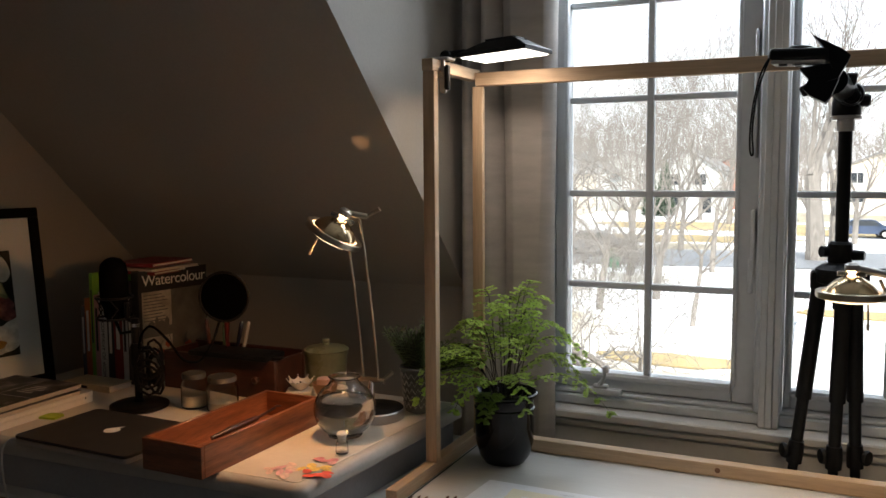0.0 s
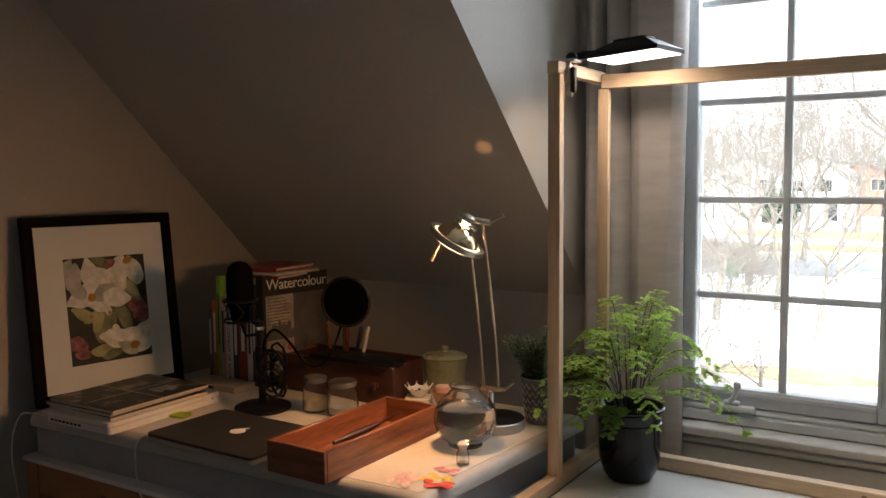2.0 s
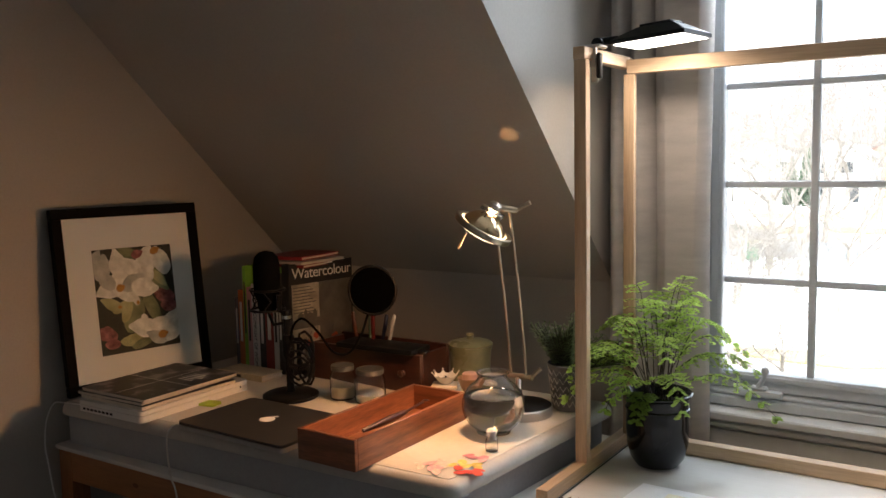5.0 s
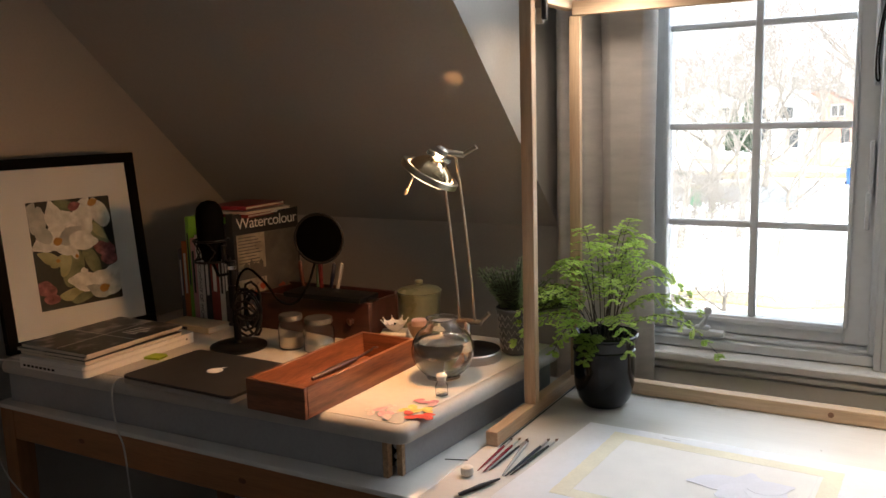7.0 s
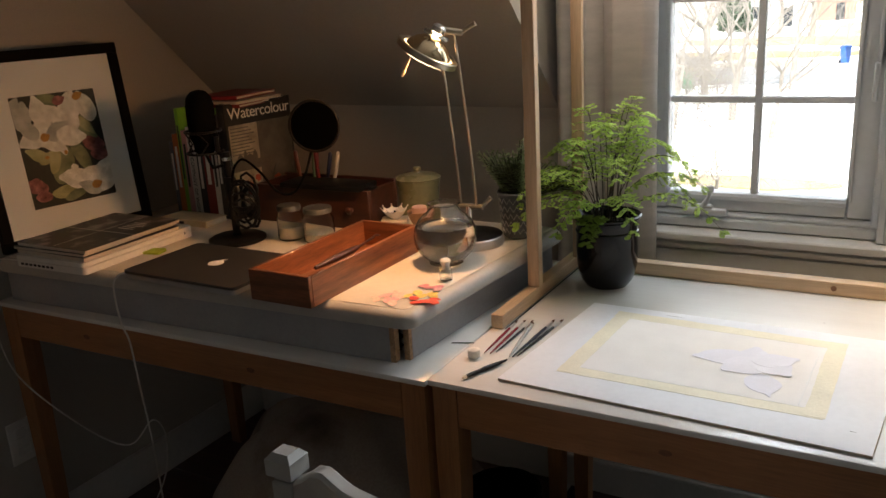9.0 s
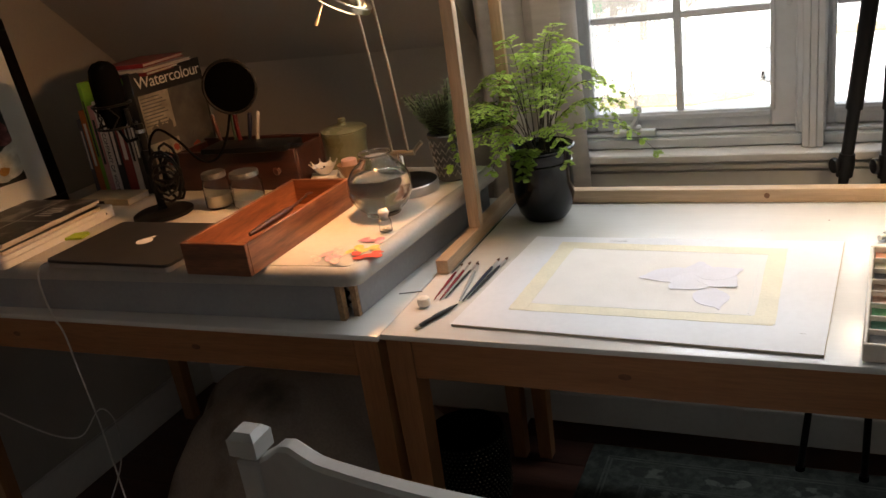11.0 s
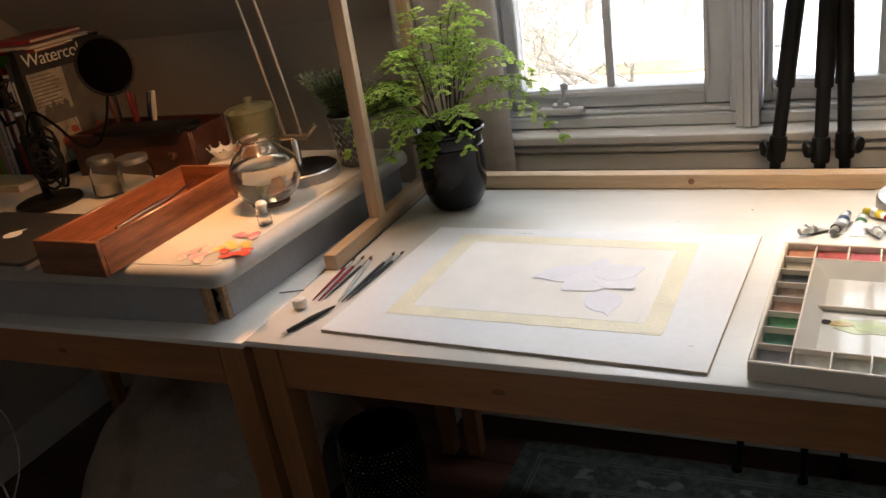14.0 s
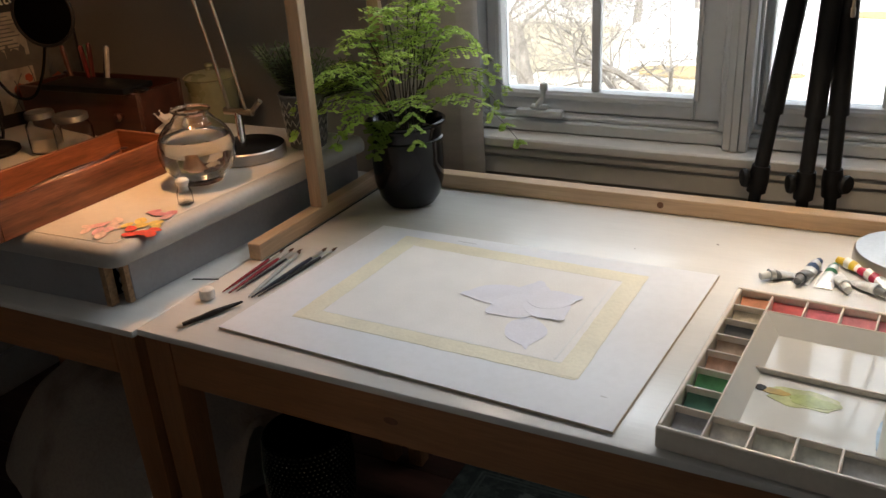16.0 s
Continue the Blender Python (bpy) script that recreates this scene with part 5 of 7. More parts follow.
part("base", Shape().plate(rounded(0.318, 0.219, 0.012), 0.0012, 0.010), ALU_EDGE, lp)
part("lid", Shape().plate(rounded(0.318, 0.219, 0.012), 0.0113, 0.0172), ALU, lp)
logo = part("emblem", Shape().plate(petal_outline(0.162, 0.112, 0.034, 0.036, 1.57, 24, 0.15), 0.0173, 0.0177), LOGO, lp, "pale round emblem")
part("emblem_leaf", Shape().plate(petal_outline(0.165, 0.136, 0.012, 0.006, 0.9, 12), 0.0173, 0.0177), LOGO, lp)
for k in range(3):
    part("foot", Shape().lathe([(0.006, 0), (0.006, 0.0012)], 12, at=Matrix.Translation((0.02 + 0.13 * k, 0.02, 0))), BLACK, lp)

# old white laptop under magazines
ol = thing("laptop", pose(-1.938, 1.291, DZ, 0, 0, 1.5), "old white plastic laptop under a pile of magazines", "laptop", "laptops")
part("base", Shape().plate(rounded(0.226, 0.330, 0.012), 0.001, 0.016), WHITE_PLASTIC, ol)
part("lid", Shape().plate(rounded(0.226, 0.330, 0.012), 0.0172, 0.027), WHITE_PLASTIC, ol)
for k in range(8):
    part("port", Shape().box(0.020 + 0.014 * k, 0.029 + 0.014 * k, -0.0006, 0.001, 0.006, 0.011), BLACK, ol)
part("lock_slot", Shape().tube([(0.2255, 0.30, 0.014), (0.2266, 0.30, 0.014)], 0.0022, 10), BLACK, ol)
PHOTO = surf("grey_magazine_photo", (0.018, 0.017, 0.017), 0.35, var=0.3, scale=20, fine=70, col2=(0.26, 0.24, 0.225), bump=0.0, sharp=(0.50, 0.66))
PAGES = surf("page_edges", (0.58, 0.53, 0.45), 0.8, var=0.15, scale=20, fine=200, stretch=(1, 1, 30), bump=0.2)
mz = DZ + 0.0275
for k, (mx, my, rz, th) in enumerate(((-1.946, 1.305, 0.5, 0.009), (-1.951, 1.301, 2.0, 0.007), (-1.943, 1.307, 0.8, 0.008))):
    mg = thing("magazine", pose(mx, my, mz, 0, 0, rz), "grey photo magazine lying in a pile on the old laptop", "magazine", "magazines")
    part("page_block", Shape().box(0.001, 0.226, 0.001, 0.277, 0.0002, th - 0.0008, 0.0005), PAGES, mg)
    cover = part("cover", Shape().box(0, 0.228, 0, 0.279, th - 0.0008, th, 0.0002).box(0, 0.001, 0, 0.279, 0.0, th - 0.0008), PHOTO, mg, "grey photo cover")
    if k == 2:
        part("cover_line", Shape().box(0.118, 0.1195, 0.005, 0.275, th, th + 0.0003).box(0.002, 0.226, 0.134, 0.1355, th, th + 0.0003), WHITE_PLASTIC, cover)
        for q in range(5):
            part("title_bar", Shape().box(0.140, 0.180 + 0.008 * (q % 3), 0.215 - 0.012 * q, 0.219 - 0.012 * q, th, th + 0.0004), WHITE_PLASTIC, cover)
    mz += th + 0.0004

# green sticky notes
sn = Shape().box(-0.024, 0.024, -0.016, 0.016, 0.0005, 0.0055, 0.0004)
sn.add([(-0.024, -0.016, 0.0058), (0.024, -0.016, 0.0058), (0.024, 0.016, 0.0075), (-0.024, 0.016, 0.0062)], [(0, 1, 2, 3)])
single("sticky_notes", sn, plain("lime_paper", (0.42, 0.56, 0.05), 0.8, scale=20), pose(-1.702, 1.480, DZ, 0, 0, 12), "lime green sticky note pad on the desk", "note pad")

# framed flower print leaning on the left wall
BLc, BRc, TLc, TRc = Vector((-2.048, 1.338, DZ + 0.001)), Vector((-1.978, 1.727, DZ + 0.001)), Vector((-2.102, 1.337, 1.306)), Vector((-2.032, 1.726, 1.306))
fu = (BRc - BLc).normalized()
fv = (TLc - BLc)
fv = (fv - fu * fv.dot(fu)).normalized()
fnorm = fu.cross(fv)
FW, FH = (BRc - BLc).length, (TLc - BLc).length
fm = Matrix((fu, fv, fnorm)).transposed().to_4x4()
fm.translation = BLc
pf = thing("picture_frame", fm, "black framed white flower print leaning on the wall", "picture frame")
fb = 0.026
for x0, x1, y0, y1 in ((0, FW, 0, fb), (0, FW, FH - fb, FH), (0, fb, fb, FH - fb), (FW - fb, FW, fb, FH - fb)):
    part("moulding", Shape().box(x0, x1, y0, y1, -0.014, 0.008, 0.002), FRAME_BLACK, pf)
part("backing", Shape().box(fb - 0.004, FW - fb + 0.004, fb - 0.004, FH - fb + 0.004, -0.012, -0.002), FRAME_BLACK, pf)
part("mount", Shape().box(fb, FW - fb, fb, FH - fb, -0.0015, 0.0), PAPER, pf, "white picture mount")
ax0, ay0, aw, ah = 0.095, 0.088, 0.216, 0.272
DARKLEAF = plain("print_dark_ground", (0.030, 0.031, 0.024), 0.6, var=0.3, scale=22)
PETALW = surf("print_white_petal", (0.66, 0.65, 0.60), 0.6, var=0.10, scale=46, fine=120, col2=(0.86, 0.84, 0.80), bump=0.0)
PETALG = surf("print_shaded_petal", (0.34, 0.35, 0.34), 0.6, var=0.10, scale=24, fine=70, col2=(0.55, 0.55, 0.52), bump=0.0)
LEAFG = surf("print_green_leaf", (0.10, 0.125, 0.06), 0.6, var=0.15, scale=20, fine=70, col2=(0.27, 0.29, 0.16), bump=0.0)
LEAFY = surf("print_yellow_leaf", (0.30, 0.30, 0.12), 0.6, var=0.12, scale=20, fine=70, col2=(0.46, 0.44, 0.24), bump=0.0)
BERRY = surf("print_red_berry", (0.16, 0.03, 0.035), 0.6, var=0.3, scale=50, fine=90, col2=(0.34, 0.13, 0.13), bump=0.0)
STAMEN = plain("print_orange_stamen", (0.46, 0.24, 0.05), 0.6, scale=60)
art = part("print", Shape().box(ax0, ax0 + aw, ay0, ay0 + ah, 0.0002, 0.0006), DARKLEAF, pf, "printed flower painting")
MATS = [PETALW, PETALG, LEAFG, LEAFY, BERRY, STAMEN]
layers = [  # material, centre, length, width, turn in the print's own unit square
    (2, 0.40, 0.93, 0.30, 0.18, 0.1), (4, 0.86, 0.50, 0.18, 0.26, 1.2), (4, 0.90, 0.40, 0.16, 0.20, 1.4), (4, 0.08, 0.20, 0.16, 0.26, 1.2), (4, 0.14, 0.10, 0.12, 0.18, 1.5), (2, 0.78, 0.68, 0.36, 0.16, -0.9), (3, 0.80, 0.68, 0.26, 0.10, -0.9),
    (2, 0.44, 0.36, 0.46, 0.26, 1.3), (3, 0.36, 0.40, 0.30, 0.12, 1.2), (2, 0.68, 0.40, 0.44, 0.15, -1.2), (3, 0.18, 0.47, 0.26, 0.13, 2.6), (3, 0.30, 0.44, 0.26, 0.10, 0.5), (3, 0.44, 0.11, 0.40, 0.14, 0.05), (2, 0.52, 0.07, 0.30, 0.10, 0.3),
    (1, 0.10, 0.82, 0.30, 0.20, 1.3), (0, 0.30, 0.84, 0.34, 0.20, 1.7), (1, 0.03, 0.92, 0.20, 0.12, 1.0), (0, 0.66, 0.86, 0.36, 0.24, 1.3), (0, 0.86, 0.84, 0.34, 0.20, 1.9), (0, 0.62, 0.74, 0.26, 0.20, 2.6), (4, 0.55, 0.93, 0.14, 0.10, 0.3),
    (0, 0.48, 0.80, 0.26, 0.18, 2.2), (0, 0.30, 0.68, 0.36, 0.22, 1.4), (0, 0.18, 0.62, 0.34, 0.20, 3.4), (0, 0.36, 0.58, 0.34, 0.20, -0.7), (1, 0.46, 0.66, 0.30, 0.18, 0.5), (0, 0.60, 0.60, 0.32, 0.22, -0.2), (1, 0.14, 0.70, 0.26, 0.16, 2.3),
    (0, 0.56, 0.21, 0.36, 0.22, 2.9), (0, 0.74, 0.20, 0.30, 0.22, 0.6), (0, 0.92, 0.24, 0.30, 0.20, 0.9), (0, 0.86, 0.10, 0.30, 0.14, 0.1), (1, 0.70, 0.10, 0.26, 0.14, 2.6), (0, 0.96, 0.14, 0.16, 0.12, 0.2), (0, 0.48, 0.49, 0.14, 0.08, 1.9),
    (0, 0.56, 0.31, 0.08, 0.08, 0), (5, 0.30, 0.62, 0.10, 0.09, 0.3), (5, 0.78, 0.95, 0.12, 0.08, 0.4), (5, 0.78, 0.12, 0.12, 0.09, 0.2), (5, 0.27, 0.44, 0.05, 0.04, 0), (5, 0.50, 0.46, 0.04, 0.05, 0)]
for k, (mi, cx, cy, ln, wd, turn) in enumerate(layers):
    pts = petal_outline(ax0 + aw * cx, ay0 + ah * cy, ln * 0.225, wd * 0.235, turn, 20, 0.35)
    pts = [(min(max(x, ax0), ax0 + aw), min(max(y, ay0), ay0 + ah)) for x, y in pts]
    part("printed_petal", Shape().plate(pts, 0.0006 + 0.00004 * k, 0.0007 + 0.00004 * k), MATS[mi], art)
gl = part("glazing", Shape().box(fb, FW - fb, fb, FH - fb, 0.0044, 0.0052), GLAZING, pf)
gl.visible_shadow = False


# row of books
def book(x, th, h, d, col, label, y=1.782, lean=0.0, title=None, tcol=None, z=None):
    m = pose(x, y, DZ if z is None else z, 0, lean, 0)
    b = thing("book", m, label, "book", "row of books")
    c = plain("book_cloth", col, 0.45, scale=14, fine=160, bump=0.1)
    part("cover", Shape().box(0, 0.0022, 0, d, 0.0005, h, 0.0006).box(th - 0.0022, th, 0, d, 0.0005, h, 0.0006).box(0, th, -0.0015, 0.0015, 0.0005, h, 0.0008), c, b)
    part("page_block", Shape().box(0.0024, th - 0.0024, 0.002, d - 0.004, 0.004, h - 0.004), PAGES, b)
    if title:
        lettering(title, th * 0.62, pose(th * 0.26, -0.0022, h * 0.90, 90, 90, 0), b, tcol)
    elif tcol:
        part("title_bar", Shape().box(th * 0.3, th * 0.7, -0.0019, -0.0015, h * 0.35, h * 0.85), tcol, b)
    return b


DARK_INK = plain("dark_ink", (0.03, 0.03, 0.035), 0.6, scale=20, bump=0.0)
PALE_INK = plain("pale_ink", (0.72, 0.70, 0.66), 0.5, scale=20, bump=0.0)
bx = -1.930
for th, h, d, col, lab, title, tc in ((0.013, 0.200, 0.150, (0.10, 0.10, 0.12), "slim dark book in the row of books", None, PALE_INK), (0.020, 0.222, 0.160, (0.42, 0.13, 0.035), "orange paperback in the row of books", None, PALE_INK),
                                      (0.012, 0.290, 0.200, (0.18, 0.42, 0.05), "tall lime green book in the row of books", None, DARK_INK), (0.018, 0.232, 0.170, (0.50, 0.26, 0.25), "pale pink book in the row of books", None, DARK_INK),
                                      (0.026, 0.242, 0.180, (0.62, 0.60, 0.56), "white hardback book in the row of books", "IN THE COMPANY OF WOMEN", DARK_INK), (0.022, 0.225, 0.170, (0.035, 0.035, 0.04), "black book in the row of books", None, PALE_INK),
                                      (0.030, 0.262, 0.190, (0.22, 0.035, 0.03), "dark red book in the row of books", None, PALE_INK), (0.018, 0.250, 0.180, (0.55, 0.53, 0.50), "white spined book in the row of books", None, DARK_INK),
                                      (0.016, 0.275, 0.200, (0.05, 0.045, 0.045), "dark tall book in the row of books", None, PALE_INK)):
    book(bx, th, h, d, col, lab, title=title, tcol=tc)
    bx += th + 0.001
wc = thing("book", pose(-1.744, 1.782, DZ, 0, 0, -9.0), "large black watercolour manual standing at the row's end", "book", "row of books")
blk = plain("black_cover", (0.018, 0.017, 0.018), 0.35, scale=14, bump=0.0)
part("cover", Shape().box(0.026, 0.029, 0, 0.222, 0.0005, 0.302, 0.0006).box(0, 0.003, 0, 0.222, 0.0005, 0.302, 0.0006).box(0, 0.029, -0.0015, 0.0015, 0.0005, 0.302, 0.0008), blk, wc)
part("page_block", Shape().box(0.0032, 0.0258, 0.002, 0.218, 0.004, 0.298), PAGES, wc)
SKETCH = surf("cover_sketch", (0.24, 0.222, 0.185), 0.45, var=0.12, scale=26, fine=90, col2=(0.40, 0.37, 0.31), bump=0.0)
SKETCH_DARK = surf("cover_shaded_sketch", (0.07, 0.068, 0.064), 0.45, var=0.15, scale=14, fine=60, col2=(0.13, 0.122, 0.11), bump=0.0)
part("cover_picture", Shape().box(0.0291, 0.0295, 0.008, 0.215, 0.030, 0.246), SKETCH, wc, "pale sketch on the cover")
part("cover_picture", Shape().box(0.0295, 0.0296, 0.100, 0.215, 0.060, 0.246).box(0.0295, 0.0296, 0.008, 0.100, 0.125, 0.150), SKETCH_DARK, wc, "shaded part of the cover sketch")
for k, (cy, ch_, cw_) in enumerate(((0.035, 0.020, 0.010), (0.052, 0.030, 0.006), (0.066, 0.018, 0.012), (0.084, 0.026, 0.007))):
    part("sketched_tower", Shape().plate([(-cw_, 0), (cw_, 0), (cw_, ch_ * 0.6), (0, ch_), (-cw_, ch_ * 0.6)], 0, 0.0001, at=Matrix.Translation((0.0296, cy, 0.150)) @ pose(0, 0, 0, 90, 0, 90)), SKETCH_DARK, wc)
for cy, cz, r in ((0.06, 0.075, 0.016), (0.10, 0.06, 0.012), (0.15, 0.085, 0.013), (0.085, 0.10, 0.009), (0.13, 0.05, 0.010)):
    part("red_blot", Shape().plate(blot(0, 0, r, r, 0, cy * 90), 0, 0.0003, at=Matrix.Translation((0.0296, cy, cz)) @ pose(0, 0, 0, 90, 0, 90)), plain("red_print", (0.32, 0.06, 0.035), 0.5, scale=30), wc)
for k in range(9):
    part("text_line", Shape().box(0.0295, 0.0298, 0.012, 0.070 + 0.018 * ((k * 7) % 3) / 2, 0.236 - 0.0085 * k, 0.2385 - 0.0085 * k), SKETCH_DARK, wc)
for k in range(7):
    part("sketched_branch", Shape().tube(arc((0.0297, 0.030 + 0.022 * k, 0.032), (0.0297, 0.050 + 0.020 * k, 0.100 + 0.012 * (k % 3)), (0, 0.012 * (-1) ** k, 0), 6), 0.0009, 5), SKETCH_DARK, wc)
lettering("Watercolour", 0.0415, pose(0.0295, 0.010, 0.262, 90, 0, 90), wc, PALE_INK, 0.93)
part("subtitle_bar", Shape().box(0.0291, 0.0294, 0.085, 0.150, 0.2945, 0.2985), PALE_INK, wc)
for k, (x, y, w, d, th, col, rz) in enumerate(((-1.868, 1.80, 0.150, 0.18, 0.009, (0.20, 0.02, 0.02), 3), (-1.858, 1.805, 0.140, 0.17, 0.007, (0.55, 0.50, 0.45), -2), (-1.862, 1.80, 0.135, 0.17, 0.010, (0.24, 0.022, 0.028), 5))):
    fb_ = thing("book", pose(x + 0.03, y, DZ + 0.2905 + 0.0098 * k, 0, 0, rz), "red book lying flat on the row of books", "book", "books lying flat")
    part("cover", Shape().box(0, w, 0, d, 0, 0.002, 0.0006).box(0, w, 0, d, th - 0.002, th, 0.0006).box(0, w, -0.001, 0.001, 0, th, 0.0006), plain("flat_book_cover", col, 0.4, scale=14), fb_)
    part("page_block", Shape().box(0.002, w - 0.002, 0.001, d - 0.003, 0.0022, th - 0.0022), PAGES, fb_)
lie = thing("book", pose(-1.905, 1.694, DZ, 0, 0, -1.0), "cream paperback lying flat before the row of books", "book", "books lying flat")
part("cover", Shape().box(0, 0.165, 0, 0.075, 0.0005, 0.0022, 0.0005).box(0, 0.165, 0, 0.075, 0.015, 0.017, 0.0005).box(0, 0.165, -0.001, 0.001, 0.0005, 0.017, 0.0006), plain("cream_cover", (0.56, 0.48, 0.32), 0.5, scale=14), lie)
part("page_block", Shape().box(0.002, 0.163, 0.002, 0.073, 0.0023, 0.0148), PAGES, lie)
part("title_bar", Shape().box(0.040, 0.085, -0.0014, -0.001, 0.005, 0.012), DARK_INK, lie)

# microphone with pop filter
mc = thing("microphone", (-1.577, 1.628, DZ), "black studio microphone with pop filter on a round table stand", "microphone")
part("base", Shape().lathe([(0.064, 0.0005), (0.068, 0.003), (0.068, 0.009), (0.060, 0.013), (0.012, 0.016), (0.010, 0.022)], 48), BLACK, mc)
part("pole", Shape().tube([(0, 0, 0.014), (-0.004, 0, 0.215)], 0.009, 14), BLACK, mc)
part("clutch", Shape().lathe([(0.013, 0.10), (0.015, 0.105), (0.015, 0.150), (0.012, 0.156)], 18, at=pose(-0.002, 0, 0)), BLACK, mc)
part("clutch_ring", Shape().lathe([(0.0115, 0.195), (0.0115, 0.203)], 18, at=pose(-0.004, 0, 0)), CHROME, mc, "brass-coloured ring")
M0 = Vector((-0.072, 0.005, 0.215))
bodym = Shape().lathe([(0.016, -0.010), (0.024, 0.0), (0.026, 0.020), (0.031, 0.030), (0.033, 0.060), (0.033, 0.105), (0.029, 0.126), (0.018, 0.138), (0.005, 0.142)], 32, at=Matrix.Translation(M0))
part("capsule", bodym, BLACK_MATT, mc, "dark foam covered microphone capsule")
mount = part("shock_mount", Shape().ring(0.042, 0.003, 32, 8, at=Matrix.Translation(M0 + Vector((0, 0, -0.004)))), BLACK, mc)
part("ring", Shape().ring(0.042, 0.003, 32, 8, at=Matrix.Translation(M0 + Vector((0, 0, 0.046)))), BLACK, mount)
for k in range(6):
    a = k * math.pi / 3
    part("elastic", Shape().tube([M0 + Vector((0.042 * math.cos(a), 0.042 * math.sin(a), -0.004)), M0 + Vector((0.037 * math.cos(a + 0.5), 0.037 * math.sin(a + 0.5), 0.020)), M0 + Vector((0.042 * math.cos(a), 0.042 * math.sin(a), 0.046))], 0.0018, 6), BLACK, mount)
part("yoke", Shape().tube([(-0.004, 0, 0.205), (-0.030, 0.002, 0.212), (-0.030, 0.002, 0.250)], 0.006, 10).tube([(-0.004, 0, 0.185), (-0.050, 0, 0.175), (-0.072, 0.005, 0.205)], 0.004, 8), BLACK, mc)
P0 = Vector((0.247, 0.02, 0.278))
pfm = Matrix.Translation(P0) @ pose(0, 0, 0, 90, 0, 22) @ Matrix.Scale(0.84, 4)
pop = part("pop_filter", Shape().lathe([(0.066, -0.003), (0.069, -0.003), (0.069, 0.003), (0.066, 0.003)], 48, close=False).ring(0.066, 0.004, 48, 8), BLACK, mc, at=pfm)
part("mesh_screen", Shape().lathe([(0.0655, -0.0015), (0.0655, 0.0015)], 48), BLACK_MESH, pop)
part("gooseneck", Shape().tube(smooth([(0.0, 0, 0.125), (0.030, -0.015, 0.180), (0.072, -0.025, 0.205), (0.115, -0.020, 0.175), (0.145, -0.005, 0.130), (0.180, 0.010, 0.128), (0.212, 0.016, 0.170), tuple(P0 + Vector((-0.014, 0, -0.054)))], 6), 0.0028, 10), BLACK_MATT, mc)
cab = []
for k in range(110):
    a = k * 0.62
    cab.append((0.048 + 0.032 * math.cos(a) + 0.004 * math.sin(k), -0.005 + 0.02 * math.sin(a * 0.5), 0.076 + (0.040 + 0.012 * math.sin(0.37 * k)) * math.sin(a) + 0.0004 * k))
part("cable", Shape().tube(cab, 0.0032, 6), BLACK, mc, "coiled black cable")

# dark wooden desk crate with pens, black shelf on it
cr = thing("wooden_crate", (-1.66, 1.80, DZ), "dark red wooden desk box standing at the knee wall", "box")
CW, CD, CH = 0.350, 0.130, 0.098
part("front", Shape().box(0, CW, 0, 0.010, 0.0005, CH, 0.0015), CRATE, cr)
part("back", Shape().box(0, CW, CD - 0.010, CD, 0.0005, CH + 0.006, 0.0015), CRATE, cr)
part("side", Shape().box(0, 0.010, 0.0102, CD - 0.0102, 0.0005, CH, 0.0015), CRATE, cr)
part("side", Shape().box(CW - 0.010, CW, 0.0102, CD - 0.0102, 0.0005, CH, 0.0015), CRATE, cr)
part("bottom", Shape().box(0.010, CW - 0.010, 0.010, CD - 0.010, 0.001, 0.009), CRATE, cr)
part("knob", Shape().lathe([(0.006, 0), (0.007, 0.006), (0.010, 0.012), (0.006, 0.016)], 14, at=pose(0.30, 0.0, 0.05, 90)), CRATE, cr)
tb = Shape().box(0, 0.235, 0, 0.085, 0, 0.014, 0.004, seg=2).box(0.232, 0.258, 0.028, 0.050, 0.002, 0.008, 0.002)
single("black_tray", tb, BLACK, pose(-1.555, 1.772, DZ + CH + 0.0006, 0, 0, 2), "flat black pen tray resting on the wooden desk box", "tray")
for k, (x, y, h, lean, az, col, lab) in enumerate(((-1.500, 1.865, 0.175, 10, 300, (0.11, 0.014, 0.014), "red pen standing in the desk box"), (-1.525, 1.875, 0.165, 8, 120, (0.05, 0.09, 0.05), "dark green pen standing in the desk box"),
                                                   (-1.545, 1.860, 0.170, 6, 200, (0.09, 0.03, 0.018), "orange pen standing in the desk box"), (-1.478, 1.865, 0.178, 17, 350, (0.45, 0.43, 0.39), "white pen standing in the desk box"),
                                                   (-1.512, 1.885, 0.160, 12, 60, (0.03, 0.03, 0.06), "black pen standing in the desk box"), (-1.535, 1.89, 0.168, 4, 10, (0.10, 0.02, 0.016), "red pencil standing in the desk box"))):
    pn = thing("pen", pose(x, y, DZ + 0.0095) @ pose(0, 0, 0, 0, lean, az), lab, "pen", "pens")
    c = plain("pen_colour", col, 0.3, scale=20, bump=0.0)
    part("barrel", Shape().lathe([(0.004, 0.0), (0.0048, 0.01), (0.0048, h * 0.72), (0.0044, h * 0.74)], 12), c, pn)
    part("cap", Shape().lathe([(0.0052, h * 0.70), (0.0054, h * 0.72), (0.0050, h * 0.98), (0.003, h)], 12).box(0.0048, 0.0062, -0.0012, 0.0012, h * 0.74, h * 0.95), c, pn)


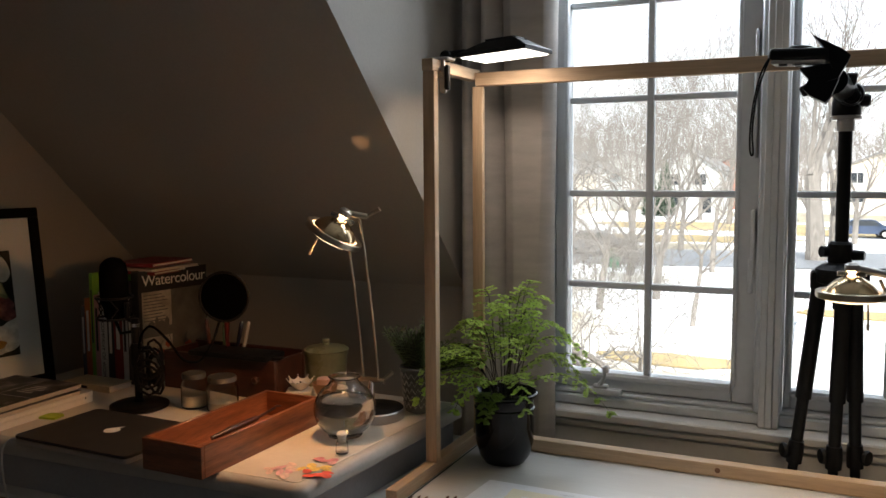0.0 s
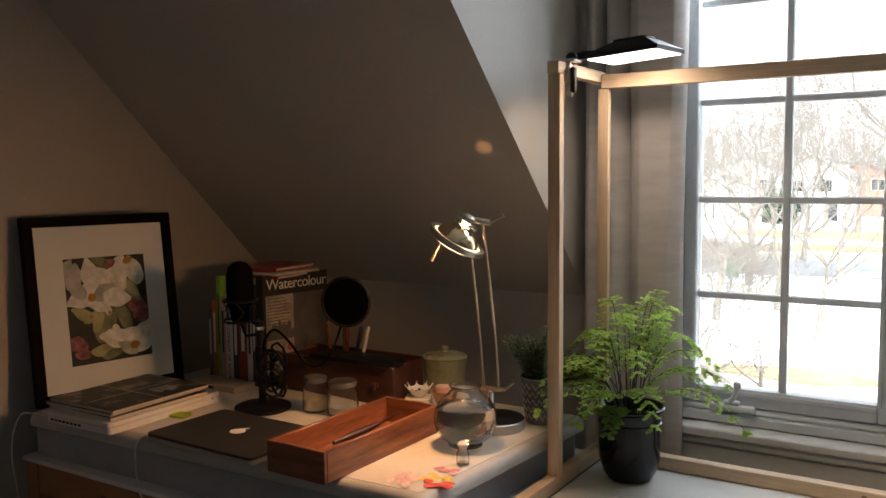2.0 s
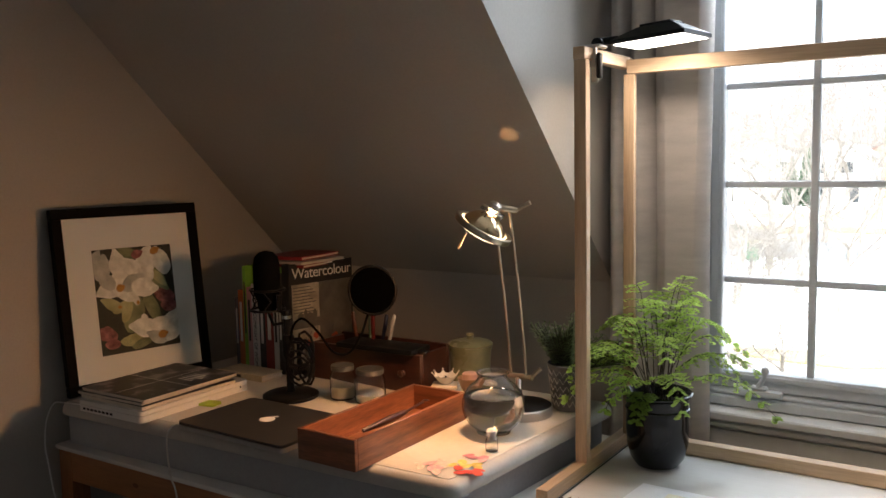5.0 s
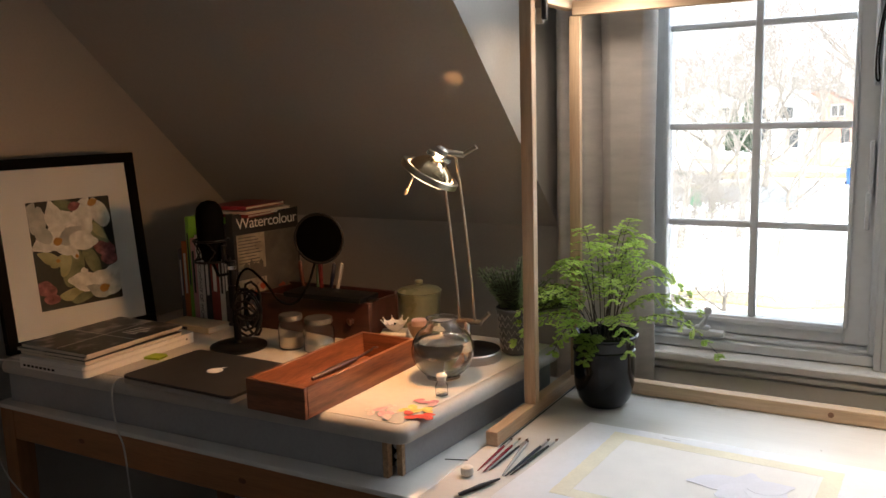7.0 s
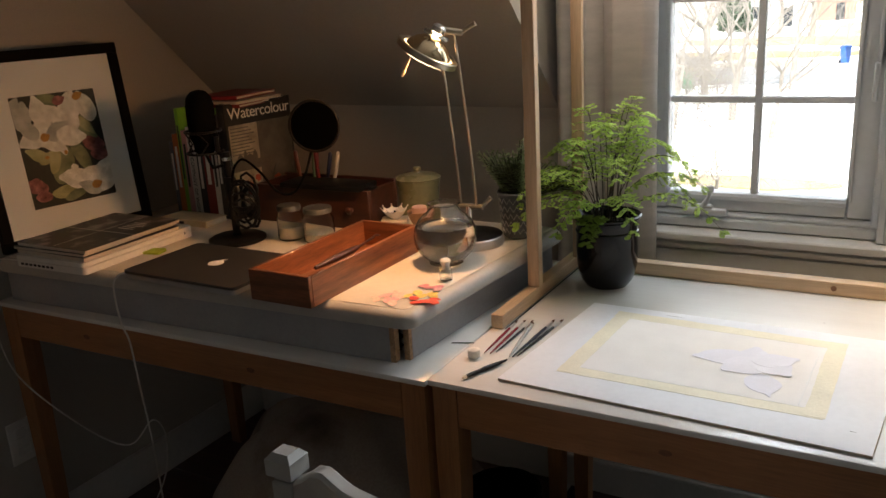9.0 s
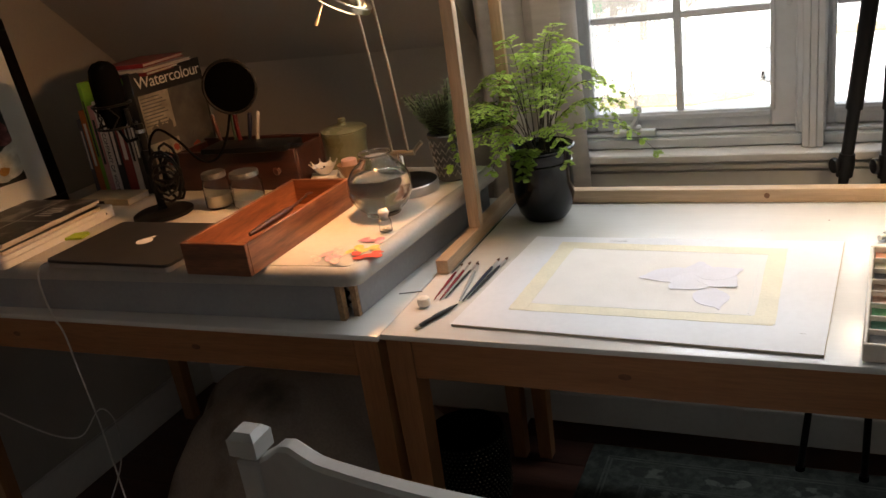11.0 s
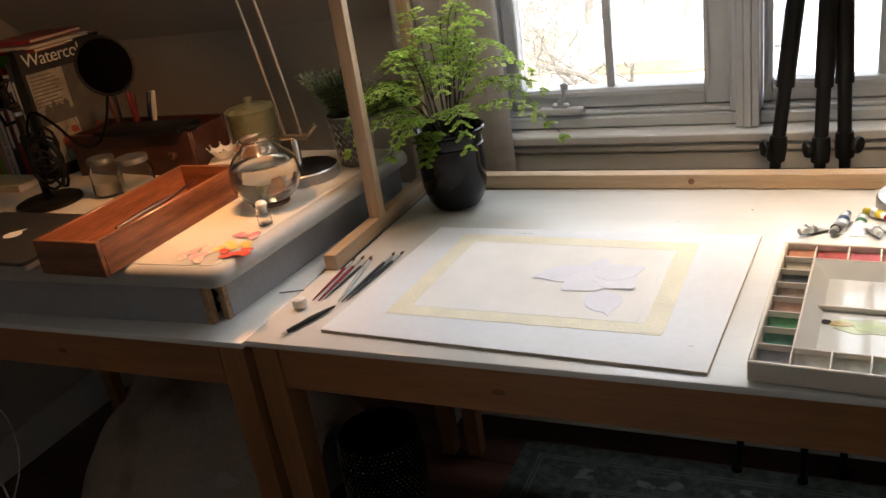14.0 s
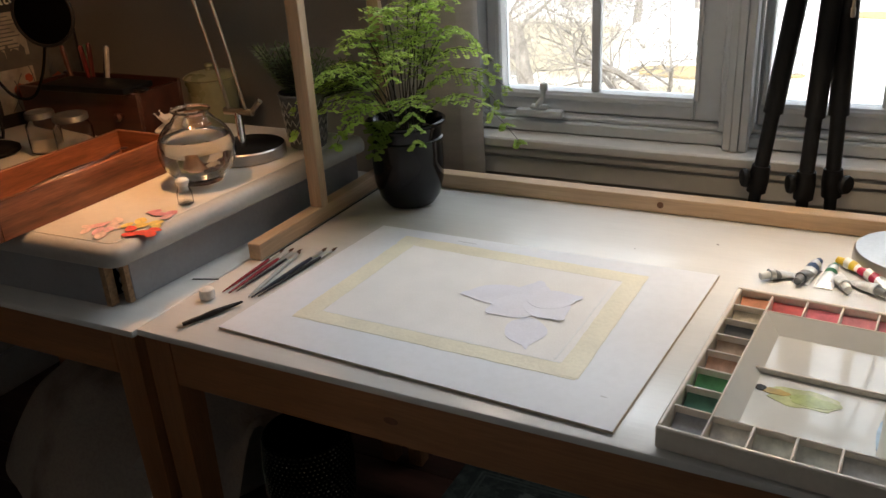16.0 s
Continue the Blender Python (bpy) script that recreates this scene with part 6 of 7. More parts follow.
# jars
def jar(x, y, r, h, fill, fillmat, lidmat, label):
    j = thing("glass_jar", (x, y, DZ), label, "jar", "mason jars")
    prof = [(r * 0.86, 0.0008), (r, 0.004), (r, h * 0.66), (r * 0.82, h * 0.80), (r * 0.80, h * 0.84), (r * 0.76, h * 0.84), (r * 0.78, h * 0.79), (r * 0.94, h * 0.65), (r * 0.94, 0.006), (r * 0.80, 0.0045)]
    part("glass", Shape().lathe(prof, 32, close=False).plate([(r * 0.86 * math.cos(a), r * 0.86 * math.sin(a)) for a in [2 * math.pi * k / 24 for k in range(24)]], 0.0006, 0.0044), GLASS, j)
    part("contents", Shape().lathe([(r * 0.90, 0.0065), (r * 0.925, 0.010), (r * 0.925, fill), (r * 0.4, fill + 0.001)], 28), fillmat, j)
    lid = part("lid", Shape().lathe([(r * 0.86, h * 0.845), (r * 0.885, h * 0.85), (r * 0.885, h * 0.985), (r * 0.84, h), (r * 0.76, h * 0.995), (r * 0.74, h * 0.985)], 36), lidmat, j, "grey metal screw lid")
    for k in range(3):
        part("thread", Shape().ring(r * 0.885, 0.0010, 32, 6, at=Matrix.Translation((0, 0, h * (0.87 + 0.04 * k)))), lidmat, lid)


LIDS = surf("dull_zinc", (0.15, 0.145, 0.135), 0.42, metal=0.8, var=0.15, scale=40, fine=200, bump=0.05)
SALT = plain("white_salt", (0.62, 0.60, 0.55), 0.8, scale=120, bump=0.3)
jar(-1.458, 1.684, 0.031, 0.084, 0.032, WAX, LIDS, "small glass jar with cream candle wax and metal lid")
jar(-1.380, 1.692, 0.037, 0.082, 0.022, SALT, LIDS, "glass jar with pale contents and metal lid")

# lidded crock
ck = thing("lidded_crock", (-1.290, 2.000, TOP), "sage green lidded ceramic crock behind the wooden box", "crock")
part("pot", Shape().lathe([(0.038, 0.0005), (0.044, 0.004), (0.050, 0.08), (0.055, 0.185), (0.058, 0.192), (0.058, 0.198)], 40), CROCK, ck)
part("lid", Shape().lathe([(0.058, 0.1985), (0.060, 0.202), (0.052, 0.208), (0.030, 0.213), (0.010, 0.215), (0.008, 0.219), (0.011, 0.224), (0.009, 0.229), (0.002, 0.231)], 40), CROCK, ck)

# white tiles with crown dish, small bowl with candle
tl = thing("coaster_stack", pose(-1.268, 1.845, DZ, 0, 0, 15), "small stack of white ceramic coasters", "coaster")
for k in range(3):
    part("coaster", Shape().box(-0.032, 0.032, -0.026, 0.026, 0.0006 + 0.008 * k, 0.0082 + 0.008 * k, 0.002, at=pose(0, 0, 0, 0, 0, 6 * k)), CERAMIC, tl)
cdz = DZ + 0.0245
cd = thing("crown_dish", pose(-1.266, 1.845, cdz) @ Matrix.Diagonal((0.82, 0.82, 0.56, 1)), "white ceramic dish with a crown-shaped rim on the coasters", "dish")
nn = 48
cs = Shape()
vs = []
for r, z, amp in ((0.014, 0.0005, 0), (0.017, 0.004, 0), (0.024, 0.014, 0), (0.031, 0.028, 0.0), (0.035, 0.036, 0.010), (0.033, 0.036, 0.010), (0.028, 0.026, 0), (0.015, 0.010, 0), (0.002, 0.008, 0)):
    for k in range(nn):
        a = 2 * math.pi * k / nn
        w = max(0.0, math.cos(8 * a)) ** 2
        vs.append(((r + 0.5 * amp * w) * math.cos(a), (r + 0.5 * amp * w) * math.sin(a), z + amp * w * 1.3))
fs = [(j * nn + k, j * nn + (k + 1) % nn, (j + 1) * nn + (k + 1) % nn, (j + 1) * nn + k) for j in range(8) for k in range(nn)] + [tuple(range(nn - 1, -1, -1)), tuple(8 * nn + k for k in range(nn))]
part("dish", cs.add(vs, fs), CERAMIC, cd, angle=60)
for k in range(8):
    a = k * math.pi / 4
    part("bead", Shape().lathe([(0.001, -0.003), (0.003, 0), (0.001, 0.003)], 10, at=Matrix.Translation((0.041 * math.cos(a), 0.041 * math.sin(a), 0.0515))), CERAMIC, cd)
for k in range(5):
    part("trinket", Shape().lathe([(0.001, -0.003), (0.005, 0), (0.001, 0.003)], 8, at=pose(0.010 * math.cos(k * 2.1), 0.010 * math.sin(k * 2.1), 0.020 + 0.002 * k, 30 * k, 20)), CHROME if k % 2 else BLACK, cd)
wb = thing("small_bowl", pose(-1.196, 1.845, DZ) @ Matrix.Diagonal((0.76, 0.76, 1.0, 1)), "small turned wooden bowl holding a pink candle", "bowl")
part("bowl", Shape().lathe([(0.016, 0.0005), (0.018, 0.010), (0.030, 0.028), (0.040, 0.048), (0.0385, 0.049), (0.028, 0.032), (0.004, 0.026)], 36), plain("turned_wood", (0.30, 0.17, 0.09), 0.4, scale=20), wb)
part("candle", Shape().lathe([(0.022, 0.034), (0.024, 0.036), (0.024, 0.058), (0.021, 0.060)], 28), PINK_WAX, wb)

# glass bowl of water
fbw = thing("glass_bowl", pose(-1.011, 1.640, DZ) @ Matrix.Scale(1.0, 4), "round glass bowl half full of water", "bowl")
R, cz = 0.066, 0.060
outer = [(0.030, 0.0008), (0.036, 0.003)] + [(R * math.cos(radians(a)), cz + R * 0.92 * math.sin(radians(a))) for a in range(-56, 61, 7)] + [(0.029, 0.121), (0.030, 0.125), (0.034, 0.128)]
inner = [(0.0325, 0.1285), (0.0285, 0.126), (0.0275, 0.121)] + [((R - 0.0022) * math.cos(radians(a)), cz + (R - 0.0022) * 0.92 * math.sin(radians(a))) for a in range(58, -57, -7)] + [(0.002, 0.0060)]
part("glass", Shape().lathe(outer + inner, 56), GLASS, fbw)
wl = [(0.002, 0.0075)] + [((R - 0.0030) * math.cos(radians(a)), cz + (R - 0.0030) * 0.92 * math.sin(radians(a))) for a in range(-55, 26, 6)]
part("water", Shape().lathe(wl, 48), WATER, fbw)
part("rim", Shape().ring(0.0325, 0.0016, 48, 8, at=Matrix.Translation((0, 0, 0.1285))), GLASS, fbw)

vb = thing("glass_vial", (-0.957, 1.540, DZ), "tiny corked glass vial on the desk", "vial")
part("glass", Shape().lathe([(0.010, 0.0006), (0.0125, 0.002), (0.0125, 0.022), (0.0095, 0.027), (0.0095, 0.031), (0.0085, 0.031), (0.0085, 0.026), (0.0115, 0.021), (0.0115, 0.004), (0.001, 0.003)], 28), GLASS, vb)
part("stopper", Shape().lathe([(0.0082, 0.024), (0.0084, 0.034), (0.010, 0.036), (0.0105, 0.041), (0.007, 0.045), (0.002, 0.046)], 24), CERAMIC, vb)

# loose petals
PCOL = {"pink": (0.74, 0.42, 0.42), "rose": (0.60, 0.24, 0.27), "yellow": (0.82, 0.60, 0.16), "red": (0.72, 0.09, 0.06), "pale": (0.78, 0.58, 0.50)}
PM = {k: surf(k + "_petal", v, 0.6, var=0.18, scale=60, fine=200, bump=0.2) for k, v in PCOL.items()}
spots = [("red", -0.935, 1.405), ("red", -0.950, 1.392), ("red", -0.918, 1.402), ("red", -0.965, 1.408), ("red", -0.928, 1.420), ("yellow", -0.960, 1.425), ("yellow", -0.975, 1.438), ("yellow", -0.945, 1.440), ("yellow", -0.985, 1.418), ("yellow", -0.938, 1.432),
         ("pink", -1.010, 1.385), ("pink", -1.025, 1.402), ("pale", -1.000, 1.408), ("pale", -1.030, 1.380), ("pale", -1.012, 1.425), ("rose", -0.970, 1.470), ("rose", -0.955, 1.482), ("rose", -0.985, 1.478), ("pink", -0.948, 1.466), ("pale", -0.990, 1.372), ("pale", -1.040, 1.395), ("pink", -0.998, 1.395)]
for k, (c, x, y) in enumerate(spots):
    ln, wd = rng.uniform(0.020, 0.030), rng.uniform(0.013, 0.020)
    curl = rng.uniform(0.0004, 0.0016)
    base = petal_outline(0, 0, ln, wd, 0, 14, 0.3)
    s = Shape()
    up = [(px, py, 0.0010 + curl * ((px / ln) ** 2 * 1.6 + (py / wd) ** 2)) for px, py in base]
    s.add([(0, 0, 0.0008)] + up, [(0, 1 + i, 1 + (i + 1) % 14) for i in range(14)])
    s.add([(0, 0, 0.0003)] + [(a, b, c_ - 0.0006) for a, b, c_ in up], [(0, 1 + (i + 1) % 14, 1 + i) for i in range(14)])
    single("flower_petal", s, PM[c], pose(x + 0.004, y + 0.016, DZ + 0.0002 + 0.0004 * (k % 4), 0, 0, rng.uniform(0, 360)), f"loose {'pale pink' if c == 'pale' else c} flower petal on the desk", "petal", "flower petals", angle=180)

# herb in zigzag pot
hb = thing("potted_herb", pose(-0.952, 1.876, DZ) @ Matrix.Scale(1.12, 4), "bushy grey-green herb in a grey zigzag patterned pot", "plant")
part("pot", Shape().lathe([(0.028, 0.0006), (0.031, 0.003), (0.040, 0.088), (0.0425, 0.094), (0.0405, 0.096), (0.036, 0.084)], 40, close=False), ZIG_POT, hb)
for row in range(5):
    zz = Shape()
    z0 = 0.012 + 0.0155 * row
    pts = []
    nz = 36
    for k in range(nz + 1):
        a = 2 * math.pi * k / nz
        z = z0 + (0.011 if k % 2 else 0.0)
        r = 0.0315 + 0.0097 * z / 0.092 + 0.0004
        pts.append((r * math.cos(a), r * math.sin(a), z))
    part("zigzag_line", zz.tube(pts, 0.0011, 5), ZIG_LINE, hb)
part("soil", Shape().lathe([(0.037, 0.082), (0.030, 0.085), (0.002, 0.086)], 24), SOIL, hb)
for k in range(96):
    s = Shape()
    az, lean = 2.4 * k, 0.05 + 1.15 * ((k * 0.618) % 1.0)
    d = Vector((math.cos(az) * math.sin(lean), math.sin(az) * math.sin(lean), math.cos(lean)))
    L = rng.uniform(0.070, 0.118)
    b0 = Vector((d.x * 0.03, d.y * 0.03, 0.082))
    pts = [b0 + d * L * i / 6 + Vector((0, 0, -0.010 * lean * (i / 6) ** 2)) for i in range(7)]
    s.tube(pts, 0.0011, 4, 0)
    for i in range(26):
        p = pts[0].lerp(pts[-1], 0.15 + 0.85 * i / 25)
        a = 2.4 * i
        side = (d.orthogonal().normalized() * math.cos(a) + d.cross(d.orthogonal().normalized()) * math.sin(a) + d * 0.55).normalized()
        ln = rng.uniform(0.009, 0.015)
        w = side.cross(d).normalized() * 0.0019
        s.add([p, p + side * ln * 0.5 + w, p + side * ln, p + side * ln * 0.5 - w], [(0, 1, 2, 3)], 1)
    part("sprig", s, [HERB_STALK, HERB], hb, angle=180)


# ---- cables ----
CABLE = plain("white_cable_sheath", (0.66, 0.64, 0.60), 0.45, scale=40, bump=0.0)


def cable(pts, label, r=0.0019):
    fine = []
    P = [Vector(p) for p in pts]
    for i in range(len(P) - 1):
        p0, p1, p2, p3 = P[max(i - 1, 0)], P[i], P[i + 1], P[min(i + 2, len(P) - 1)]
        for k in range(6):
            t = k / 6
            fine.append(0.5 * ((2 * p1) + (p2 - p0) * t + (2 * p0 - 5 * p1 + 4 * p2 - p3) * t * t + (3 * p1 - p0 - 3 * p2 + p3) * t ** 3))
    fine.append(P[-1])
    single("charging_cable", Shape().tube(fine, r, 6), CABLE, (0, 0, 0), label, "cable", "white cables")


cable([(-1.618, 1.332, DZ + 0.006), (-1.630, 1.318, DZ + 0.006), (-1.634, 1.304, 0.826), (-1.631, 1.300, 0.78), (-1.620, 1.298, 0.735), (-1.606, 1.298, 0.70), (-1.598, 1.298, 0.60), (-1.592, 1.302, 0.45), (-1.600, 1.310, 0.25), (-1.61, 1.33, 0.08), (-1.60, 1.38, 0.004), (-1.75, 1.45, 0.003)],
      "thin white charging cable hanging from the closed laptop")
cable([(-1.938, 1.300, DZ + 0.012), (-1.985, 1.285, DZ + 0.014), (-2.036, 1.290, 0.842), (-2.066, 1.288, 0.80), (-2.072, 1.284, 0.75), (-2.064, 1.282, 0.70), (-2.02, 1.290, 0.55), (-1.90, 1.36, 0.40), (-1.83, 1.42, 0.34), (-1.78, 1.46, 0.40), (-1.74, 1.46, 0.36), (-1.78, 1.46, 0.22), (-1.90, 1.42, 0.03), (-2.0, 1.40, 0.004)],
      "white power cable looping down beside the table")
ot = thing("wall_outlet", (XL + 0.0005, 1.33, 0.33), "white wall outlet on the side wall", "outlet")
part("plate", Shape().box(0, 0.006, -0.036, 0.036, -0.058, 0.058, 0.002), WHITE_PLASTIC, ot)
for zz in (-0.026, 0.026):
    part("socket", Shape().box(0.006, 0.008, -0.017, 0.017, zz - 0.014, zz + 0.014, 0.003), WHITE_PLASTIC, ot)

# ---- under the tables ----
hide = Shape()


def dome(u, v):
    a, r = 2 * math.pi * u, v
    edge_r = 0.445 + 0.04 * math.sin(3 * a + 0.6) + 0.03 * math.sin(7 * a)
    x, y = edge_r * r * math.cos(a), 0.72 * edge_r * r * math.sin(a)
    z = 0.325 * (1 - r ** 3.0) + 0.018 * noise.noise((x * 6, y * 6, 2)) + 0.012 * noise.noise((x * 17, y * 17, 5)) * r
    z += 0.25 * math.exp(-((x - 0.395) / 0.055) ** 2 - ((y + 0.085) / 0.075) ** 2)
    return (x, y, max(0.006, z))


hide.sheet(dome, 120, 44)
dh = thing("draped_hide", (-1.47, 1.82, 0.0), "cream and brown hide draped over a floor cushion under the table", "hide")
part("hide", hide, CREAM_HIDE, dh, angle=80)
part("cushion", Shape().lathe([(0.30, 0.004), (0.34, 0.03), (0.34, 0.15), (0.28, 0.20), (0.05, 0.22)], 40, at=Matrix.Diagonal((1.0, 0.70, 1, 1))), LINEN, dh, "floor cushion under the hide")
bk = thing("wastebasket", pose(-0.948, 1.735, 0) @ Matrix.Diagonal((0.56, 0.56, 0.78, 1)), "dark woven wastebasket with a glinting beaded surface under the tables", "basket")
part("body", Shape().lathe([(0.10, 0.002), (0.13, 0.01), (0.165, 0.14), (0.172, 0.26), (0.160, 0.34), (0.152, 0.342), (0.150, 0.30)], 48, close=False), BLACK_MATT, bk)
beads = Shape()
BEADM = surf("dark_glinting_bead", (0.13, 0.135, 0.11), 0.22, metal=0.6, var=0.5, scale=80, bump=0.0)
for row in range(26):
    z = 0.02 + 0.0125 * row
    r = 0.132 + 0.038 * min(1, z / 0.16) + (0.0 if z < 0.26 else -(z - 0.26) * 0.12)
    for k in range(56):
        a = 2 * math.pi * (k + 0.5 * (row % 2)) / 56 + rng.uniform(-0.02, 0.02)
        if math.sin(a) > 0.35:
            continue
        c = Vector((r * math.cos(a), r * math.sin(a), z))
        o = Vector((math.cos(a), math.sin(a), 0)) * 0.006
        t_ = Vector((-math.sin(a), math.cos(a), 0)) * 0.0062
        up = Vector((0, 0, 0.0045))
        beads.add([c + o, c + t_, c + up, c - t_, c - up], [(0, 1, 2), (0, 2, 3), (0, 3, 4), (0, 4, 1)])
tagged(part("weave", beads, BEADM, bk, "dark glinting weave"), kind="stuff")

# rug
rg = thing("rug", (0.18, 1.10, 0.001), "faded grey-green patterned rug on the dark floor", "rug")
part("ground_weave", Shape().box(-0.925, 0.925, -1.0, 0.995, 0.0, 0.009, 0.003), RUG, rg)
for inset in (0.050, 0.060, 0.150, 0.158):
    wx, wy = 0.925 - inset, 0.9975 - inset
    for x0, x1, y0, y1 in ((-wx, wx, wy - 0.005, wy), (-wx, wx, -wy, -wy + 0.005), (-wx, -wx + 0.005, -wy + 0.005, wy - 0.005), (wx - 0.005, wx, -wy + 0.005, wy - 0.005)):
        part("border", Shape().box(x0, x1, y0, y1, 0.0092, 0.0098), RUG_EDGE, rg)
part("field", Shape().box(-0.755, 0.755, -0.828, 0.828, 0.0092, 0.0100), RUG_FIELD, rg, "pale worn scrollwork field")
for i in range(9):
    for j in range(2):
        part("motif", Shape().plate(blot(-0.76 + 0.19 * i, (-0.893, 0.893)[j], 0.055, 0.022, 0, i * 3.7 + j * 1.3), 0.0092, 0.0097), RUG_FIELD, rg)


# white chair with its back to the room
chm = pose(-0.710, 0.762, 0)
ch = thing("wooden_chair", chm, "white painted wooden chair with a curved top rail, facing the table", "chair")
CWD = 0.60
for sx in (0, CWD):
    post = Shape().box(sx - 0.014, sx + 0.014, -0.013, 0.013, 0.0, 0.905, 0.003).box(sx - 0.011, sx + 0.011, -0.010, 0.010, 0.905, 0.912, 0.002)
    post.add([(sx - 0.0165, -0.015, 0.912), (sx + 0.0165, -0.015, 0.912), (sx + 0.0165, 0.015, 0.912), (sx - 0.0165, 0.015, 0.912),
              (sx - 0.0165, -0.015, 0.930), (sx + 0.0165, -0.015, 0.930), (sx + 0.0165, 0.015, 0.930), (sx - 0.0165, 0.015, 0.930), (sx - 0.010, -0.009, 0.937), (sx + 0.010, -0.009, 0.937), (sx + 0.010, 0.009, 0.937), (sx - 0.010, 0.009, 0.937)],
             [(0, 1, 5, 4), (1, 2, 6, 5), (2, 3, 7, 6), (3, 0, 4, 7), (4, 5, 9, 8), (5, 6, 10, 9), (6, 7, 11, 10), (7, 4, 8, 11), (8, 9, 10, 11), (3, 2, 1, 0)])
    part("back_post", post, CHAIR_WHITE, ch)
    part("front_leg", Shape().box(sx - 0.019, sx + 0.019, 0.36, 0.398, 0.0, 0.435, 0.003), CHAIR_WHITE, ch)
vs = []
nr = 40
for k in range(nr + 1):
    u = k / nr
    x = 0.014 + (CWD - 0.028) * u
    e = min(u, 1 - u)
    top = 0.922 - 0.004 * math.sin(math.pi * u) ** 2 + 0.011 * math.exp(-((e - 0.07) / 0.035) ** 2) - 0.014 * math.exp(-(e / 0.03) ** 2)
    yb = -0.036 * math.sin(math.pi * u)
    for dy_, z in ((-0.011, 0.845), (-0.011, top - 0.004), (-0.007, top), (0.007, top), (0.011, top - 0.004), (0.011, 0.845)):
        vs.append((x, yb + dy_, z))
fs = [(k * 6 + i, k * 6 + (i + 1) % 6, k * 6 + 6 + (i + 1) % 6, k * 6 + 6 + i) for k in range(nr) for i in range(6)] + [(5, 4, 3, 2, 1, 0), tuple(nr * 6 + i for i in range(6))]
part("top_rail", Shape().add(vs, fs), CHAIR_WHITE, ch)
for k in range(4):
    x = 0.105 + 0.130 * k
    part("back_slat", Shape().box(x - 0.016, x + 0.016, -0.032, -0.020, 0.47, 0.850, 0.003), CHAIR_WHITE, ch)
part("lower_rail", Shape().box(0.021, CWD - 0.021, -0.036, -0.012, 0.455, 0.480, 0.004), CHAIR_WHITE, ch)
part("seat", Shape().box(-0.022, CWD + 0.022, 0.0185, 0.41, 0.436, 0.456, 0.006, seg=2), CHAIR_WHITE, ch)
part("apron", Shape().box(0.02, CWD - 0.02, 0.372, 0.386, 0.385, 0.435, 0.002), CHAIR_WHITE, ch)


# ---- outdoors ----
GZ = -4.0
SNOW = surf("melting_snow", (0.34, 0.29, 0.20), 0.9, var=0.12, scale=0.055, fine=2.0, col2=(0.78, 0.78, 0.78), bump=0.2, sharp=(0.40, 0.50), depth=0.03)
ROAD = surf("wet_asphalt", (0.16, 0.165, 0.175), 0.5, var=0.2, scale=0.4, fine=20, bump=0.2)
STRAW = surf("dry_winter_grass", (0.36, 0.27, 0.13), 0.95, var=0.25, scale=0.5, fine=12, bump=0.4)
# bark colour lightened so that the bare trees look hazy
BARK = surf("hazed_grey_bark", (0.23, 0.205, 0.18), 0.9, var=0.35, scale=3, fine=30, stretch=(3, 3, 0.7), bump=0.6, depth=0.02)
SPRUCE = surf("spruce_needles", (0.030, 0.055, 0.028), 0.9, var=0.4, scale=3, fine=20, bump=0.4)
SIDING = surf("white_siding", (0.50, 0.50, 0.48), 0.7, var=0.06, scale=1, fine=8, stretch=(0.2, 0.2, 9), bump=0.3)
# red brick with the haze of distance put into its paler colour
BRICKR = surf("hazed_red_brick", (0.36, 0.19, 0.145), 0.9, var=0.2, scale=2, fine=18, bump=0.3)
TAN = surf("tan_render", (0.52, 0.46, 0.38), 0.9, var=0.1, scale=1, fine=12, bump=0.2)
SHINGLE = surf("grey_shingles", (0.22, 0.215, 0.21), 0.9, var=0.2, scale=2, fine=14, bump=0.3)
DARKWIN = surf("dark_window", (0.03, 0.035, 0.04), 0.15, var=0.2, scale=3, bump=0.0)
structure("ground", Shape().box(-1500, 1500, -1500, 2500, GZ - 1, GZ), SNOW, "melting snow on lawns reaching the horizon", "ground")
structure("road", Shape().add([(-60, 40, GZ + 0.03), (60, 58, GZ + 0.03), (60, 68, GZ + 0.03), (-60, 50, GZ + 0.03)], [(0, 1, 2, 3)]).add([(-60, 40, GZ - 0.2), (60, 58, GZ - 0.2), (60, 68, GZ - 0.2), (-60, 50, GZ - 0.2)], [(3, 2, 1, 0)]), ROAD, "wet grey asphalt street between snowy lawns", "road")
for k, pts in enumerate((blot(-10, 82, 11, 6, 0, 1.5), blot(-1, 76, 7, 3.2, 0, 4.2), blot(-18, 66, 8, 3.6, 0, 7.7), blot(-9.5, 67, 6, 3.0, 0, 2.2), blot(-4.2, 24, 2.2, 0.7, 0, 5.5), blot(1.5, 34, 3.0, 0.9, 0, 3.1))):
    single("lawn_patch", Shape().plate(pts, GZ + 0.02, GZ + 0.05 + 0.004 * k), STRAW, (0, 0, 0), "patch of dry straw-coloured grass among snow", "grass", "bare lawn patches", "stuff")


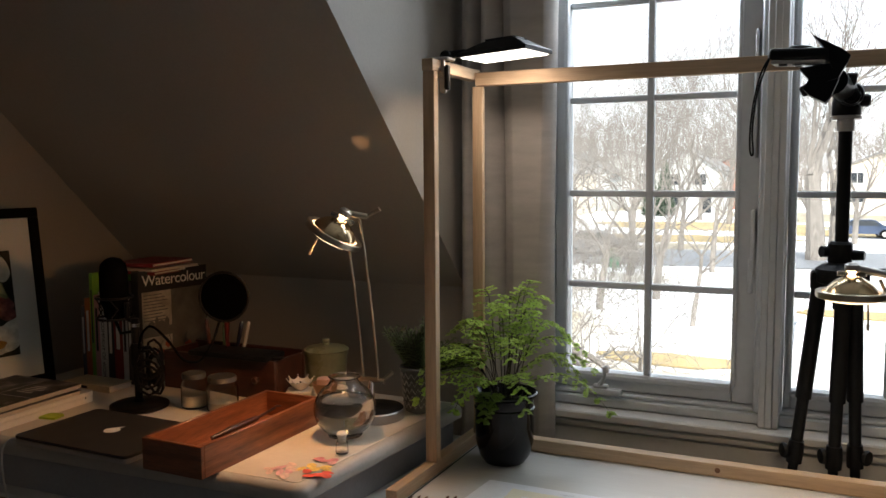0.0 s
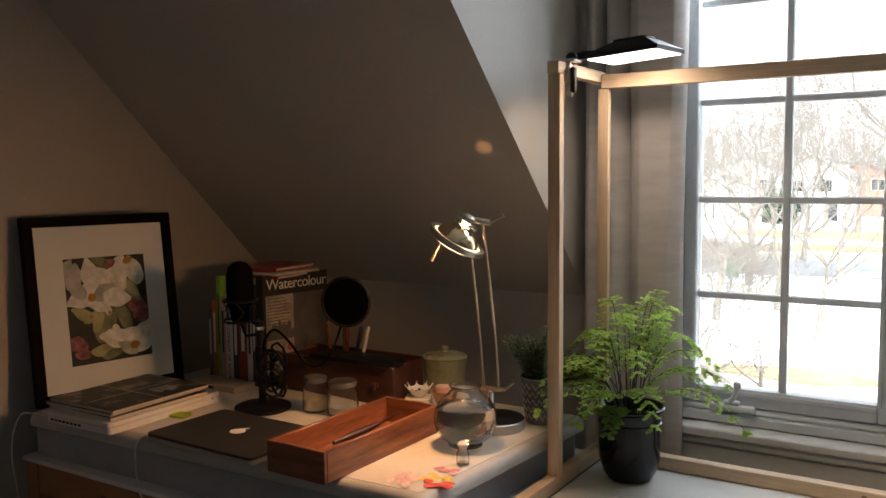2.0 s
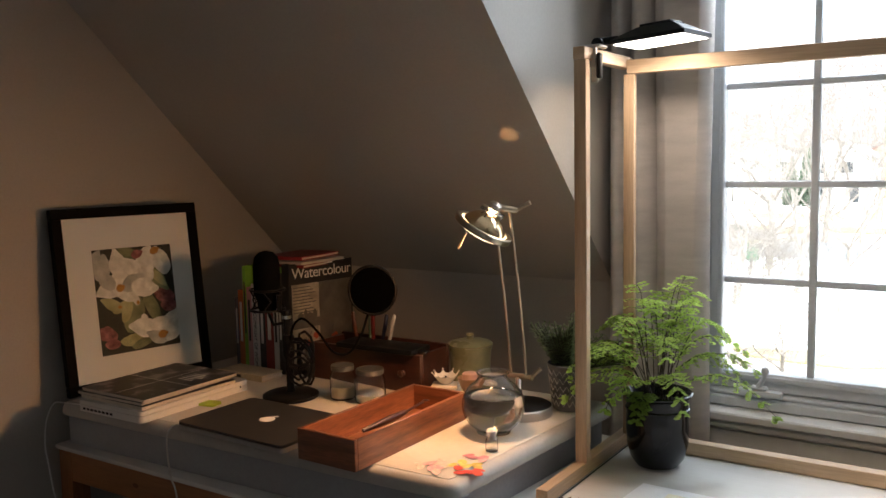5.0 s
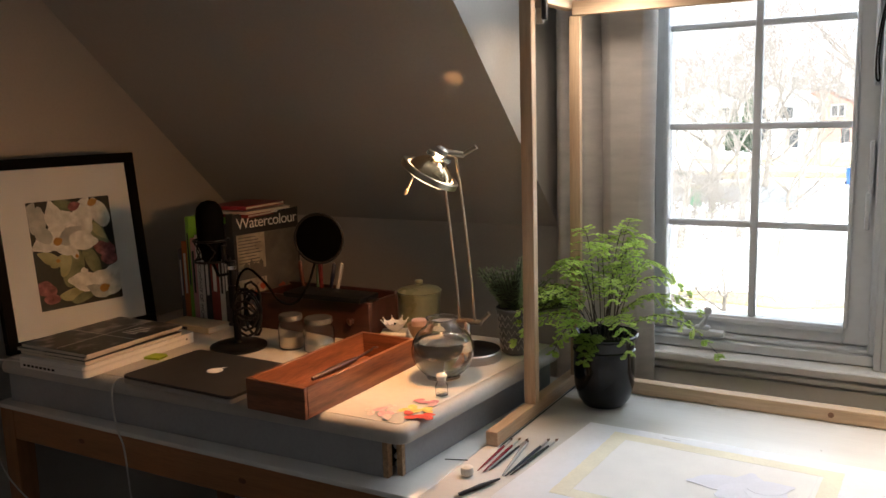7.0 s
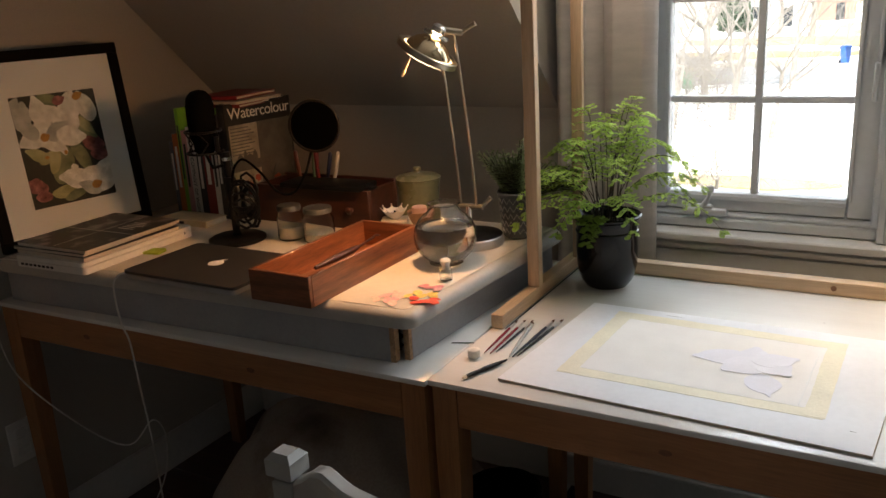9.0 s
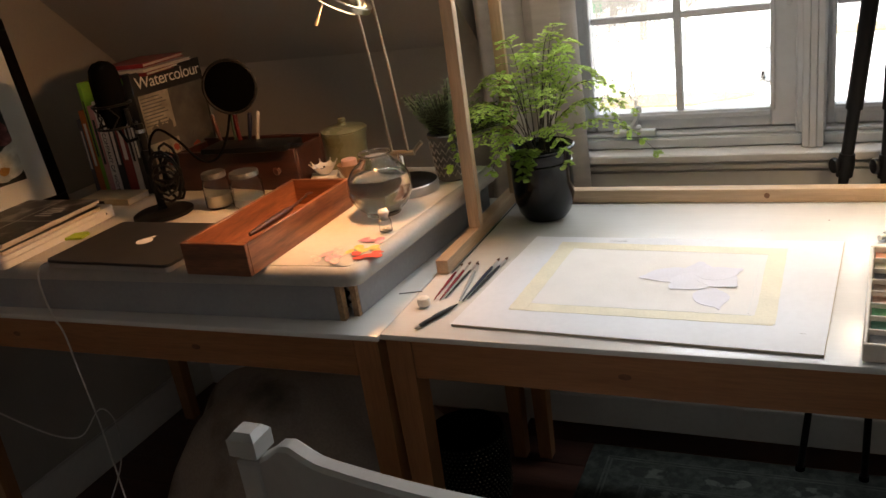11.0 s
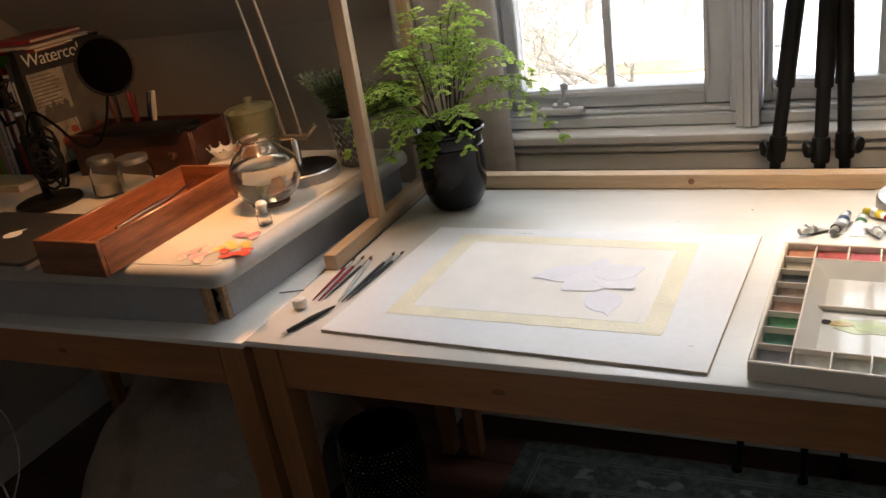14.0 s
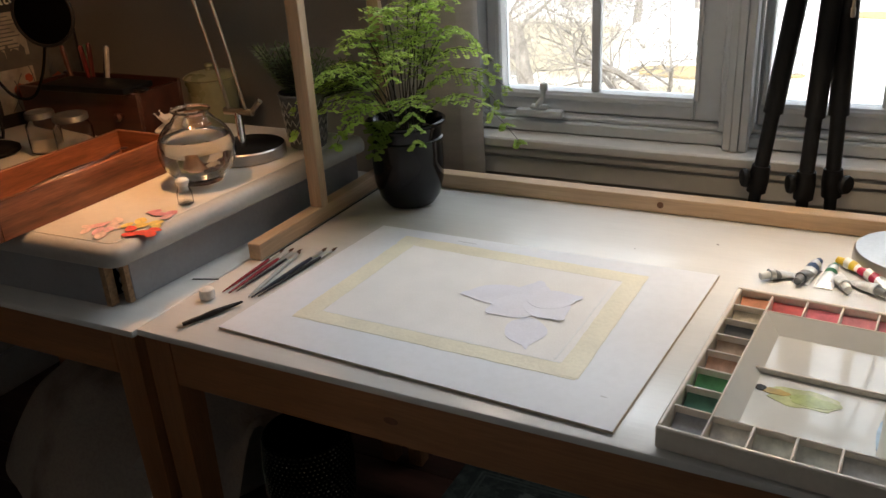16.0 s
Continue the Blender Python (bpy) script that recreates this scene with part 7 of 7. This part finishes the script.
def bare_tree(x, y, h, r, seed, spread, label, limbs=4, depth=5):
    """A leafless tree: a tapered trunk, forking limbs and many fine twigs."""
    rg_ = random.Random(seed)
    t = thing("tree", (x, y, GZ), label, "tree", "bare trees")
    trunk, limb, twig = Shape(), Shape(), Shape()

    def grow(p, d, L, rad, lev):
        n = 4
        pts, rs = [p], [rad]
        q, dd = p.copy(), d.copy()
        for i in range(n):
            w_ = 0.05 if lev == 0 else 0.21
            dd = (dd + Vector((rg_.gauss(0, w_), rg_.gauss(0, w_), rg_.gauss(0.05, 0.09)))).normalized()
            q = q + dd * (L / n)
            pts.append(q.copy())
            rs.append(rad * (1 - 0.40 * (i + 1) / n))
        (trunk if lev == 0 else limb if lev < 3 else twig).tube(pts, rs, 9 if lev == 0 else 6 if lev < 3 else 3)
        if lev >= depth:
            return
        kids = limbs if lev == 0 else 4 if lev < 3 else 3
        for k in range(kids):
            i = n if k == 0 else rg_.randint(2, n)
            side = dd.orthogonal().normalized()
            side.rotate(Matrix.Rotation(rg_.uniform(0, 6.283), 3, dd))
            nd = (dd * (1.0 - 0.35 * spread) + side * spread * rg_.uniform(0.55, 1.1) + Vector((0, 0, 0.12))).normalized()
            grow(pts[i], nd, L * (rg_.uniform(0.95, 1.25) if lev == 0 else rg_.uniform(0.58, 0.84)), max(0.0045, rs[i] * (rg_.uniform(0.60, 0.80) if k == 0 else rg_.uniform(0.38, 0.62))), lev + 1)

    grow(Vector((0, 0, -0.1)), Vector((0.03, 0, 1)).normalized(), h * 0.23, r, 0)
    part("trunk", trunk, BARK, t)
    part("limbs", limb, BARK, t)
    tagged(part("twigs", twig, BARK, t), kind="stuff")
    return t


def place(az, d):
    return d * math.sin(radians(az)), d * math.cos(radians(az))


for az, d, h, r, sd, sp, lab, lm, dp in ((-10.9, 36, 14.5, 0.17, 3, 0.75, "bare spreading tree on the snowy lawn", 4, 5), (-14.6, 33, 12.5, 0.16, 8, 0.95, "bare gnarled crab apple tree", 4, 5), (-21.5, 23, 7.0, 0.24, 5, 1.0, "old gnarled bare apple tree", 5, 6),
                                         (-12.6, 44, 15, 0.20, 41, 0.8, "bare spreading garden tree", 5, 6), (-7.4, 46, 15, 0.16, 42, 0.6, "bare garden tree with many twigs", 4, 6), (-1.25, 54, 22, 0.62, 12, 0.42, "tall thick-trunked bare maple", 4, 7), (-0.35, 58, 20, 0.36, 14, 0.42, "tall bare maple beside the street", 4, 5), (-6.4, 86, 15, 0.30, 21, 0.6, "bare street tree across the road", 4, 5),
                                         (-8.2, 92, 14, 0.28, 22, 0.6, "bare street tree across the road", 4, 5), (-12.5, 80, 16, 0.30, 23, 0.6, "bare street tree across the road", 4, 5), (-17, 84, 16, 0.30, 24, 0.6, "bare street tree across the road", 4, 5), (3.5, 84, 16, 0.30, 25, 0.6, "bare street tree across the road", 4, 5),
                                         (-3.2, 104, 17, 0.32, 26, 0.6, "bare far tree among the houses", 4, 5), (7, 60, 16, 0.32, 27, 0.6, "bare tree by the street", 4, 5), (-4.6, 120, 18, 0.30, 28, 0.6, "bare far tree among the houses", 4, 5), (-14.5, 118, 18, 0.3, 29, 0.6, "bare far tree among the houses", 4, 5)):
    x, y = place(az, d)
    bare_tree(x, y, h, r, sd, sp, lab, lm, dp)


for az, d, h, r, sd, sp, lab in ((-13.4, 15.5, 7.4, 0.15, 91, 1.10, "low gnarled bare crab apple in the garden below"), (-8.6, 30, 11.0, 0.10, 97, 0.95, "gnarled bare apple tree on the lawn"), (-12.4, 50, 13, 0.22, 92, 0.7, "bare garden maple with a dense twiggy crown"),
                                 (-9.4, 58, 14, 0.20, 93, 0.6, "bare garden maple with a dense twiggy crown"), (-16.4, 62, 14, 0.24, 94, 0.65, "bare garden maple with a dense twiggy crown"), (0.9, 66, 15, 0.22, 95, 0.6, "bare garden maple with a dense twiggy crown")):
    x, y = place(az, d)
    bare_tree(x, y, h, r, sd, sp, lab, 6, 6)
for az, d, h, sd in ((-14.8, 40, 4.2, 61), (-13.7, 43, 3.6, 62), (-12.6, 41, 3.8, 63), (-11.8, 45, 3.4, 64), (-15.6, 44, 4.0, 65), (-13.0, 39, 3.0, 66)):
    x, y = place(az, d)
    bare_tree(x, y, h, 0.05, sd, 1.15, "bare brown shrub in the hedge by the street", 7, 5)

# hazy winter woods behind the houses, the haze put into pale twig colour
woods = Shape()
wr = random.Random(77)
for k in range(330):
    x, y = place(wr.uniform(-26, 14), wr.uniform(140, 210))
    hh = wr.uniform(9, 17)
    p = Vector((x, y, GZ - 0.1))
    woods.tube([p, p + Vector((wr.gauss(0, 0.4), 0, hh * 0.5)), p + Vector((wr.gauss(0, 0.9), 0, hh))], [0.16, 0.10, 0.03], 3)
    for q in range(34):
        u = wr.uniform(0.18, 0.96)
        b = p + Vector((0, 0, hh * u))
        ln = hh * 0.30 * (1.1 - u) * wr.uniform(0.6, 1.4) + 0.7
        a = wr.uniform(0, 6.283)
        d = Vector((math.cos(a) * 0.8, math.sin(a) * 0.8, wr.uniform(0.3, 1.1)))
        m_ = b + d * ln * 0.5 + Vector((wr.gauss(0, 0.15), 0, wr.gauss(0, 0.15)))
        woods.tube([b, m_, b + d * ln + Vector((wr.gauss(0, 0.3), 0, 0.2))], [0.045, 0.035, 0.018], 3)
wd_ = single("far_woods", woods, surf("hazed_winter_twigs", (0.30, 0.265, 0.235), 0.9, var=0.25, scale=0.2, fine=3, bump=0.0), (0, 0, 0), "hazy bare winter woods behind the houses", "woods", "", "stuff")


def spruce(x, y, h, seed):
    rg_ = random.Random(seed)
    t = thing("conifer", (x, y, GZ), "dark green columnar conifer beside a house", "tree", "conifers")
    part("trunk", Shape().tube([(0, 0, -0.1), (0, 0, h * 0.9)], [0.15, 0.03], 7), BARK, t)
    s = Shape()
    for k in range(900):
        z = h * (0.06 + 0.92 * (k / 900))
        rad = (h * 0.21) * (1 - z / h) ** 0.7 + 0.1
        a = rg_.uniform(0, 6.283)
        d = Vector((math.cos(a), math.sin(a), rg_.uniform(-0.5, 0.2)))
        p = Vector((0, 0, z)) + d * rad * rg_.uniform(0.3, 0.7)
        q = p + d * rad * 0.45
        w = Vector((-math.sin(a), math.cos(a), 0)) * 0.22
        s.add([p - w, p + w, q + Vector((0, 0, -0.1)), p + Vector((0, 0, 0.25))], [(0, 1, 2), (0, 2, 3), (1, 3, 2)])
    tagged(part("needles", s, SPRUCE, t), kind="stuff")


for az, d, h, sd in ((-10.4, 100, 6.5, 1), (-11.3, 102, 5.5, 2), (-3.0, 90, 5, 3), (4.6, 96, 8, 4)):
    spruce(*place(az, d), h, sd)


def house(x, y, w, dpt, eave, ridge, wallmat, label, wins, turn=0.0):
    hs = thing("house", pose(x, y, GZ, 0, 0, turn), label, "house", "houses across the street")
    part("wall", Shape().box(-w / 2, w / 2, 0, dpt, -0.2, eave).add([(-w / 2, 0, eave), (w / 2, 0, eave), (0, 0, ridge), (-w / 2, dpt, eave), (w / 2, dpt, eave), (0, dpt, ridge)], [(0, 1, 2), (5, 4, 3)]), wallmat, hs)
    o = 0.4
    sl = (ridge - eave) / (w / 2)
    rf = Shape()
    for sg in (-1, 1):
        vs_ = [(0, -o, ridge + 0.02), (0, dpt + o, ridge + 0.02), (sg * (w / 2 + o), dpt + o, eave - o * sl), (sg * (w / 2 + o), -o, eave - o * sl)]
        rf.add(vs_ + [(a, b, c + 0.18) for a, b, c in vs_], [(0, 1, 2, 3), (7, 6, 5, 4), (0, 3, 7, 4), (1, 5, 6, 2), (2, 6, 7, 3)])
    roof = part("roof", rf, SHINGLE, hs)
    part("chimney", Shape().box(w * 0.18, w * 0.18 + 0.7, dpt * 0.4, dpt * 0.4 + 0.7, eave, ridge + 0.7), SHINGLE, roof)
    for wx, wz, ww_, wh in wins:
        win = part("window", Shape().box(wx - ww_ / 2 - 0.1, wx + ww_ / 2 + 0.1, -0.06, 0.0, wz - 0.1, wz + wh + 0.1), SIDING, hs)
        part("pane", Shape().box(wx - ww_ / 2, wx - 0.04, -0.09, -0.061, wz, wz + wh).box(wx + 0.04, wx + ww_ / 2, -0.09, -0.061, wz, wz + wh), DARKWIN, win)
    part("door", Shape().box(w * 0.25, w * 0.25 + 1.0, -0.08, 0, 0, 2.1), DARKWIN, hs)


hx = [place(-9.0, 108), place(-6.2, 118), place(-16.5, 112), place(2.2, 122), place(-19.5, 100), place(7.5, 112), place(-12.8, 128)]
for (x, y), w, wm, lab, e, r_ in zip(hx, (7.5, 9, 10, 12, 10, 11, 10), (SIDING, BRICKR, SIDING, TAN, TAN, SIDING, SIDING),
                                     ("white sided two-storey house with gable roof", "red brick house with grey roof", "white sided house behind bare trees", "long tan rendered house", "tan rendered house behind trees", "white house beyond the street", "pale far house behind bare trees"),
                                     (5.2, 4.6, 5.0, 4.8, 5, 5, 5.4), (7.6, 7.0, 7.4, 7.2, 7.4, 7.4, 8)):
    house(x, y, w, 9, e, r_, wm, lab, ((-w * 0.22, 3.4, 1.4, 1.3), (w * 0.2, 3.4, 1.4, 1.3), (-w * 0.22, 0.9, 1.6, 1.4)), rng.uniform(-12, 12))


def car(x, y, turn, col, label):
    c = thing("parked_car", pose(x, y, GZ + 0.03, 0, 0, turn), label, "car", "parked cars")
    pm = surf("car_paint", col, 0.25, var=0.06, scale=2, fine=20, bump=0.0, coat=0.6)
    prof = [(-2.2, 0.35), (-2.25, 0.75), (-1.5, 0.95), (-0.9, 1.42), (0.7, 1.45), (1.4, 0.98), (2.15, 0.88), (2.2, 0.35)]
    part("body", Shape().plate(prof, -0.88, 0.88, at=pose(0, 0, 0, 90)), pm, c)
    gp = [(-1.30, 0.98), (-0.82, 1.36), (0.62, 1.38), (1.15, 0.98)]
    part("side_window", Shape().plate(gp, -0.895, 0.895, at=pose(0, 0, 0, 90)), DARKWIN, c)
    for wx in (-1.4, 1.4):
        for wy in (-0.85, 0.85):
            wl_ = part("wheel", Shape().lathe([(0.33, -0.1), (0.34, -0.06), (0.34, 0.06), (0.33, 0.1)], 20, at=pose(wx, wy, 0.34, 90)), BLACK_MATT, c)
            part("rim", Shape().lathe([(0.2, -0.11), (0.2, 0.11)], 16, at=pose(wx, wy, 0.34, 90)), STEEL, wl_)


x, y = place(1.3, 72)
car(x, y, 8, (0.03, 0.05, 0.10), "dark blue car parked across the street")
x, y = place(-15.0, 55)
car(x, y, 8, (0.30, 0.31, 0.32), "pale grey car parked at the kerb")


def bin_(az, d, col, label, lidcol):
    x, y = place(az, d)
    b = thing("wheelie_bin", pose(x, y, GZ + 0.01, 0, 0, 10), label, "bin", "wheelie bins")
    m, ml = plain("bin_plastic", col, 0.5, scale=6), plain("bin_lid_plastic", lidcol, 0.5, scale=6)
    vs_ = [(sx * (0.24 if k == 0 else 0.30), sy * (0.26 if k == 0 else 0.36), z) for k, z in enumerate((0.05, 1.0)) for sx, sy in ((-1, -1), (1, -1), (1, 1), (-1, 1))]
    part("body", Shape().add(vs_, [(3, 2, 1, 0), (4, 5, 6, 7), (0, 1, 5, 4), (1, 2, 6, 5), (2, 3, 7, 6), (3, 0, 4, 7)]), m, b)
    part("lid", Shape().box(-0.33, 0.33, -0.40, 0.38, 1.0, 1.08, 0.02), ml, b)
    for sx in (-1, 1):
        part("wheel", Shape().lathe([(0.11, -0.04), (0.11, 0.04)], 16, at=pose(sx * 0.27, 0.3, 0.11, 0, 90)), BLACK_MATT, b)


bin_(-3.1, 26, (0.20, 0.22, 0.25), "grey wheelie bin standing in the snow", (0.20, 0.22, 0.25))
bin_(-13.6, 47, (0.02, 0.22, 0.10), "green recycling bin by the street", (0.35, 0.33, 0.03))
bin_(-4.5, 60, (0.03, 0.10, 0.35), "blue recycling bin across the street", (0.03, 0.10, 0.35))

# ---- floor boards ----
fl = structure("floor", Shape().box(XL, XEND, YB, YW, -0.12, -0.012), BLACK_MATT, "dark reddish wooden board floor", "floor")
nb = 36
bwid = (YW - YB) / nb
plank = Shape().box(0, XEND - XL, 0.0008, bwid - 0.0008, -0.0115, -0.0002, 0.0012).mesh("floor_board", FLOOR)
for k in range(nb):
    part("floor_board", plank, FLOOR, fl, at=Matrix.Translation((XL, YB + bwid * k, 0)))
